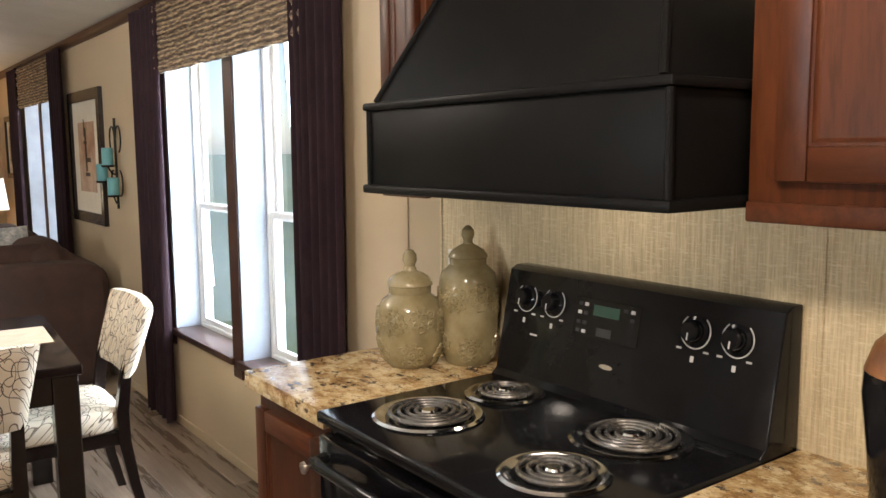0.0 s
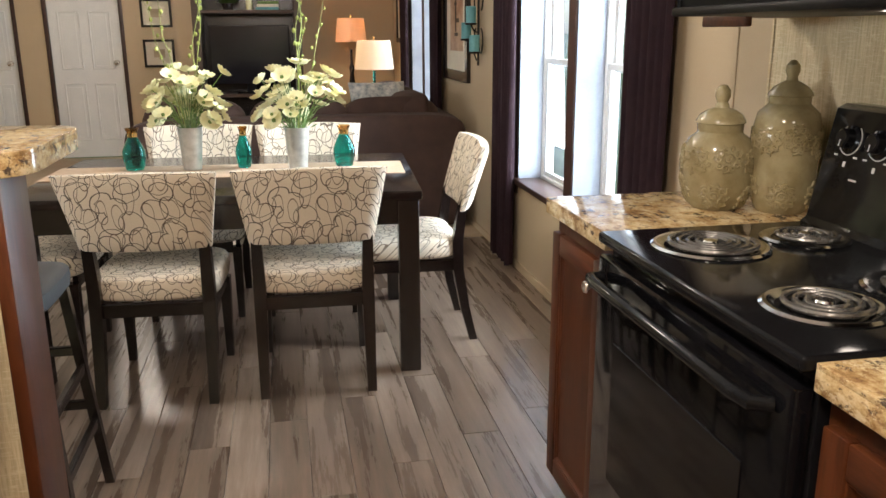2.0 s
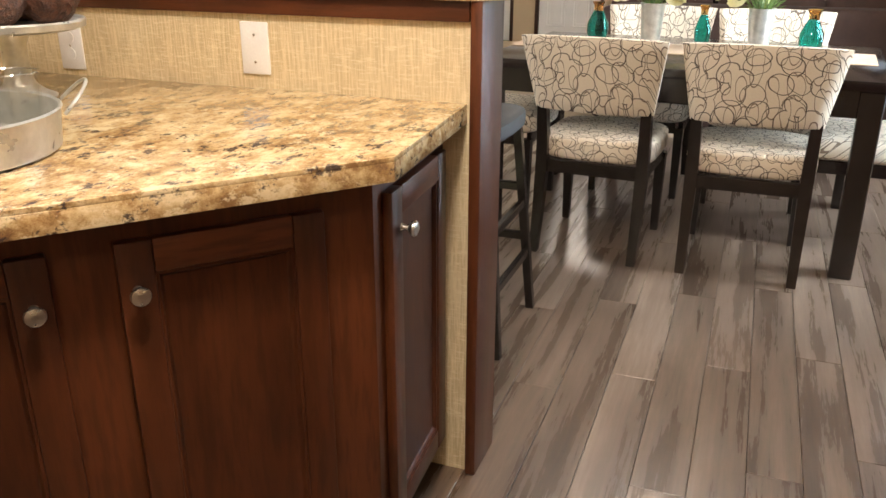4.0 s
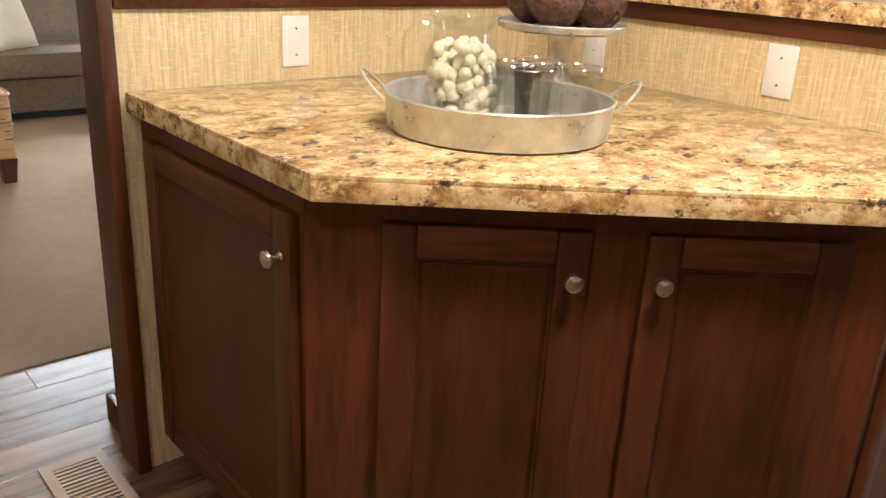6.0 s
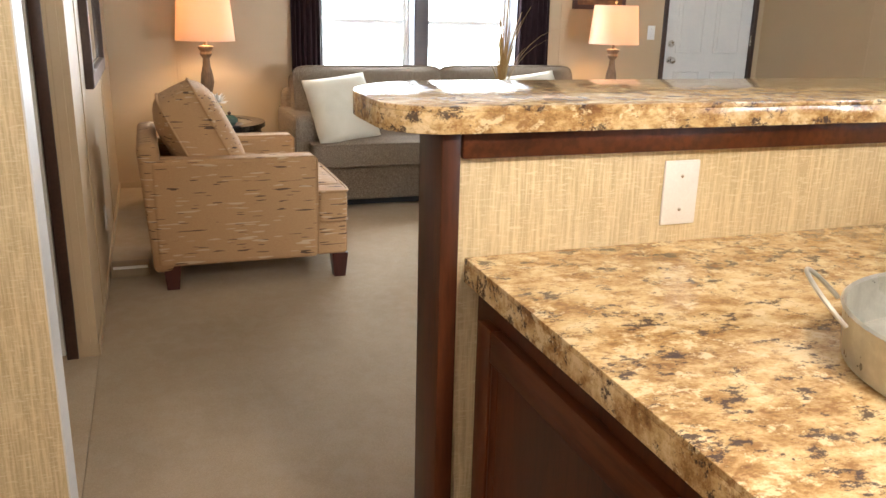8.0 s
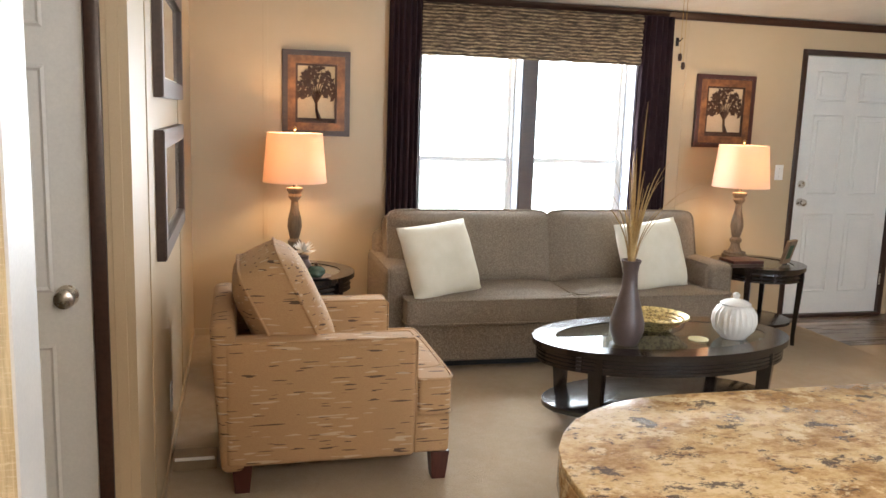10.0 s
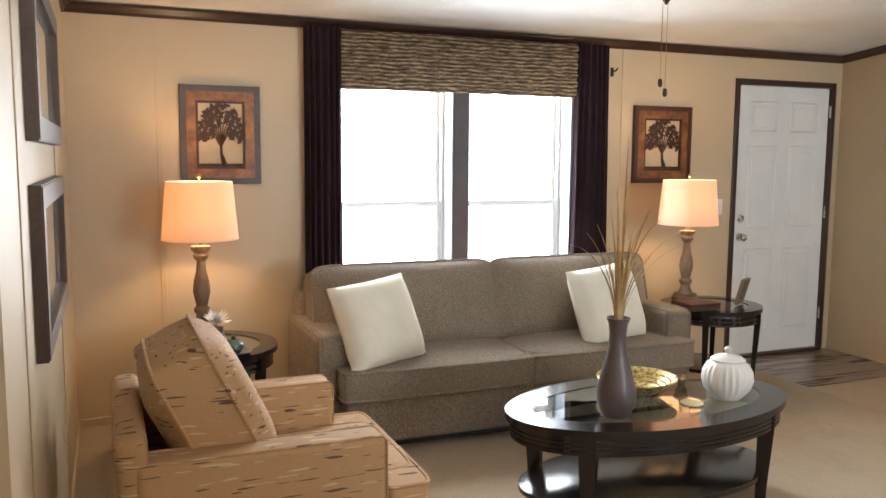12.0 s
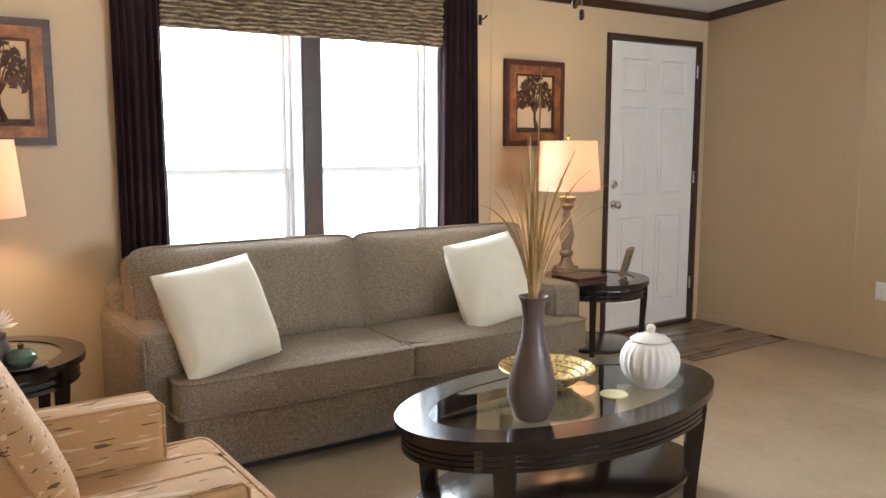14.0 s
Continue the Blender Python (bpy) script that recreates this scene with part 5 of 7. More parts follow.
# ---- dining ----
def dining_chair(m):
    """An upholstered side chair; local +y is the way it faces."""
    root = thing("dining_chair", m, "dark wood dining chair upholstered in cream loop-print cotton", "chair", "chairs round the dining table")
    w, d = 0.235, 0.225
    bm = bmesh.new()
    cushion(bm, 0.48, 0.47, 0.115, 5.0, Matrix.Translation((0, 0.01, 0.435)), 0.004, 32)
    part("seat", bm, M["loops"], root)
    # curved back pad that leans and is wider at the top
    bm = bmesh.new()
    n, rows = 20, 12
    vs = {}
    for s in (0, 1):
        for j in range(rows + 1):
            for i in range(n + 1):
                u, f = 2 * i / n - 1, j / rows
                z = 0.60 + 0.285 * f + 0.010 * (1 - u * u) * (f - 0.3)
                half = 0.232 + 0.046 * f
                edge = min(1, (1 - abs(u)) * 9) ** 0.5 * min(1, min(f, 1 - f) * 8 + 0.15) ** 0.5
                y = -0.232 - 0.085 * f - 0.030 * (1 - u * u) + (0.5 - s) * (0.020 + 0.042 * edge)
                vs[s, j, i] = bm.verts.new((u * half, y, z))
        for j in range(rows):
            for i in range(n):
                bm.faces.new((vs[s, j, i], vs[s, j, i + 1], vs[s, j + 1, i + 1], vs[s, j + 1, i]))
    rim = [(0, i) for i in range(n)] + [(j, n) for j in range(rows)] + [(rows, i) for i in range(n, 0, -1)] + [(j, 0) for j in range(rows, 0, -1)]
    for a, b in zip(rim, rim[1:] + rim[:1]):
        bm.faces.new((vs[0, a[0], a[1]], vs[0, b[0], b[1]], vs[1, b[0], b[1]], vs[1, a[0], a[1]]))
    part("backrest", bm, M["loops"], root)
    for sx in (-1, 1):
        bm = bmesh.new()
        pts = [(sx * 0.205, -0.285, 0.0), (sx * 0.205, -0.245, 0.16), (sx * 0.205, -0.215, 0.34), (sx * 0.205, -0.212, 0.46), (sx * 0.207, -0.235, 0.62), (sx * 0.21, -0.262, 0.72)]
        prev = None
        for (x, y, z), r in zip(pts, (0.017, 0.02, 0.023, 0.023, 0.019, 0.014)):
            q = [bm.verts.new((x + a * r, y + b * r, z)) for a, b in ((-1, -1), (1, -1), (1, 1), (-1, 1))]
            if prev:
                for k in range(4):
                    bm.faces.new((prev[k], prev[(k + 1) % 4], q[(k + 1) % 4], q[k]))
            else:
                bm.faces.new(q)
            prev = q
        bm.faces.new(prev)
        part("leg", bm, M["espresso"], root, "curved dark rear leg")
        bm = bmesh.new()
        q0 = [bm.verts.new((sx * 0.205 + a * 0.015, 0.195 + b * 0.015, 0)) for a, b in ((-1, -1), (1, -1), (1, 1), (-1, 1))]
        q1 = [bm.verts.new((sx * 0.205 + a * 0.022, 0.195 + b * 0.022, 0.36)) for a, b in ((-1, -1), (1, -1), (1, 1), (-1, 1))]
        for k in range(4):
            bm.faces.new((q0[k], q0[(k + 1) % 4], q1[(k + 1) % 4], q1[k]))
        bm.faces.new(q0)
        bm.faces.new(q1)
        part("leg", bm, M["espresso"], root, "tapered dark front leg")
        part("rail", B(sx * 0.207 - 0.011, sx * 0.207 + 0.011, -0.195, 0.175, 0.33, 0.385, 0.003, 1), M["espresso"], root)
    part("rail", B(-0.185, 0.185, 0.185, 0.207, 0.33, 0.385, 0.003, 1), M["espresso"], root)
    part("rail", B(-0.185, 0.185, -0.225, -0.203, 0.33, 0.385, 0.003, 1), M["espresso"], root)
    return root


CH = dining_chair(pose(-0.147, 3.215, 0.0, 0, 0, -4))
for x, y, rz in ((0.437, 3.20, -1), (-0.10, 4.10, 178), (0.46, 4.06, 177), (0.87, 3.59, 88), (-0.72, 3.62, -93)):
    copy_thing(CH, EAST @ pose(x, y, 0, 0, 0, rz))

TBL = (-0.665, 0.905, 3.095, 4.145)
tab = thing("dining_table", pose((TBL[0] + TBL[1]) / 2, (TBL[2] + TBL[3]) / 2, 0, 0, 0, -4), "dark espresso wood rectangular dining table", "table")
tx, ty = (TBL[1] - TBL[0]) / 2, (TBL[3] - TBL[2]) / 2
part("tabletop", B(-tx, tx, -ty, ty, 0.722, 0.76, 0.005), M["espresso_top"], tab)
for sx in (-1, 1):
    for sy in (-1, 1):
        part("leg", B(*sorted((sx * (tx - 0.012), sx * (tx - 0.095))), *sorted((sy * (ty - 0.012), sy * (ty - 0.095))), 0, 0.722, 0.004, 1), M["espresso"], tab)
for sy in (-1, 1):
    part("apron", B(-tx + 0.095, tx - 0.095, *sorted((sy * (ty - 0.03), sy * (ty - 0.055))), 0.62, 0.722, 0.003, 1), M["espresso"], tab)
for sx in (-1, 1):
    part("apron", B(*sorted((sx * (tx - 0.03), sx * (tx - 0.055))), -ty + 0.095, ty - 0.095, 0.62, 0.722, 0.003, 1), M["espresso"], tab)
bm = bmesh.new()
box(bm, -tx - 0.001, tx - 0.03, -0.17, 0.17, 0.7605, 0.7635, 0.001, 1)
solo("table_runner", bm, M["runner"], pose((TBL[0] + TBL[1]) / 2, 3.68, 0, 0, 0, -4), "beige linen runner lying along the dining table", "table runner")


def bouquet(x, y, seed):
    rnd = random.Random(seed)
    root = thing("flower_vase", Matrix.Translation((x, y, 0.764)), "galvanized bucket vase of cream poppies with curly green twigs", "flower vase", "flower vases on the table")
    part("vase", L([(0, 0), (0.036, 0), (0.040, 0.004), (0.054, 0.185), (0.057, 0.19), (0.052, 0.19), (0.037, 0.01), (0, 0.008)], 36), M["galv"], root)
    stems, flowers, leaves = bmesh.new(), bmesh.new(), bmesh.new()
    for k in range(46):
        a, r = rnd.uniform(0, 6.28), 0.165 * math.sqrt(rnd.uniform(0.02, 1))
        top = Vector((r * math.cos(a) * 1.1, r * math.sin(a) * 0.9, rnd.uniform(0.25, 0.47) - 0.45 * r * rnd.uniform(0.3, 1)))
        tube(stems, [(0.02 * math.cos(a), 0.02 * math.sin(a), 0.17), tuple(top * 0.55 + Vector((0, 0, 0.10))), tuple(top)], 0.0016, 4)
        out = (top - Vector((0, 0, 0.16))).normalized() + Vector((rnd.uniform(-.5, .5), rnd.uniform(-.5, .5), 0.25))
        q = out.to_track_quat("Z", "Y").to_matrix().to_4x4()
        s = rnd.uniform(0.034, 0.050)
        base = Matrix.Translation(top) @ q
        for p in range(6):
            pa = 6.28 * p / 6 + rnd.uniform(-.15, .15)
            grid = []
            for i in range(4):
                f = i / 3
                wdt = s * 0.62 * math.sin(0.5 + 2.2 * f)
                rr, zz = s * f, s * (0.45 * f * f - 0.05) + rnd.uniform(-.002, .002)
                grid.append([flowers.verts.new(base @ Vector((rr * math.cos(pa) - e * wdt * math.sin(pa), rr * math.sin(pa) + e * wdt * math.cos(pa), zz + 0.004 * abs(e)))) for e in (-1, 0, 1)])
            for g0, g1 in zip(grid, grid[1:]):
                for e in (0, 1):
                    flowers.faces.new((g0[e], g0[e + 1], g1[e + 1], g1[e]))
        bmesh.ops.create_icosphere(leaves, subdivisions=1, radius=s * 0.22, matrix=base @ Matrix.Translation((0, 0, 0.004)))
    for k in range(110):
        a, r, z = rnd.uniform(0, 6.28), 0.13 * math.sqrt(rnd.uniform(0.05, 1)), rnd.uniform(0.18, 0.33)
        p = Vector((r * math.cos(a) * (z * 3), r * math.sin(a) * (z * 2.6), z))
        d = Vector((math.cos(a), math.sin(a), rnd.uniform(0.1, 1.2))).normalized() * rnd.uniform(0.025, 0.055)
        w = d.cross(Vector((rnd.random(), rnd.random(), 1))).normalized() * 0.004
        v = [leaves.verts.new(p), leaves.verts.new(p + d * 0.5 + w), leaves.verts.new(p + d), leaves.verts.new(p + d * 0.5 - w)]
        leaves.faces.new(v)
    tagged(part("greenery", stems, M["green_leaf"], root), kind="stuff")
    tagged(part("foliage", leaves, M["green_leaf"], root), kind="stuff")
    tagged(part("bloom", flowers, M["petal"], root, "cream poppy blossoms"), kind="stuff")
    for k in range(4):
        bm = bmesh.new()
        a, reach, hgt = rnd.uniform(0, 6.28), rnd.uniform(0.05, 0.17), rnd.uniform(0.62, 0.95)
        pts = []
        for i in range(26):
            f = i / 25
            wig = 0.018 * math.sin(f * 13 + k) * f
            pts.append((0.02 * math.cos(a) + reach * f * math.cos(a) + wig * math.sin(a), 0.02 * math.sin(a) + reach * f * math.sin(a) - wig * math.cos(a) + 0.012 * math.sin(f * 21 + k), 0.16 + (hgt - 0.16) * f + (0.02 * math.sin(f * 17)) * f))
        tube(bm, pts, [0.0024 * (1 - 0.65 * i / 25) for i in range(26)], 6)
        tw = part("twig", bm, M["twig"], root, "curly green willow twig")
        bm = bmesh.new()
        for i in range(6, 26, 2):
            p = Vector(pts[i]) + Vector((rnd.uniform(-.015, .015), rnd.uniform(-.015, .015), 0))
            bmesh.ops.create_icosphere(bm, subdivisions=1, radius=rnd.uniform(0.005, 0.009), matrix=Matrix.Translation(p) @ Matrix.Diagonal((1, 0.5, 1.4, 1)))
        tagged(part("budding", bm, M["twig"], tw), kind="stuff")
    return root


bouquet(-0.06, 3.74, 3)
bouquet(0.405, 3.62, 8)


def bottle(x, y, fat):
    root = thing("glass_bottle", Matrix.Translation((x, y, 0.764)), "small teal glass bottle with an amber neck", "bottle", "teal bottles on the table")
    r = 0.050 if fat else 0.036
    part("body", L([(0, 0), (r * 0.7, 0), (r * 0.8, 0.005), (r, 0.055), (r * 0.98, 0.085), (r * 0.62, 0.125), (r * 0.42, 0.145), (r * 0.38, 0.145), (r * 0.55, 0.122), (r * 0.9, 0.083), (r * 0.92, 0.055), (r * 0.7, 0.012), (0, 0.01)], 32), M["teal_glass"], root)
    part("neck", L([(r * 0.38, 0.1455), (r * 0.42, 0.1455), (r * 0.44, 0.165), (r * 0.62, 0.185), (r * 0.58, 0.186), (r * 0.38, 0.166)], 32), M["amber_glass"], root, "amber glass neck")
    return root


bottle(-0.315, 3.79, True)
bottle(0.165, 3.75, False)
bottle(0.615, 3.70, True)

# tall bar stool on the dining side of the bar
ORIGIN = I4
st = thing("bar_stool", Matrix.Translation((-0.235, 2.19, 0)), "backless black wooden bar stool with a padded seat", "bar stool")
part("seat", cushion(bmesh.new(), 0.38, 0.38, 0.075, 5.0, Matrix.Translation((0, 0, 0.70)), 0.003), M["rubber"], st, "black padded seat")
for sx in (-1, 1):
    for sy in (-1, 1):
        bm = bmesh.new()
        tube(bm, [(sx * 0.205, sy * 0.205, 0), (sx * 0.15, sy * 0.15, 0.67)], 0.019, 4)
        part("leg", bm, M["espresso"], st)
for z, o in ((0.22, 0.188), (0.40, 0.173)):
    for sx in (-1, 1):
        part("rung", B(sx * o - 0.01, sx * o + 0.01, -o, o, z - 0.014, z + 0.014, 0.003, 1), M["espresso"], st)
        part("rung", B(-o, o, sx * o - 0.01, sx * o + 0.01, z + 0.04, z + 0.068, 0.003, 1), M["espresso"], st)
ORIGIN = I4

# ---- pictures ----
def picture(m, w, h, border, mats, label, art=None, mat_in=0.0, depth=0.028):
    """A framed picture; local x across, z up from its middle, y out of the wall."""
    root = thing("framed_picture", m, label, "picture", "wall pictures")
    bm = ring_slab(bmesh.new(), [(-w / 2, -h / 2), (w / 2, -h / 2), (w / 2, h / 2), (-w / 2, h / 2)], [(-w / 2 + border, -h / 2 + border), (w / 2 - border, -h / 2 + border), (w / 2 - border, h / 2 - border), (-w / 2 + border, h / 2 - border)], 0.0, depth)
    bmesh.ops.bevel(bm, geom=[e for e in bm.edges if all(v.co.z > depth - 1e-4 for v in e.verts)], offset=0.004, segments=2, affect="EDGES")
    bmesh.ops.transform(bm, matrix=pose(0, 0, 0, 90) @ Matrix.Diagonal((1, 1, -1, 1)), verts=bm.verts)
    part("frame", bm, mats[0], root)
    a, b = w / 2 - border, h / 2 - border
    part("mat", B(-a, a, 0.002, 0.010, -b, b), mats[1], root)
    if art:
        art(root, a - mat_in, b - mat_in)
    return root


def tree_cutout(root, a, b):
    """A flat bronze tree silhouette: trunk, limbs and leaves."""
    part("inner_frame", ring_slab(bmesh.new(), [(-a, -b), (a, -b), (a, b), (-a, b)], [(-a + 0.014, -b + 0.014), (a - 0.014, -b + 0.014), (a - 0.014, b - 0.014), (-a + 0.014, b - 0.014)], 0.010, 0.020), M["rusty"], root).data.transform(pose(0, 0, 0, 90) @ Matrix.Diagonal((1, 1, -1, 1)))
    rnd = random.Random(4)
    bm = bmesh.new()
    tube(bm, [(-0.02, 0.014, -b + 0.02), (-0.002, 0.014, -b * 0.55), (0.0, 0.014, -b * 0.1)], [0.018, 0.009, 0.007], 6)
    tips = []
    for k in range(9):
        g = radians(20 + 140 * k / 8)
        end = Vector((a * 0.86 * math.cos(g), 0.014, b * (0.05 + 0.78 * math.sin(g))))
        tube(bm, [(0, 0.014, -b * 0.35), tuple(Vector((0, 0.014, -b * 0.1)) * 0.6 + end * 0.4), tuple(end)], [0.005, 0.0035, 0.0018], 5)
        tips.append(end)
    tagged(part("trunk", bm, M["rusty"], root, "bronze tree cutout"), kind="stuff")
    bm = bmesh.new()
    for _ in range(300):
        g, r = rnd.uniform(-0.25, 3.4), math.sqrt(rnd.uniform(0.08, 1))
        p = Vector((a * 0.94 * r * math.cos(g), 0.015 + rnd.uniform(-.002, .003), b * (0.0 + 0.93 * r * math.sin(g))))
        s = rnd.uniform(0.009, 0.018)
        q = rnd.uniform(0, 6.28)
        vs = [bm.verts.new(p + Vector((s * math.cos(q + t) * f, 0, s * math.sin(q + t) * f))) for t, f in ((0, 1.2), (1.6, 0.6), (3.14, 1.2), (4.7, 0.6))]
        bm.faces.new(vs)
    tagged(part("leafage", bm, M["rusty"], root), kind="stuff")
    part("ground_line", B(-a + 0.014, a - 0.014, 0.010, 0.018, -b + 0.014, -b + 0.03, 0.002, 1), M["rusty"], root)


M["mat_tan"] = plain("tan_mat", (0.46, 0.36, 0.23), (0.54, 0.43, 0.29), 0.8, 5, 120, 0.05)
M["print_grey"] = plain("soft_landscape_print", (0.30, 0.22, 0.13), (0.55, 0.44, 0.30), 0.35, 3.5, 40, 0.02, stretch=(0.3, 1, 1))
M["print_red"] = plain("abstract_print", (0.30, 0.14, 0.075), (0.58, 0.40, 0.26), 0.5, 5, 60, 0.02)
M["grey_wood"] = wood("grey_frame_wood", (0.075, 0.066, 0.058), (0.15, 0.135, 0.12), 0.5, "z")


def inner_bronze(root, a, b):
    part("liner", ring_slab(bmesh.new(), [(-a, -b), (a, -b), (a, b), (-a, b)], [(-a + 0.05, -b + 0.05), (a - 0.05, -b + 0.05), (a - 0.05, b - 0.05), (-a + 0.05, b - 0.05)], 0.008, 0.024), M["bronze_frame"], root, "copper-toned inner frame").data.transform(pose(0, 0, 0, 90) @ Matrix.Diagonal((1, 1, -1, 1)))
    tree_cutout(root, a - 0.05, b - 0.05)


picture(pose(XW, 0.308, 1.614, 0, 0, -90), 0.44, 0.55, 0.035, (M["frame_dark"], M["mat_tan"]), "square copper-framed bronze tree silhouette art", inner_bronze)
picture(pose(XW, 3.325, 1.596, 0, 0, -90), 0.486, 0.533, 0.035, (M["mahogany"], M["mat_tan"]), "dark copper-framed bronze tree silhouette art", inner_bronze)


def print_in(mat):
    def art(root, a, b):
        part("print", B(-a, a, 0.010, 0.0125, -b, b), mat, root)
        g = part("glazing", B(-a - 0.04, a + 0.04, 0.0140, 0.0155, -b - 0.04, b + 0.04), M["pane"], root, "glass front")
        g.visible_shadow = False
    return art


for zc in (1.18, 1.77):
    picture(pose(-4.43, YS, zc, 0, 0, 0), 1.13, 0.475, 0.07, (M["frame_dark"], M["paper"]), "wide brown-framed landscape print under glass", print_in(M["print_grey"]), 0.05, 0.035)


def abstract(root, a, b):
    part("print", B(-a, a, 0.010, 0.012, -b, b), M["print_red"], root)
    for k, (x, z, w, h) in enumerate(((0.02, 0.05, 0.04, 0.30), (-0.05, -0.02, 0.10, 0.03), (0.03, 0.10, 0.09, 0.02), (0.0, -0.12, 0.12, 0.025), (0.05, 0.2, 0.02, 0.12))):
        part("brush_stroke", B(x - w / 2, x + w / 2, 0.012, 0.013, z - h / 2, z + h / 2), M["rusty"], root)


ORIGIN = EAST
picture(pose(XL, 6.13, 1.46, 0, 0, 90), 0.87, 0.91, 0.075, (M["espresso"], M["paper"]), "black-framed abstract print with a wide cream mat", abstract, 0.14)
picture(pose(XL, 9.1, 1.55, 0, 0, 90), 0.45, 0.60, 0.05, (M["espresso"], M["paper"]), "small black-framed print in the den", abstract, 0.09)
for zc in (1.575, 1.145):
    picture(pose(-0.97, YT, zc, 0, 0, 180), 0.33, 0.30, 0.025, (M["espresso"], M["paper"]), "small black-framed print with a cream mat", print_in(M["print_grey"]), 0.08)

# iron sconce with teal candles
sc = thing("wall_sconce", pose(XL, 5.38, 1.42, 0, 0, 90), "black iron scroll wall sconce holding teal candles", "sconce")
bm = bmesh.new()
tube(bm, [(0, 0.02, -0.28), (0, 0.02, 0.28)], 0.008, 8)
for s in (-1, 1):
    for z0, sg in ((0.15, 1), (-0.12, -1)):
        tube(bm, [(s * (0.06 - 0.05 * math.cos(g)) * 1.1, 0.02, z0 + sg * 0.08 * math.sin(g)) for g in [i * 0.3 for i in range(16)]], 0.005, 6)
part("scroll_frame", bm, M["iron"], sc)
for x, z in ((0.12, -0.12), (-0.02, -0.02), (-0.12, -0.20)):
    part("cup", L([(0, z), (0.035, z), (0.042, z + 0.012), (0.03, z + 0.014), (0, z + 0.012)], 20, x, 0.075), M["iron"], sc)
    bm = bmesh.new()
    tube(bm, [(x, 0.075, z), (x * 0.6, 0.05, z - 0.04), (0, 0.02, z - 0.05)], 0.005, 6)
    part("arm", bm, M["iron"], sc)
    part("candle", L([(0, z + 0.014), (0.034, z + 0.014), (0.034, z + 0.115), (0.028, z + 0.118), (0, z + 0.112)], 24, x, 0.075), M["teal"], sc, "teal pillar candle")
ORIGIN = I4

ORIGIN = EAST
# ---- den ----
def table_lamp(x, y, z, shade, base_mat, prof, r0, r1, h0, h1, label):
    root = thing("table_lamp", Matrix.Translation((x, y, z)), label, "lamp", "table lamps")
    part("base", L(prof, 36), base_mat, root)
    part("shade", L([(r0, h0), (r1, h1), (r1 - 0.003, h1), (r0 - 0.003, h0)], 48), shade, root, "glowing tapered drum shade")
    bm = L([(0, h1 - 0.02), (0.004, h1 - 0.02), (0.004, h1 + 0.012), (0.012, h1 + 0.022), (0.009, h1 + 0.034), (0, h1 + 0.042)], 14)
    for g in (0, 2.094, 4.189):
        tube(bm, [(0, 0, h1 - 0.012), ((r1 - 0.004) * math.cos(g), (r1 - 0.004) * math.sin(g), h1 - 0.006)], 0.0022, 5)
    part("finial", bm, M["brass"], root, "brass finial and shade spider")
    return root


def sectional(bm_parts):
    root = thing("sectional_sofa", Matrix.Translation((0.48, 5.42, 0)), "dark brown microfibre sectional sofa seen from behind", "sofa")
    part("back", cushion(bmesh.new(), 2.25, 0.26, 0.80, 9, Matrix.Translation((-0.02, 0.13, 0.42)), 0.004, 36), M["brown_suede"], root)
    part("seat", cushion(bmesh.new(), 2.2, 0.9, 0.42, 8, Matrix.Translation((-0.02, 0.70, 0.23)), 0.004, 36), M["brown_suede"], root)
    for x in (-0.72, -0.02, 0.62):
        part("back_cushion", cushion(bmesh.new(), 0.70, 0.28, 0.46, 3.6, Matrix.Translation((x, 0.36, 0.69)) @ pose(0, 0, 0, -10), 0.012), M["brown_suede"], root)
    part("side_back", cushion(bmesh.new(), 0.24, 2.1, 0.78, 9, Matrix.Translation((0.97, 1.05, 0.40)), 0.004, 36), M["brown_suede"], root)
    part("side_seat", cushion(bmesh.new(), 0.75, 2.0, 0.42, 8, Matrix.Translation((0.6, 1.1, 0.22)), 0.004, 36), M["brown_suede"], root)
    for y in (0.55, 1.2, 1.8):
        part("back_cushion", cushion(bmesh.new(), 0.28, 0.66, 0.46, 3.6, Matrix.Translation((0.80, y, 0.71)) @ pose(0, 0, 0, 0, -10), 0.012), M["brown_suede"], root)
    return root


sectional(None)
bm = bmesh.new()
throw_pillow(bm, 0.44, 0.40, 0.14, pose(1.07, 6.25, 0.80, -18, 0, 10))
M["dots"] = plain("dotted_cotton", (0.70, 0.68, 0.62), (0.20, 0.24, 0.26), 0.9, 26, 300, 0.2)
solo("throw_pillow", bm, M["dots"], I4, "white pillow with grey dots on the sectional", "pillow")

tv = thing("entertainment_center", Matrix.Translation((0.02, 9.48, 0)), "dark wood entertainment center with open shelves", "tv cabinet")
for x in (-0.53, 0.53):
    part("side", B(x - 0.04, x + 0.04, -0.22, 0.22, 0, 1.95, 0.004, 1), M["frame_dark"], tv)
part("back", B(-0.49, 0.49, 0.19, 0.22, 0, 1.95), M["espresso"], tv)
for z in (0.06, 0.42, 0.70, 1.58):
    part("shelf", B(-0.49, 0.49, -0.22, 0.19, z - 0.018, z + 0.018, 0.003, 1), M["frame_dark"], tv)
part("crown", B(-0.60, 0.60, -0.26, 0.22, 1.95, 2.00, 0.012), M["frame_dark"], tv)
t2 = thing("television", Matrix.Translation((0.03, 9.34, 0.718)), "black flat television on the shelf", "television")
part("screen", B(-0.42, 0.42, -0.02, 0.02, 0.10, 0.72, 0.006, 1), M["tv"], t2, "dark glossy screen")
part("stand", B(-0.16, 0.16, -0.09, 0.07, 0.0, 0.014, 0.004), M["enamel"], t2)
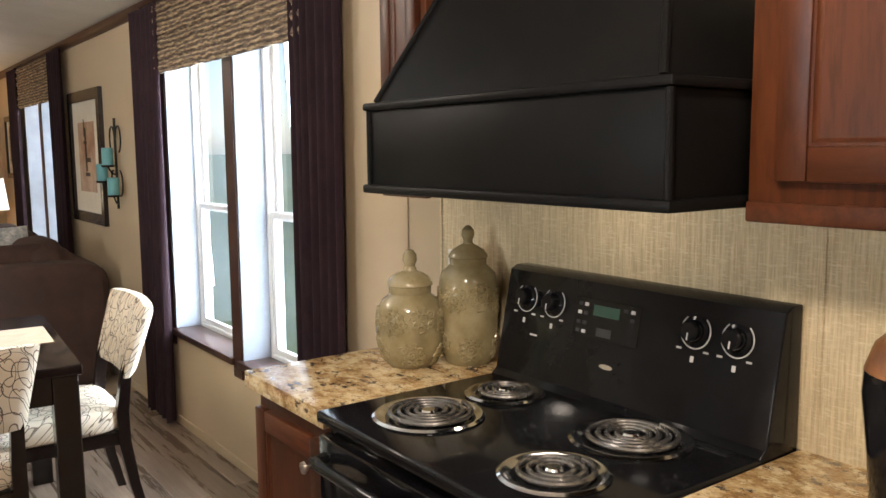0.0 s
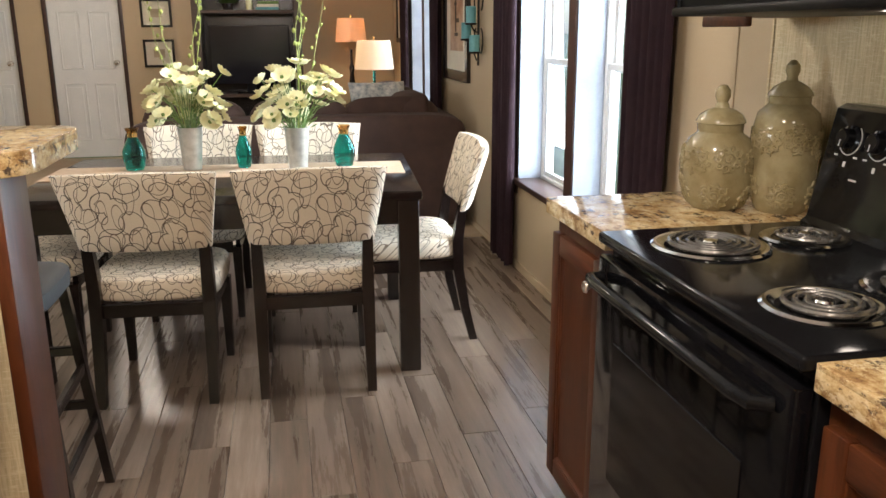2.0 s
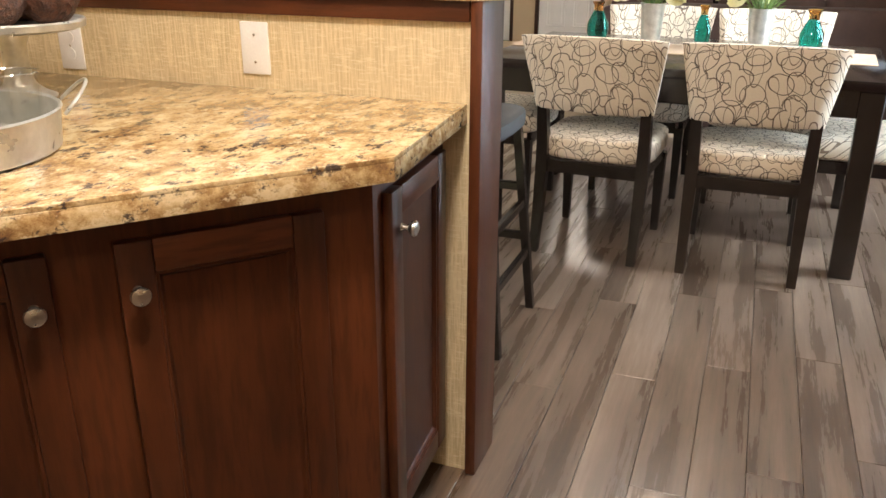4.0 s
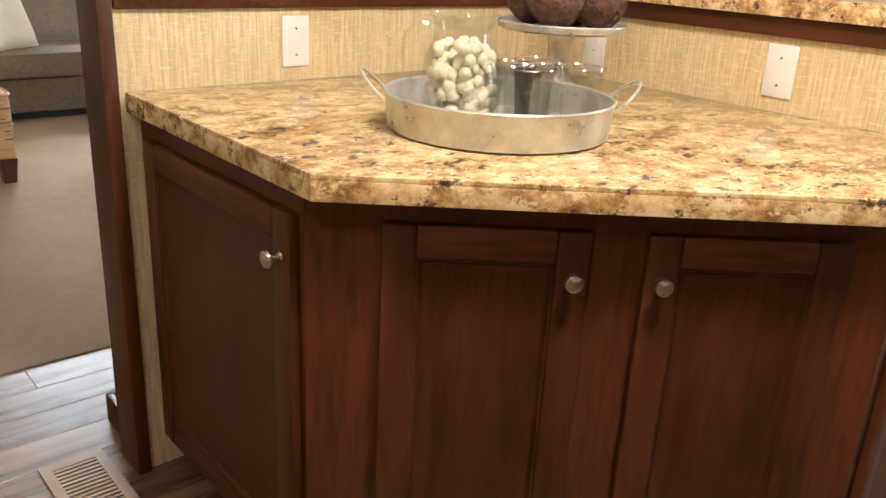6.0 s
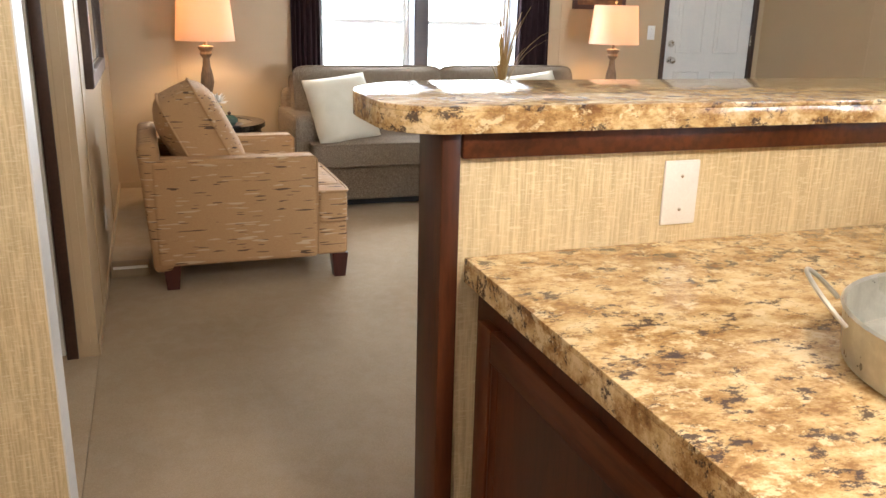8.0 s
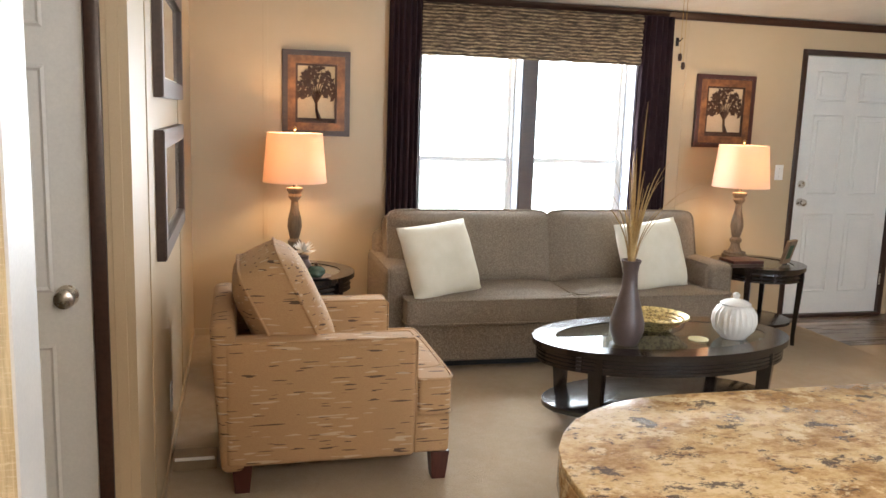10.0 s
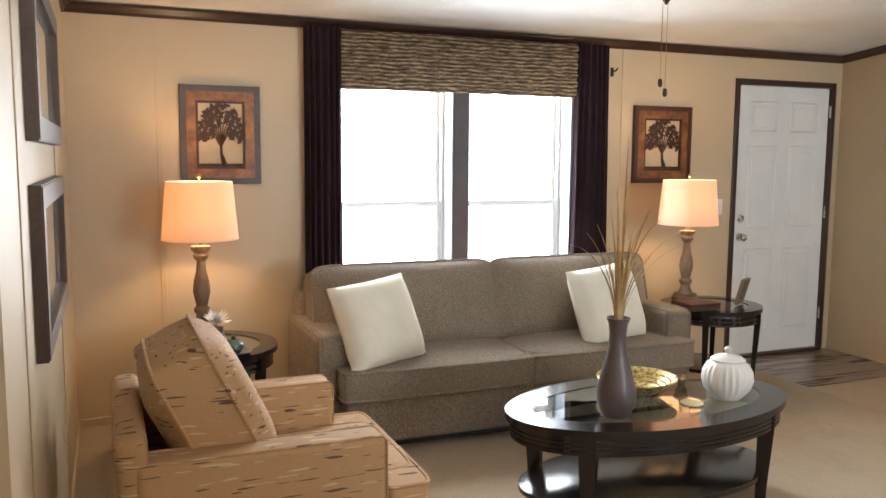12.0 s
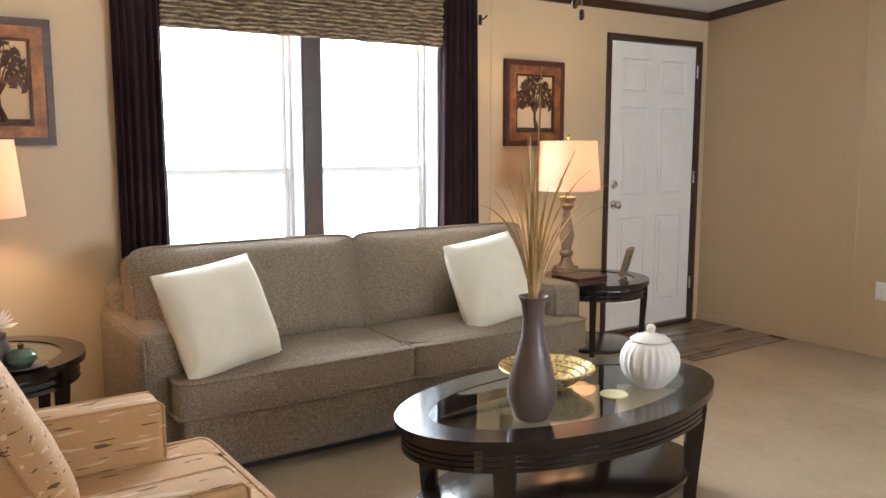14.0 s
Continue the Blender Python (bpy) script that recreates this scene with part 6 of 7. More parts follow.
part("neck", B(-0.05, 0.05, -0.015, 0.015, 0.014, 0.11), M["enamel"], t2)
rnd = random.Random(11)
bm = bmesh.new()
for _ in range(160):
    a = rnd.uniform(0, 6.28)
    d = Vector((math.cos(a), math.sin(a) * 0.6, rnd.uniform(0.1, 1.1))).normalized() * rnd.uniform(0.06, 0.15)
    w = d.cross(Vector((0, 0, 1))).normalized() * 0.01
    p = Vector((rnd.uniform(-.05, .05), 0, 0.06))
    bm.faces.new([bm.verts.new(q) for q in (p, p + d * 0.6 + w, p + d, p + d * 0.6 - w)])
pl = thing("potted_fern", Matrix.Translation((-0.18, 9.38, 1.598)), "small green fern in a dark pot on the shelf", "plant")
part("pot", L([(0, 0), (0.05, 0), (0.06, 0.07), (0.055, 0.07), (0.05, 0.06), (0, 0.06)], 20), M["espresso"], pl)
part("leaves", bm, M["green_leaf"], pl)
for k, (h, c) in enumerate(((0.03, "teal"), (0.028, "paper"), (0.03, "green_leaf"))):
    solo("book", B(-0.12 + 0.01 * k, 0.12, -0.08, 0.08, 0, h, 0.003, 1), M[c], Matrix.Translation((0.24, 9.36, 1.5985 + 0.0305 * k)), "book lying in a stack on the shelf", "book", "stacked books")
solo("candle_jar", L([(0, 0), (0.035, 0), (0.035, 0.16), (0.03, 0.165), (0, 0.16)], 20), M["petal"], Matrix.Translation((0.05, 9.36, 1.5985)), "pale pillar jar on the shelf", "jar")


def den_table(x, y, h, label):
    root = thing("end_table", Matrix.Translation((x, y, 0)), label, "table")
    part("tabletop", B(-0.26, 0.26, -0.26, 0.26, h - 0.03, h, 0.005), M["espresso_top"], root)
    for sx in (-1, 1):
        for sy in (-1, 1):
            part("leg", B(*sorted((sx * 0.2, sx * 0.24)), *sorted((sy * 0.2, sy * 0.24)), 0, h - 0.03), M["espresso"], root)
    return root


den_table(1.21, 7.84, 0.55, "dark square end table in the den")
den_table(1.12, 9.25, 0.56, "dark square end table in the den corner")
URN = [(0, 0), (0.07, 0), (0.075, 0.012), (0.05, 0.03), (0.06, 0.09), (0.085, 0.16), (0.08, 0.22), (0.045, 0.27), (0.03, 0.29), (0.02, 0.32), (0.012, 0.36), (0.012, 0.46), (0, 0.46)]
table_lamp(LAMP_DEN[0] - 0.21, LAMP_DEN[1], 0.55, M["white_shade"], M["teal_glass"], URN, 0.185, 0.155, 0.475, 0.735, "teal glass table lamp with a lit white shade")
POST = [(0, 0), (0.08, 0), (0.08, 0.02), (0.03, 0.05), (0.022, 0.12), (0.036, 0.24), (0.022, 0.36), (0.03, 0.42), (0.014, 0.47), (0.012, 0.62), (0, 0.62)]
table_lamp(LAMP_CORNER[0] - 0.21, LAMP_CORNER[1], 0.56, M["shade"], M["espresso"], POST, 0.17, 0.145, 0.70, 0.95, "dark table lamp with a lit amber linen shade")
ORIGIN = I4

# den wall: black metal slat art and a lamp near the corner
sl = thing("wall_art", pose(-2.75, 8.2, 1.35, 0, 0, -90), "black metal slatted wall art", "wall art")
for k in range(7):
    part("slat", B(-0.45, 0.45, 0.01, 0.03, -0.36 + 0.12 * k, -0.33 + 0.12 * k, 0.003, 1), M["iron"], sl)
for x in (-0.42, 0.42):
    part("upright", B(x - 0.012, x + 0.012, 0.0, 0.01, -0.38, 0.42), M["iron"], sl)


# ---- living room ----
def piping(bm, pts, r=0.005):
    return tube(bm, pts, r, 6, True)


def box_cushion(sx, sy, sz, m, mat, root, name, crown_by=0.03, sq=0.22):
    """A boxed cushion with a welt round both faces and a slight crown."""
    bm = bmesh.new()
    def outline(k):
        return [(sx / 2 * math.copysign(abs(math.cos(g)) ** sq, math.cos(g)), sy / 2 * math.copysign(abs(math.sin(g)) ** sq, math.sin(g))) for g in [6.28318 * i / 64 + 0.0001 for i in range(64)]]
    line = outline(0)
    levels = []
    for s in (-1, 1):
        for k in range(9):
            f = 1 - k / 9
            h = s * (sz / 2 + crown_by * (1 - f ** 5))
            levels.append((s, k, [bm.verts.new(m @ Vector((x * f, y * f, h + 0.004 * noise.noise(Vector((x * 5, y * 5, s)))))) for x, y in line]))
    low = [v for s, k, v in levels if s == -1]
    high = [v for s, k, v in levels if s == 1]
    for stack in (low, high):
        for a, b in zip(stack, stack[1:]):
            for i in range(64):
                bm.faces.new((a[i], a[(i + 1) % 64], b[(i + 1) % 64], b[i]))
        bm.faces.new(stack[-1])
    mid = [bm.verts.new(m @ Vector((x * 1.012, y * 1.012, 0))) for x, y in line]
    for a, b in ((low[0], mid), (mid, high[0])):
        for i in range(64):
            bm.faces.new((a[i], a[(i + 1) % 64], b[(i + 1) % 64], b[i]))
    ob = part(name, bm, mat, root)
    bm = bmesh.new()
    for s in (-1, 1):
        piping(bm, [m @ Vector((x * 1.004, y * 1.004, s * sz / 2)) for x, y in line], 0.0075)
    part("welt", bm, mat, ob, "corded welt")
    return ob


def armchair():
    root = thing("armchair", Matrix.Translation((-4.265, 0.18, 0)), "tan dash-woven upholstered armchair with a loose back cushion", "armchair")
    f = M["dashes"]
    W = 0.405
    part("base", B(-W + 0.02, W - 0.02, -0.38, 0.30, 0.13, 0.30, 0.02, 3), f, root)
    for s in (-1, 1):
        arm = part("arm", B(*sorted((s * (W - 0.135), s * W)), -0.43, 0.315, 0.125, 0.622, 0.022, 4), f, root)
        bm = bmesh.new()
        for x in (s * (W - 0.013), s * (W - 0.122)):
            tube(bm, [(x, -0.41, 0.621), (x, 0.303, 0.621), (x, 0.317, 0.607), (x, 0.318, 0.14)], 0.0045, 6)
        part("welt", bm, f, arm, "corded welt")
    part("back", B(-W + 0.01, W - 0.01, -0.44, -0.345, 0.125, 0.73, 0.03, 4, pose(0, 0.0, 0.0, 4)), f, root)
    box_cushion(2 * W - 0.29, 0.70, 0.15, Matrix.Translation((0, 0.11, 0.375)), f, root, "seat_cushion", 0.022)
    box_cushion(2 * W - 0.03, 0.155, 0.145, Matrix.Translation((0, 0.395, 0.373)), f, root, "seat_front", 0.010)
    part("front_rail", B(-W + 0.012, W - 0.012, 0.30, 0.462, 0.13, 0.295, 0.018, 3), f, root)
    box_cushion(0.58, 0.50, 0.17, Matrix.Translation((0, -0.195, 0.675)) @ pose(0, 0, 0, 116), f, root, "back_cushion", 0.075, 0.34)
    for x in (-W + 0.06, W - 0.06):
        for y in (-0.37, 0.425):
            bm = bmesh.new()
            lo, hi = 0.028, 0.040
            q0 = [bm.verts.new((x + a * lo, y + b * lo, 0.006)) for a, b in ((-1, -1), (1, -1), (1, 1), (-1, 1))]
            q1 = [bm.verts.new((x + a * hi, y + b * hi, 0.13)) for a, b in ((-1, -1), (1, -1), (1, 1), (-1, 1))]
            for k in range(4):
                bm.faces.new((q0[k], q0[(k + 1) % 4], q1[(k + 1) % 4], q1[k]))
            bm.faces.new(q0)
            bm.faces.new(q1)
            part("leg", bm, M["mahogany"], root, "tapered red mahogany leg")
    return root


armchair()


def sofa():
    """Faces +x; local y along its length."""
    root = thing("sofa", Matrix.Translation((-5.75, 1.80, 0)), "grey-brown tweed two-seat sofa below the window", "sofa")
    f = M["sofa"]
    H = 1.155
    part("base", B(-0.44, 0.455, -H + 0.12, H - 0.12, 0.06, 0.29, 0.02, 3), f, root)
    part("plinth", B(-0.42, 0.36, -H + 0.16, H - 0.16, 0.006, 0.06), M["rubber"], root, "dark recessed plinth")
    for s in (-1, 1):
        bm = B(-0.43, 0.33, *sorted((s * (H - 0.19), s * H)), 0.06, 0.605, 0.05, 5)
        arm = part("arm", bm, f, root)
        bm = bmesh.new()
        for y in (s * (H - 0.016), s * (H - 0.174)):
            tube(bm, [(-0.40, y, 0.592), (0.300, y, 0.592), (0.322, y, 0.57), (0.328, y, 0.08)], 0.0045, 6)
        part("welt", bm, f, arm, "corded welt")
    part("back", B(-0.46, -0.24, -H + 0.03, H - 0.03, 0.06, 0.73, 0.05, 4), f, root)
    for s in (-1, 1):
        c = s * (H - 0.19) / 2
        box_cushion(0.70, H - 0.20, 0.145, Matrix.Translation((0.10, c, 0.37)), f, root, "seat_cushion", 0.026)
        box_cushion(0.17, H - 0.10, 0.140, Matrix.Translation((0.405, s * (H - 0.10) / 2, 0.368)), f, root, "seat_front", 0.012)
        box_cushion(0.50, H - 0.07, 0.20, Matrix.Translation((-0.145, s * (H - 0.07) / 2 * 0.99, 0.630)) @ pose(0, 0, 0, 0, 74, 0), f, root, "back_cushion", 0.085, 0.16)
    return root


sofa()
bm = bmesh.new()
throw_pillow(bm, 0.47, 0.47, 0.21, pose(-5.47, 0.98, 0.64, -24, -5, 108))
solo("throw_pillow", bm, M["pillow"], I4, "cream square throw pillow leaning on the sofa", "pillow", "sofa pillows")
bm = bmesh.new()
throw_pillow(bm, 0.47, 0.47, 0.21, pose(-5.51, 2.40, 0.645, -20, -5, 100))
solo("throw_pillow", bm, M["pillow"], I4, "cream square throw pillow leaning on the sofa", "pillow", "sofa pillows")


def curved_leg(bm, x, y, dx, dy, h, r0=0.032, r1=0.022):
    pts = [(x + dx * f, y + dy * f, h * (1 - g)) for f, g in ((0.5, 0), (0.55, 0.12), (0.4, 0.35), (0.15, 0.6), (0.0, 0.85), (0.1, 1.0))]
    return tube(bm, pts, [r0, r0, (r0 * 2 + r1) / 3, (r0 + r1 * 2) / 3, r1, r1], 4)


def round_table(x, y, r, h, label):
    root = thing("end_table", Matrix.Translation((x, y, 0)), label, "table", "round end tables")
    part("tabletop", ring_slab(bmesh.new(), ellipse(0, 0, r, r), ellipse(0, 0, r - 0.085, r - 0.085), h - 0.028, h), M["espresso_top"], root)
    g = part("glass_inset", slab(bmesh.new(), ellipse(0, 0, r - 0.083, r - 0.083), h - 0.012, h - 0.003), M["table_glass"], root, "round glass inset")
    part("inset_panel", slab(bmesh.new(), ellipse(0, 0, r - 0.08, r - 0.08), h - 0.028, h - 0.02), M["grey_wood"], root)
    part("apron", L([(r - 0.03, h - 0.10), (r - 0.022, h - 0.098), (r - 0.03, h - 0.085), (r - 0.022, h - 0.072), (r - 0.03, h - 0.058), (r - 0.022, h - 0.044), (r - 0.024, h - 0.028), (r - 0.05, h - 0.028), (r - 0.05, h - 0.10)], 48), M["espresso"], root, "reeded dark apron")
    part("shelf", slab(bmesh.new(), ellipse(0, 0, r - 0.07, r - 0.07, 36), 0.15, 0.17, 0.003), M["espresso_top"], root)
    for k in range(4):
        a = radians(45 + 90 * k)
        bm = bmesh.new()
        curved_leg(bm, (r - 0.045) * math.cos(a), (r - 0.045) * math.sin(a), 0.03 * math.cos(a), 0.03 * math.sin(a), h - 0.03, 0.028, 0.018)
        part("leg", bm, M["espresso"], root)
    return root


round_table(-5.64, 0.14, 0.345, 0.56, "round espresso end table with a glass inset beside the armchair")
round_table(-5.71, 3.33, 0.32, 0.56, "round espresso end table with a glass inset beside the sofa")
TURNED = [(0, 0), (0.085, 0.0), (0.088, 0.03), (0.075, 0.035), (0.075, 0.05), (0.05, 0.055), (0.034, 0.085), (0.030, 0.11), (0.042, 0.125), (0.042, 0.14), (0.028, 0.155), (0.036, 0.19), (0.045, 0.23), (0.040, 0.28), (0.026, 0.34), (0.022, 0.39), (0.034, 0.405), (0.042, 0.42), (0.036, 0.435), (0.05, 0.455), (0.05, 0.47), (0.012, 0.475), (0.010, 0.70), (0, 0.70)]
table_lamp(-5.89, 0.145, 0.56, M["shade"], M["turned_wood"], TURNED, 0.195, 0.168, 0.505, 0.805, "turned weathered wood table lamp with a lit linen drum shade")
table_lamp(-5.86, 3.242, 0.56, M["shade"], M["turned_wood"], TURNED, 0.195, 0.168, 0.510, 0.802, "turned weathered wood table lamp with a lit linen drum shade")

# on the end tables
fl = thing("flower_pot", Matrix.Translation((-5.46, 0.165, 0.56)), "small dark pot with a white spiky flower", "flower pot")
part("pot", L([(0, 0), (0.04, 0), (0.05, 0.03), (0.046, 0.07), (0.03, 0.10), (0.035, 0.12), (0.028, 0.12), (0, 0.11)], 24), M["vase_taupe"], fl)
bm = bmesh.new()
rnd = random.Random(9)
for _ in range(70):
    d = Vector((rnd.gauss(0, 1), rnd.gauss(0, 1), rnd.uniform(-0.1, 1.4))).normalized() * rnd.uniform(0.05, 0.085)
    w = d.cross(Vector((0.3, 0.2, 1))).normalized() * 0.009
    p = Vector((0, 0, 0.14))
    bm.faces.new([bm.verts.new(q) for q in (p, p + d * 0.6 + w, p + d, p + d * 0.6 - w)])
part("blossom", bm, M["white_ceramic"], fl, "white spiky blossom")
ds = thing("covered_dish", Matrix.Translation((-5.40, 0.235, 0.56)), "green glazed dish with a bird-topped lid on a saucer", "dish")
part("saucer", L([(0, 0), (0.05, 0), (0.085, 0.012), (0.083, 0.015), (0.05, 0.005), (0, 0.005)], 32), M["vase_taupe"], ds)
M["green_glaze"] = plain("green_glaze", (0.055, 0.10, 0.07), (0.09, 0.15, 0.11), 0.25, 20, 100, 0.05)
part("bowl", L([(0, 0.006), (0.03, 0.006), (0.052, 0.03), (0.05, 0.05), (0.03, 0.068), (0, 0.072)], 28), M["green_glaze"], ds)
part("knob", L([(0, 0.07), (0.008, 0.072), (0.012, 0.084), (0, 0.096)], 14), M["rusty"], ds)
pf = thing("photo_frame", pose(-5.62, 3.49, 0.56, 0, 0, -60), "small wooden photo frame leaning on the table", "photo frame")
part("frame", ring_slab(bmesh.new(), [(-0.065, 0), (0.065, 0), (0.065, 0.17), (-0.065, 0.17)], [(-0.035, 0.035), (0.035, 0.035), (0.035, 0.135), (-0.035, 0.135)], 0, 0.02), M["turned_wood"], pf).data.transform(pose(0, 0, 0.004, 75))
part("photo", B(-0.035, 0.035, 0.035, 0.135, 0.0, 0.008), M["green_glaze"], pf, "teal picture").data.transform(pose(0, 0, 0.004, 75))
bk = thing("book_stack", Matrix.Translation((-5.60, 3.12, 0.56)), "two dark books stacked beside the lamp", "books")
for k in range(2):
    part("book", B(-0.09, 0.09, -0.12 + 0.01 * k, 0.12, 0.022 * k, 0.022 * k + 0.021, 0.003, 1), M["mahogany"] if k else M["frame_dark"], bk)

# oval coffee table
CX, CY, CA, CB, CHH = -4.335, 1.845, 0.38, 0.672, 0.465
ct = thing("coffee_table", Matrix.Translation((CX, CY, 0)), "oval espresso coffee table with a glass inset and lower shelf", "coffee table")
part("tabletop", ring_slab(bmesh.new(), ellipse(0, 0, CA, CB, 72), ellipse(0, 0, CA - 0.115, CB - 0.115, 72), CHH - 0.03, CHH), M["espresso_top"], ct)
part("glass_inset", slab(bmesh.new(), ellipse(0, 0, CA - 0.113, CB - 0.113, 72), CHH - 0.011, CHH - 0.002), M["table_glass"], ct, "oval bevelled glass inset")
for z in (0.36, 0.378, 0.396, 0.414):
    part("apron_reed", ring_slab(bmesh.new(), ellipse(0, 0, CA - 0.022, CB - 0.022, 72), ellipse(0, 0, CA - 0.05, CB - 0.05, 72), z, z + 0.013), M["espresso"], ct)
bm = bmesh.new()
ring_slab(bm, ellipse(0, 0, CA - 0.028, CB - 0.028, 72), ellipse(0, 0, CA - 0.048, CB - 0.048, 72), 0.355, CHH - 0.03)
part("apron", bm, M["espresso"], ct, "reeded dark apron")
part("shelf", slab(bmesh.new(), ellipse(0, 0, CA - 0.06, CB - 0.06, 64), 0.125, 0.15, 0.004), M["espresso_top"], ct, "lower oval shelf")
for sx in (-1, 1):
    for sy in (-1, 1):
        bm = bmesh.new()
        curved_leg(bm, sx * (CA - 0.065) * 0.68, sy * (CB - 0.065) * 0.72, sx * 0.012, sy * 0.012, CHH - 0.03, 0.050, 0.032)
        part("leg", bm, M["espresso"], ct)
TOPZ = CHH - 0.001
vs = thing("reed_vase", Matrix.Translation((-4.20, 1.578, TOPZ)), "tall taupe bottle vase holding dried reeds", "vase")
part("vase", L([(0, 0), (0.052, 0), (0.058, 0.006), (0.080, 0.065), (0.080, 0.11), (0.059, 0.19), (0.038, 0.27), (0.034, 0.34), (0.039, 0.38), (0.049, 0.402), (0.046, 0.403), (0.032, 0.375), (0.028, 0.32), (0, 0.31)], 36), M["vase_taupe"], vs)
rnd = random.Random(21)
for k in range(34):
    a, lean, h = rnd.uniform(0, 6.28), rnd.uniform(0.01, 0.13), rnd.uniform(0.30, 0.60)
    if k < 4:
        lean, h = rnd.uniform(0.22, 0.34), rnd.uniform(0.44, 0.58)
    if k == 5:
        lean, h = 0.03, 0.80
    bm = bmesh.new()
    pts, ws = [], []
    for i in range(9):
        f = i / 8
        pts.append(Vector((0.012 * math.cos(a) + lean * f * f * math.cos(a), 0.012 * math.sin(a) + lean * f * f * math.sin(a), 0.34 + h * f - 0.35 * lean * f ** 4)))
        ws.append(0.0062 * (1 - f) ** 0.6 + 0.0007)
    side = Vector((-math.sin(a), math.cos(a), 0))
    strip = [[bm.verts.new(p + side * w * s + Vector((math.cos(a), math.sin(a), 0)) * (0.002 * (1 - abs(s)))) for s in (-1, 0, 1)] for p, w in zip(pts, ws)]
    for r0, r1 in zip(strip, strip[1:]):
        for s in (0, 1):
            bm.faces.new((r0[s], r0[s + 1], r1[s + 1], r1[s]))
    ob = part("reed", bm, M["reed"], vs)
bw = thing("mosaic_bowl", Matrix.Translation((-4.44, 1.85, TOPZ)), "shallow gold mosaic bowl on the coffee table", "bowl")
bm = L([(0, 0), (0.07, 0), (0.075, 0.004), (0.12, 0.03), (0.165, 0.065), (0.178, 0.072), (0.174, 0.077), (0.16, 0.07), (0.115, 0.036), (0.07, 0.012), (0, 0.010)], 48)
part("bowl", bm, M["gold_bowl"], bw)
bm = bmesh.new()
for ring, (r, z) in enumerate(((0.148, 0.062), (0.128, 0.046), (0.108, 0.032))):
    for k in range(40):
        a = 6.28318 * (k + 0.5 * (ring % 2)) / 40
        bmesh.ops.create_icosphere(bm, subdivisions=1, radius=0.0075, matrix=Matrix.Translation((r * math.cos(a), r * math.sin(a), z)) @ Matrix.Diagonal((1, 1, 0.5, 1)))
tagged(part("tesserae", bm, M["brass"], bw, "raised gold mosaic pieces"), kind="stuff")
jr = thing("ribbed_jar", Matrix.Translation((-4.24, 2.178, TOPZ)) @ Matrix.Scale(1.1, 4), "white ribbed ceramic jar with a domed lid", "jar")
bm = bmesh.new()
prof = [(0.001, 0), (0.055, 0), (0.060, 0.006), (0.088, 0.04), (0.098, 0.075), (0.094, 0.11), (0.078, 0.138), (0.062, 0.15), (0.055, 0.15), (0.001, 0.146)]
seg = 96
rings = []
for r, z in prof:
    rings.append([bm.verts.new(((r + (0.0022 if 0.062 < r else 0) * math.cos(k * 6.28318 / 4)) * math.cos(6.28318 * k / seg), (r + (0.0022 if 0.062 < r else 0) * math.cos(k * 6.28318 / 4)) * math.sin(6.28318 * k / seg), z)) for k in range(seg)])
for a, b in zip(rings, rings[1:]):
    for k in range(seg):
        bm.faces.new((a[k], a[(k + 1) % seg], b[(k + 1) % seg], b[k]))
part("body", bm, M["white_ceramic"], jr)
part("lid", L([(0.066, 0.150), (0.068, 0.156), (0.05, 0.168), (0.022, 0.176), (0.012, 0.180), (0.016, 0.190), (0.016, 0.198), (0.008, 0.206), (0, 0.208)], 36), M["white_ceramic"], jr, "domed lid with a round knob")
solo("coaster", L([(0, 0), (0.048, 0), (0.05, 0.003), (0.048, 0.006), (0, 0.006)], 28), M["petal"], Matrix.Translation((-4.22, 1.975, TOPZ)), "pale round coaster on the coffee table", "coaster")

# ceiling fan with a bowl light
FX, FY = -4.22, 1.77
fz = roof_at(FX)
FDX, FDY = 0.05, 7.65  # the twin fan over the den
fan = thing("ceiling_fan", Matrix.Translation((FX, FY, fz)), "brown ceiling fan with an alabaster bowl light", "ceiling fan", "ceiling fans")
part("canopy", L([(0, 0.03), (0.075, 0.0), (0.07, -0.04), (0.02, -0.055), (0.014, -0.055), (0.014, -0.13), (0, -0.13)], 28), M["trim"], fan)
part("motor", L([(0, -0.13), (0.05, -0.13), (0.11, -0.145), (0.12, -0.18), (0.11, -0.215), (0.07, -0.235), (0, -0.235)], 36), M["trim"], fan)
part("bowl", L([(0.165, -0.262), (0.175, -0.258), (0.165, -0.30), (0.125, -0.345), (0.06, -0.372), (0, -0.378)], 40), M["alabaster"], fan, "alabaster glass bowl")
part("bowl_rim", L([(0.07, -0.235), (0.178, -0.25), (0.18, -0.262), (0.165, -0.262), (0.07, -0.25)], 40), M["trim"], fan)
part("finial", L([(0, -0.376), (0.022, -0.378), (0.014, -0.392), (0.006, -0.405), (0, -0.408)], 16), M["rusty"], fan)
for k in range(5):
    a = 72 * k + 20
    bl = part("blade", B(0.20, 0.66, -0.065, 0.065, -0.004, 0.004, 0.003, 1), M["frame_dark"], fan, "flat brown blade")
    bl.matrix_local = pose(0, 0, -0.185, 0, 0, a) @ pose(0, 0, 0, 11, 0, 0)
    part("blade_iron", B(0.09, 0.23, -0.018, 0.018, -0.008, -0.003, 0.002, 1), M["rusty"], bl)
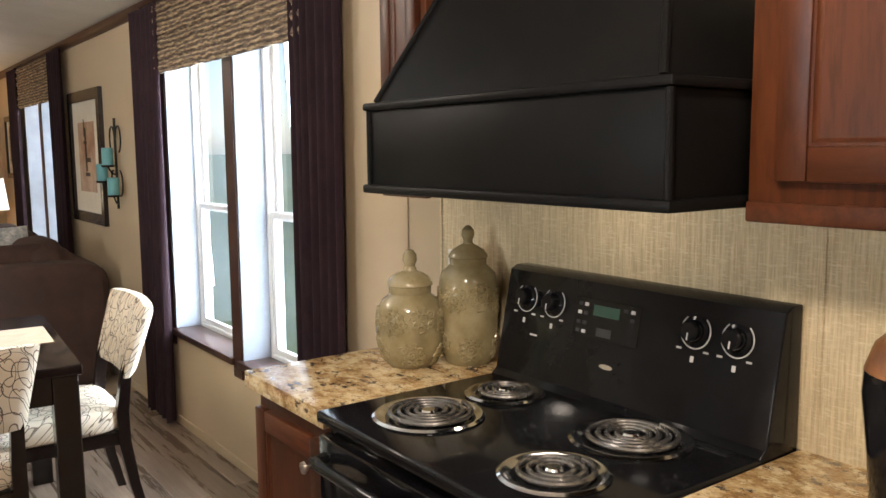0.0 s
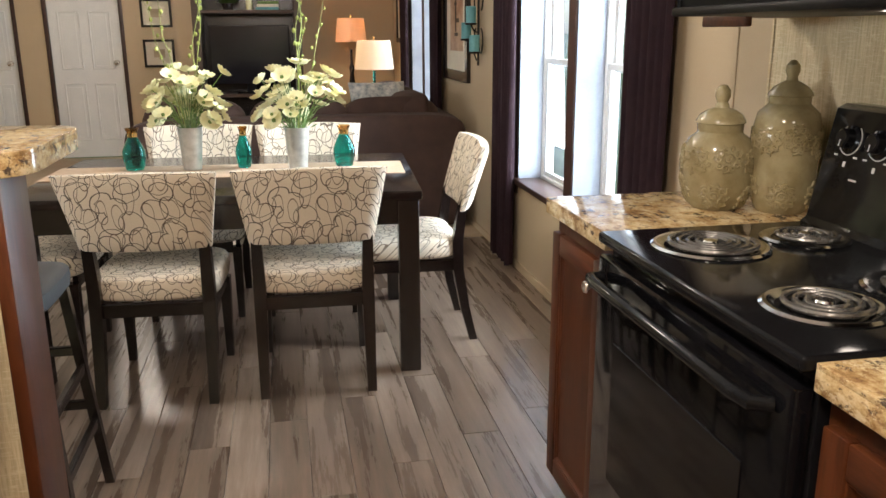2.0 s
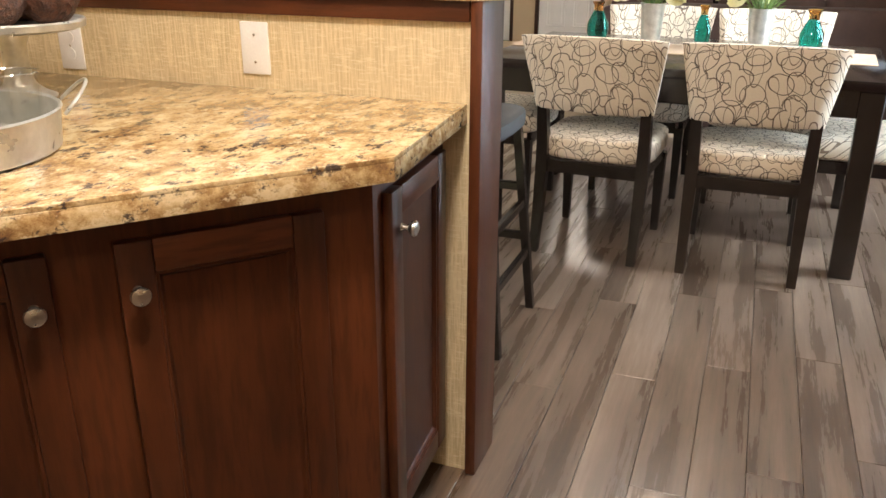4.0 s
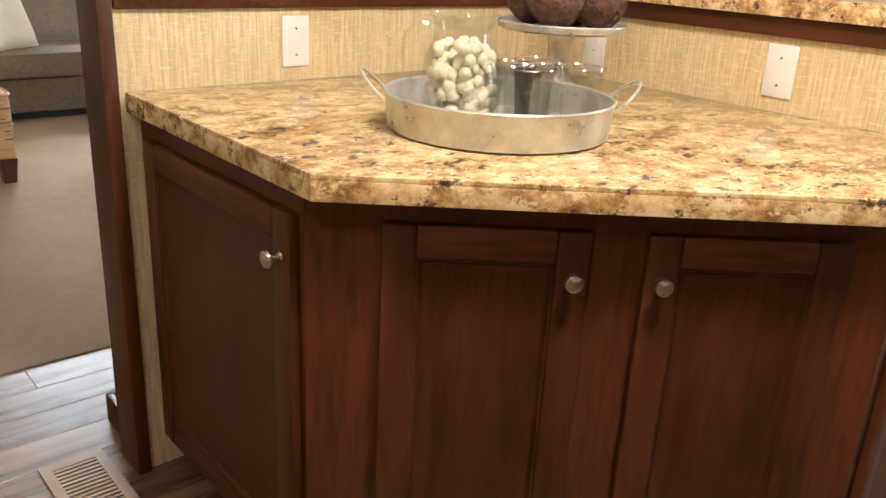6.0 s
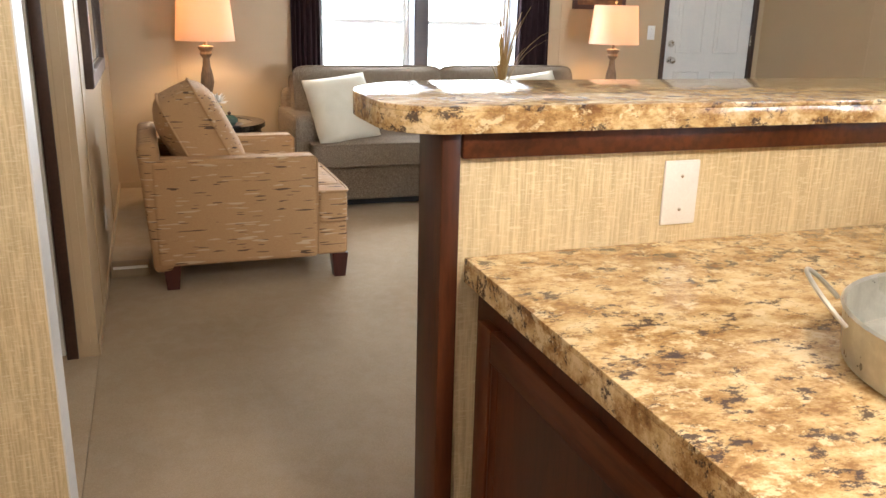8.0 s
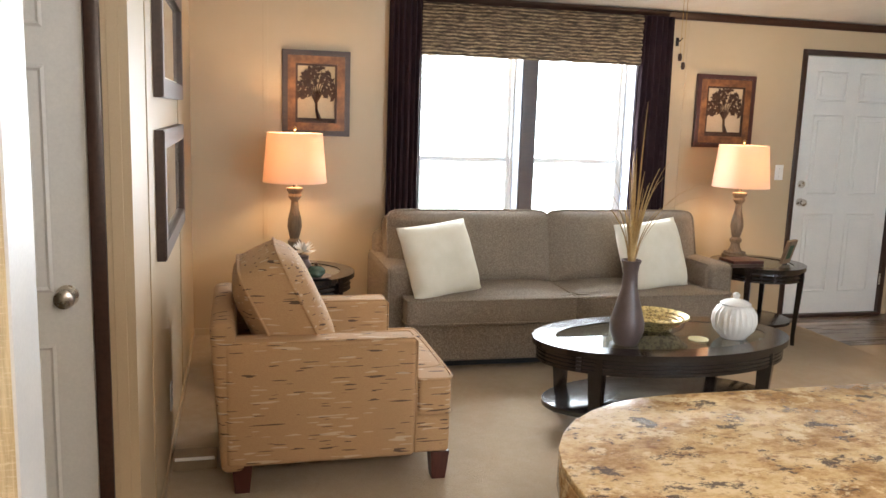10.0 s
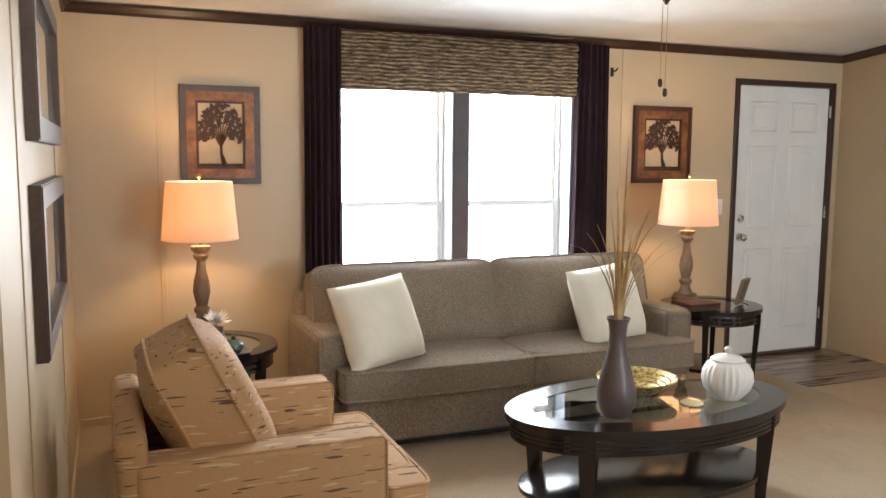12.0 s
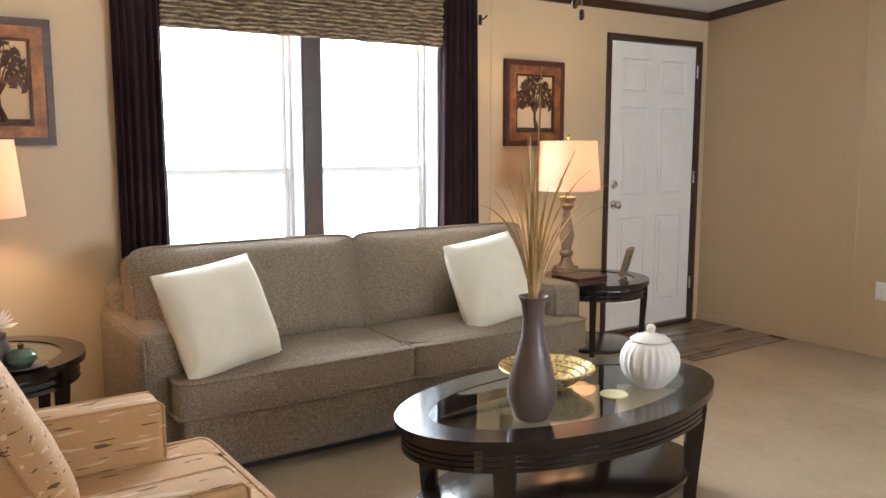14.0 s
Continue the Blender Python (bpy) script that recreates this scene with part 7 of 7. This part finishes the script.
for dx, zl in ((0.010, -0.73), (-0.022, -0.69)):
    bm = bmesh.new()
    tube(bm, [(dx, 0.0, -0.37), (dx, 0.0, zl)], 0.0013, 5)
    ch = part("pull_chain", bm, M["brass"], fan, "thin pull chain")
    part("pull", L([(0, zl), (0.008, zl - 0.004), (0.010, zl - 0.025), (0.006, zl - 0.035), (0, zl - 0.036)], 12, dx), M["rusty"], ch, "dark wooden pull")

copy_thing(fan, Matrix.Translation((FDX, FDY, roof_at(FDX))) @ pose(0, 0, 0, 0, 0, 12))

# iron-framed mirror on the north wall
mr = thing("wall_mirror", pose(-3.9, YN, 1.30, 0, 0, 180), "round mirror in a black iron scroll frame", "mirror")
M["mirror"] = Nodes("mirror_silver").done((0.85, 0.86, 0.86), 0.03, 1.0)
g = part("glass", slab(bmesh.new(), ellipse(0, 0, 0.24, 0.24), 0.006, 0.012), M["mirror"], mr)
g.data.transform(pose(0, 0, 0, -90))
bm = bmesh.new()
tube(bm, [(x, 0.016, z) for x, z in ellipse(0, 0, 0.25, 0.25, 40)], 0.012, 8, True)
part("rim", bm, M["iron"], mr)
for k in range(10):
    bm = bmesh.new()
    a = 6.28318 * k / 10
    tube(bm, [((0.305 + 0.045 * math.cos(g2)) * math.cos(a) - 0.06 * math.sin(g2) * math.sin(a), 0.016, (0.305 + 0.045 * math.cos(g2)) * math.sin(a) + 0.06 * math.sin(g2) * math.cos(a)) for g2 in [0.42 * i for i in range(15)]], 0.006, 6)
    part("scroll", bm, M["iron"], mr)

# floor vent by the south wall
vb = thing("air_vent", pose(-4.19, -0.37, 0.006, 0, 0, 0), "small beige metal baseboard air vent on the carpet", "air vent")
part("housing", B(-0.05, 0.05, -0.10, 0.08, 0, 0.06, 0.006), M["dirt_metal"], vb)
part("lip", B(0.02, 0.056, -0.09, 0.07, 0.045, 0.058, 0.003), M["white_plastic"], vb, "bright lip")

# curtain rod bracket
br = thing("rod_bracket", pose(XW, 2.90, 2.08, 0, 0, -90), "small black curtain rod bracket on the wall", "bracket")
part("plate", B(-0.012, 0.012, 0, 0.006, -0.03, 0.03, 0.002), M["iron"], br)
bm = bmesh.new()
tube(bm, [(0, 0.0, 0), (0, 0.05, 0.005), (0, 0.07, 0.02)], 0.005, 8)
part("hook", bm, M["iron"], br)

# baseboards in the living room
for nm, a in (("baseboard_west", (XW, XW + 0.008, YS, 3.95)), ("baseboard_south", (XW, -3.19, YS, YS + 0.008)), ("baseboard_north", (XW, -2.75, YN - 0.008, YN)), ("baseboard_east", (XE - 0.008, XE, 2.05, YT))):
    setting(nm, B(a[0], a[1], a[2], a[3], 0.0, 0.05, 0.002, 1), M["wall"], "low tan vinyl baseboard", "baseboard")


# ---- outside ----
def tree(x, y, h, seed):
    rnd = random.Random(seed)
    root = thing("tree", Matrix.Translation((x, y, -0.75)), "leafy green tree on the lawn", "tree", "trees outside")
    bm = bmesh.new()
    tube(bm, [(0, 0, 0), (0.05, 0.03, h * 0.25), (0, 0.08, h * 0.55), (0.05, 0.02, h * 0.85)], [0.2, 0.15, 0.09, 0.03], 8)
    tips = []
    for k in range(12):
        a, z = rnd.uniform(0, 6.28), h * rnd.uniform(0.3, 0.75)
        e = Vector((math.cos(a) * h * 0.26, math.sin(a) * h * 0.26, z + h * rnd.uniform(0.06, 0.2)))
        tube(bm, [(0, 0.05, z), tuple(e * 0.5 + Vector((0, 0, z * 0.5))), tuple(e)], [0.06, 0.04, 0.012], 6)
        tips.append(e)
    part("trunk", bm, M["bark"], root)
    pos, faces = [], []
    for e in tips + [Vector((0, 0, h * 0.85)), Vector((0, 0, h * 0.95))]:
        for _ in range(130):
            p = e + Vector((rnd.gauss(0, 1), rnd.gauss(0, 1), rnd.gauss(0, 0.8))) * h * 0.075
            d = Vector((rnd.gauss(0, 1), rnd.gauss(0, 1), rnd.gauss(0, 1))).normalized() * 0.13
            w = d.cross(Vector((rnd.gauss(0, 1), 0.3, 1))).normalized() * 0.06
            n = len(pos)
            pos += [p, p + d * 0.5 + w, p + d, p + d * 0.5 - w]
            faces.append((n, n + 1, n + 2, n + 3))
    me = bpy.data.meshes.new("crown")
    me.from_pydata([tuple(p) for p in pos], [], faces)
    me.materials.append(M["foliage"])
    c = new("crown", me)
    c.parent = root
    return root


tree(9.5, 6.2, 6.5, 1)
tree(12.0, 13.5, 7.5, 2)
tree(13.0, 20.0, 8.0, 3)
tree(-22.0, 6.0, 7.0, 4)


# ---- floor planks (last: many pieces) ----
PW, PL = 0.132, 1.21


def plank_mesh(name, w, l, h=0.010):
    bm = bmesh.new()
    box(bm, 0.0006, w - 0.0006, 0.0006, l - 0.0006, -0.010, 0.0, 0.0012, 1)
    me = bpy.data.meshes.new(name)
    bm.to_mesh(me)
    bm.free()
    me.materials.append(M["planks"])
    return me


floor_planks = tagged(new("floor_planks"), "grey-brown wood-look plank flooring", "floor", kind="structure")
rest = bmesh.new()
shared = {}
count = 0


def lay(x0, x1, y0, y1, near):
    global count
    nx = math.ceil((x1 - x0) / PW)
    for i in range(nx):
        xa, xb = x0 + i * PW, min(x1, x0 + (i + 1) * PW)
        y = y0 - ((i * 0.437) % 1.0) * PL
        while y < y1:
            ya, yb = max(y, y0), min(y + PL, y1)
            y += PL
            if yb - ya < 0.02 or xb - xa < 0.02:
                continue
            if count < 300 and near[0] < (xa + xb) / 2 < near[1] and near[2] < (ya + yb) / 2 < near[3]:
                key = (round(xb - xa, 3), round(yb - ya, 3))
                if key not in shared:
                    shared[key] = plank_mesh("plank", *key)
                ob = new("plank", shared[key])
                ob.parent = floor_planks
                ob.location = (xa, ya, 0)
                count += 1
            else:
                box(rest, xa + 0.0006, xb - 0.0006, ya + 0.0006, yb - 0.0006, -0.010, 0.0)


lay(-1.92, XE, -2.3, 5.25, (-1.92, XE, -0.6, 5.25))
lay(XW, -5.45, 3.95, YN, (-9, 0, 0, 9))
ob = add_mesh("plank_rest", rest, M["planks"], False)
ob.parent = floor_planks
tagged(ob, kind="stuff")
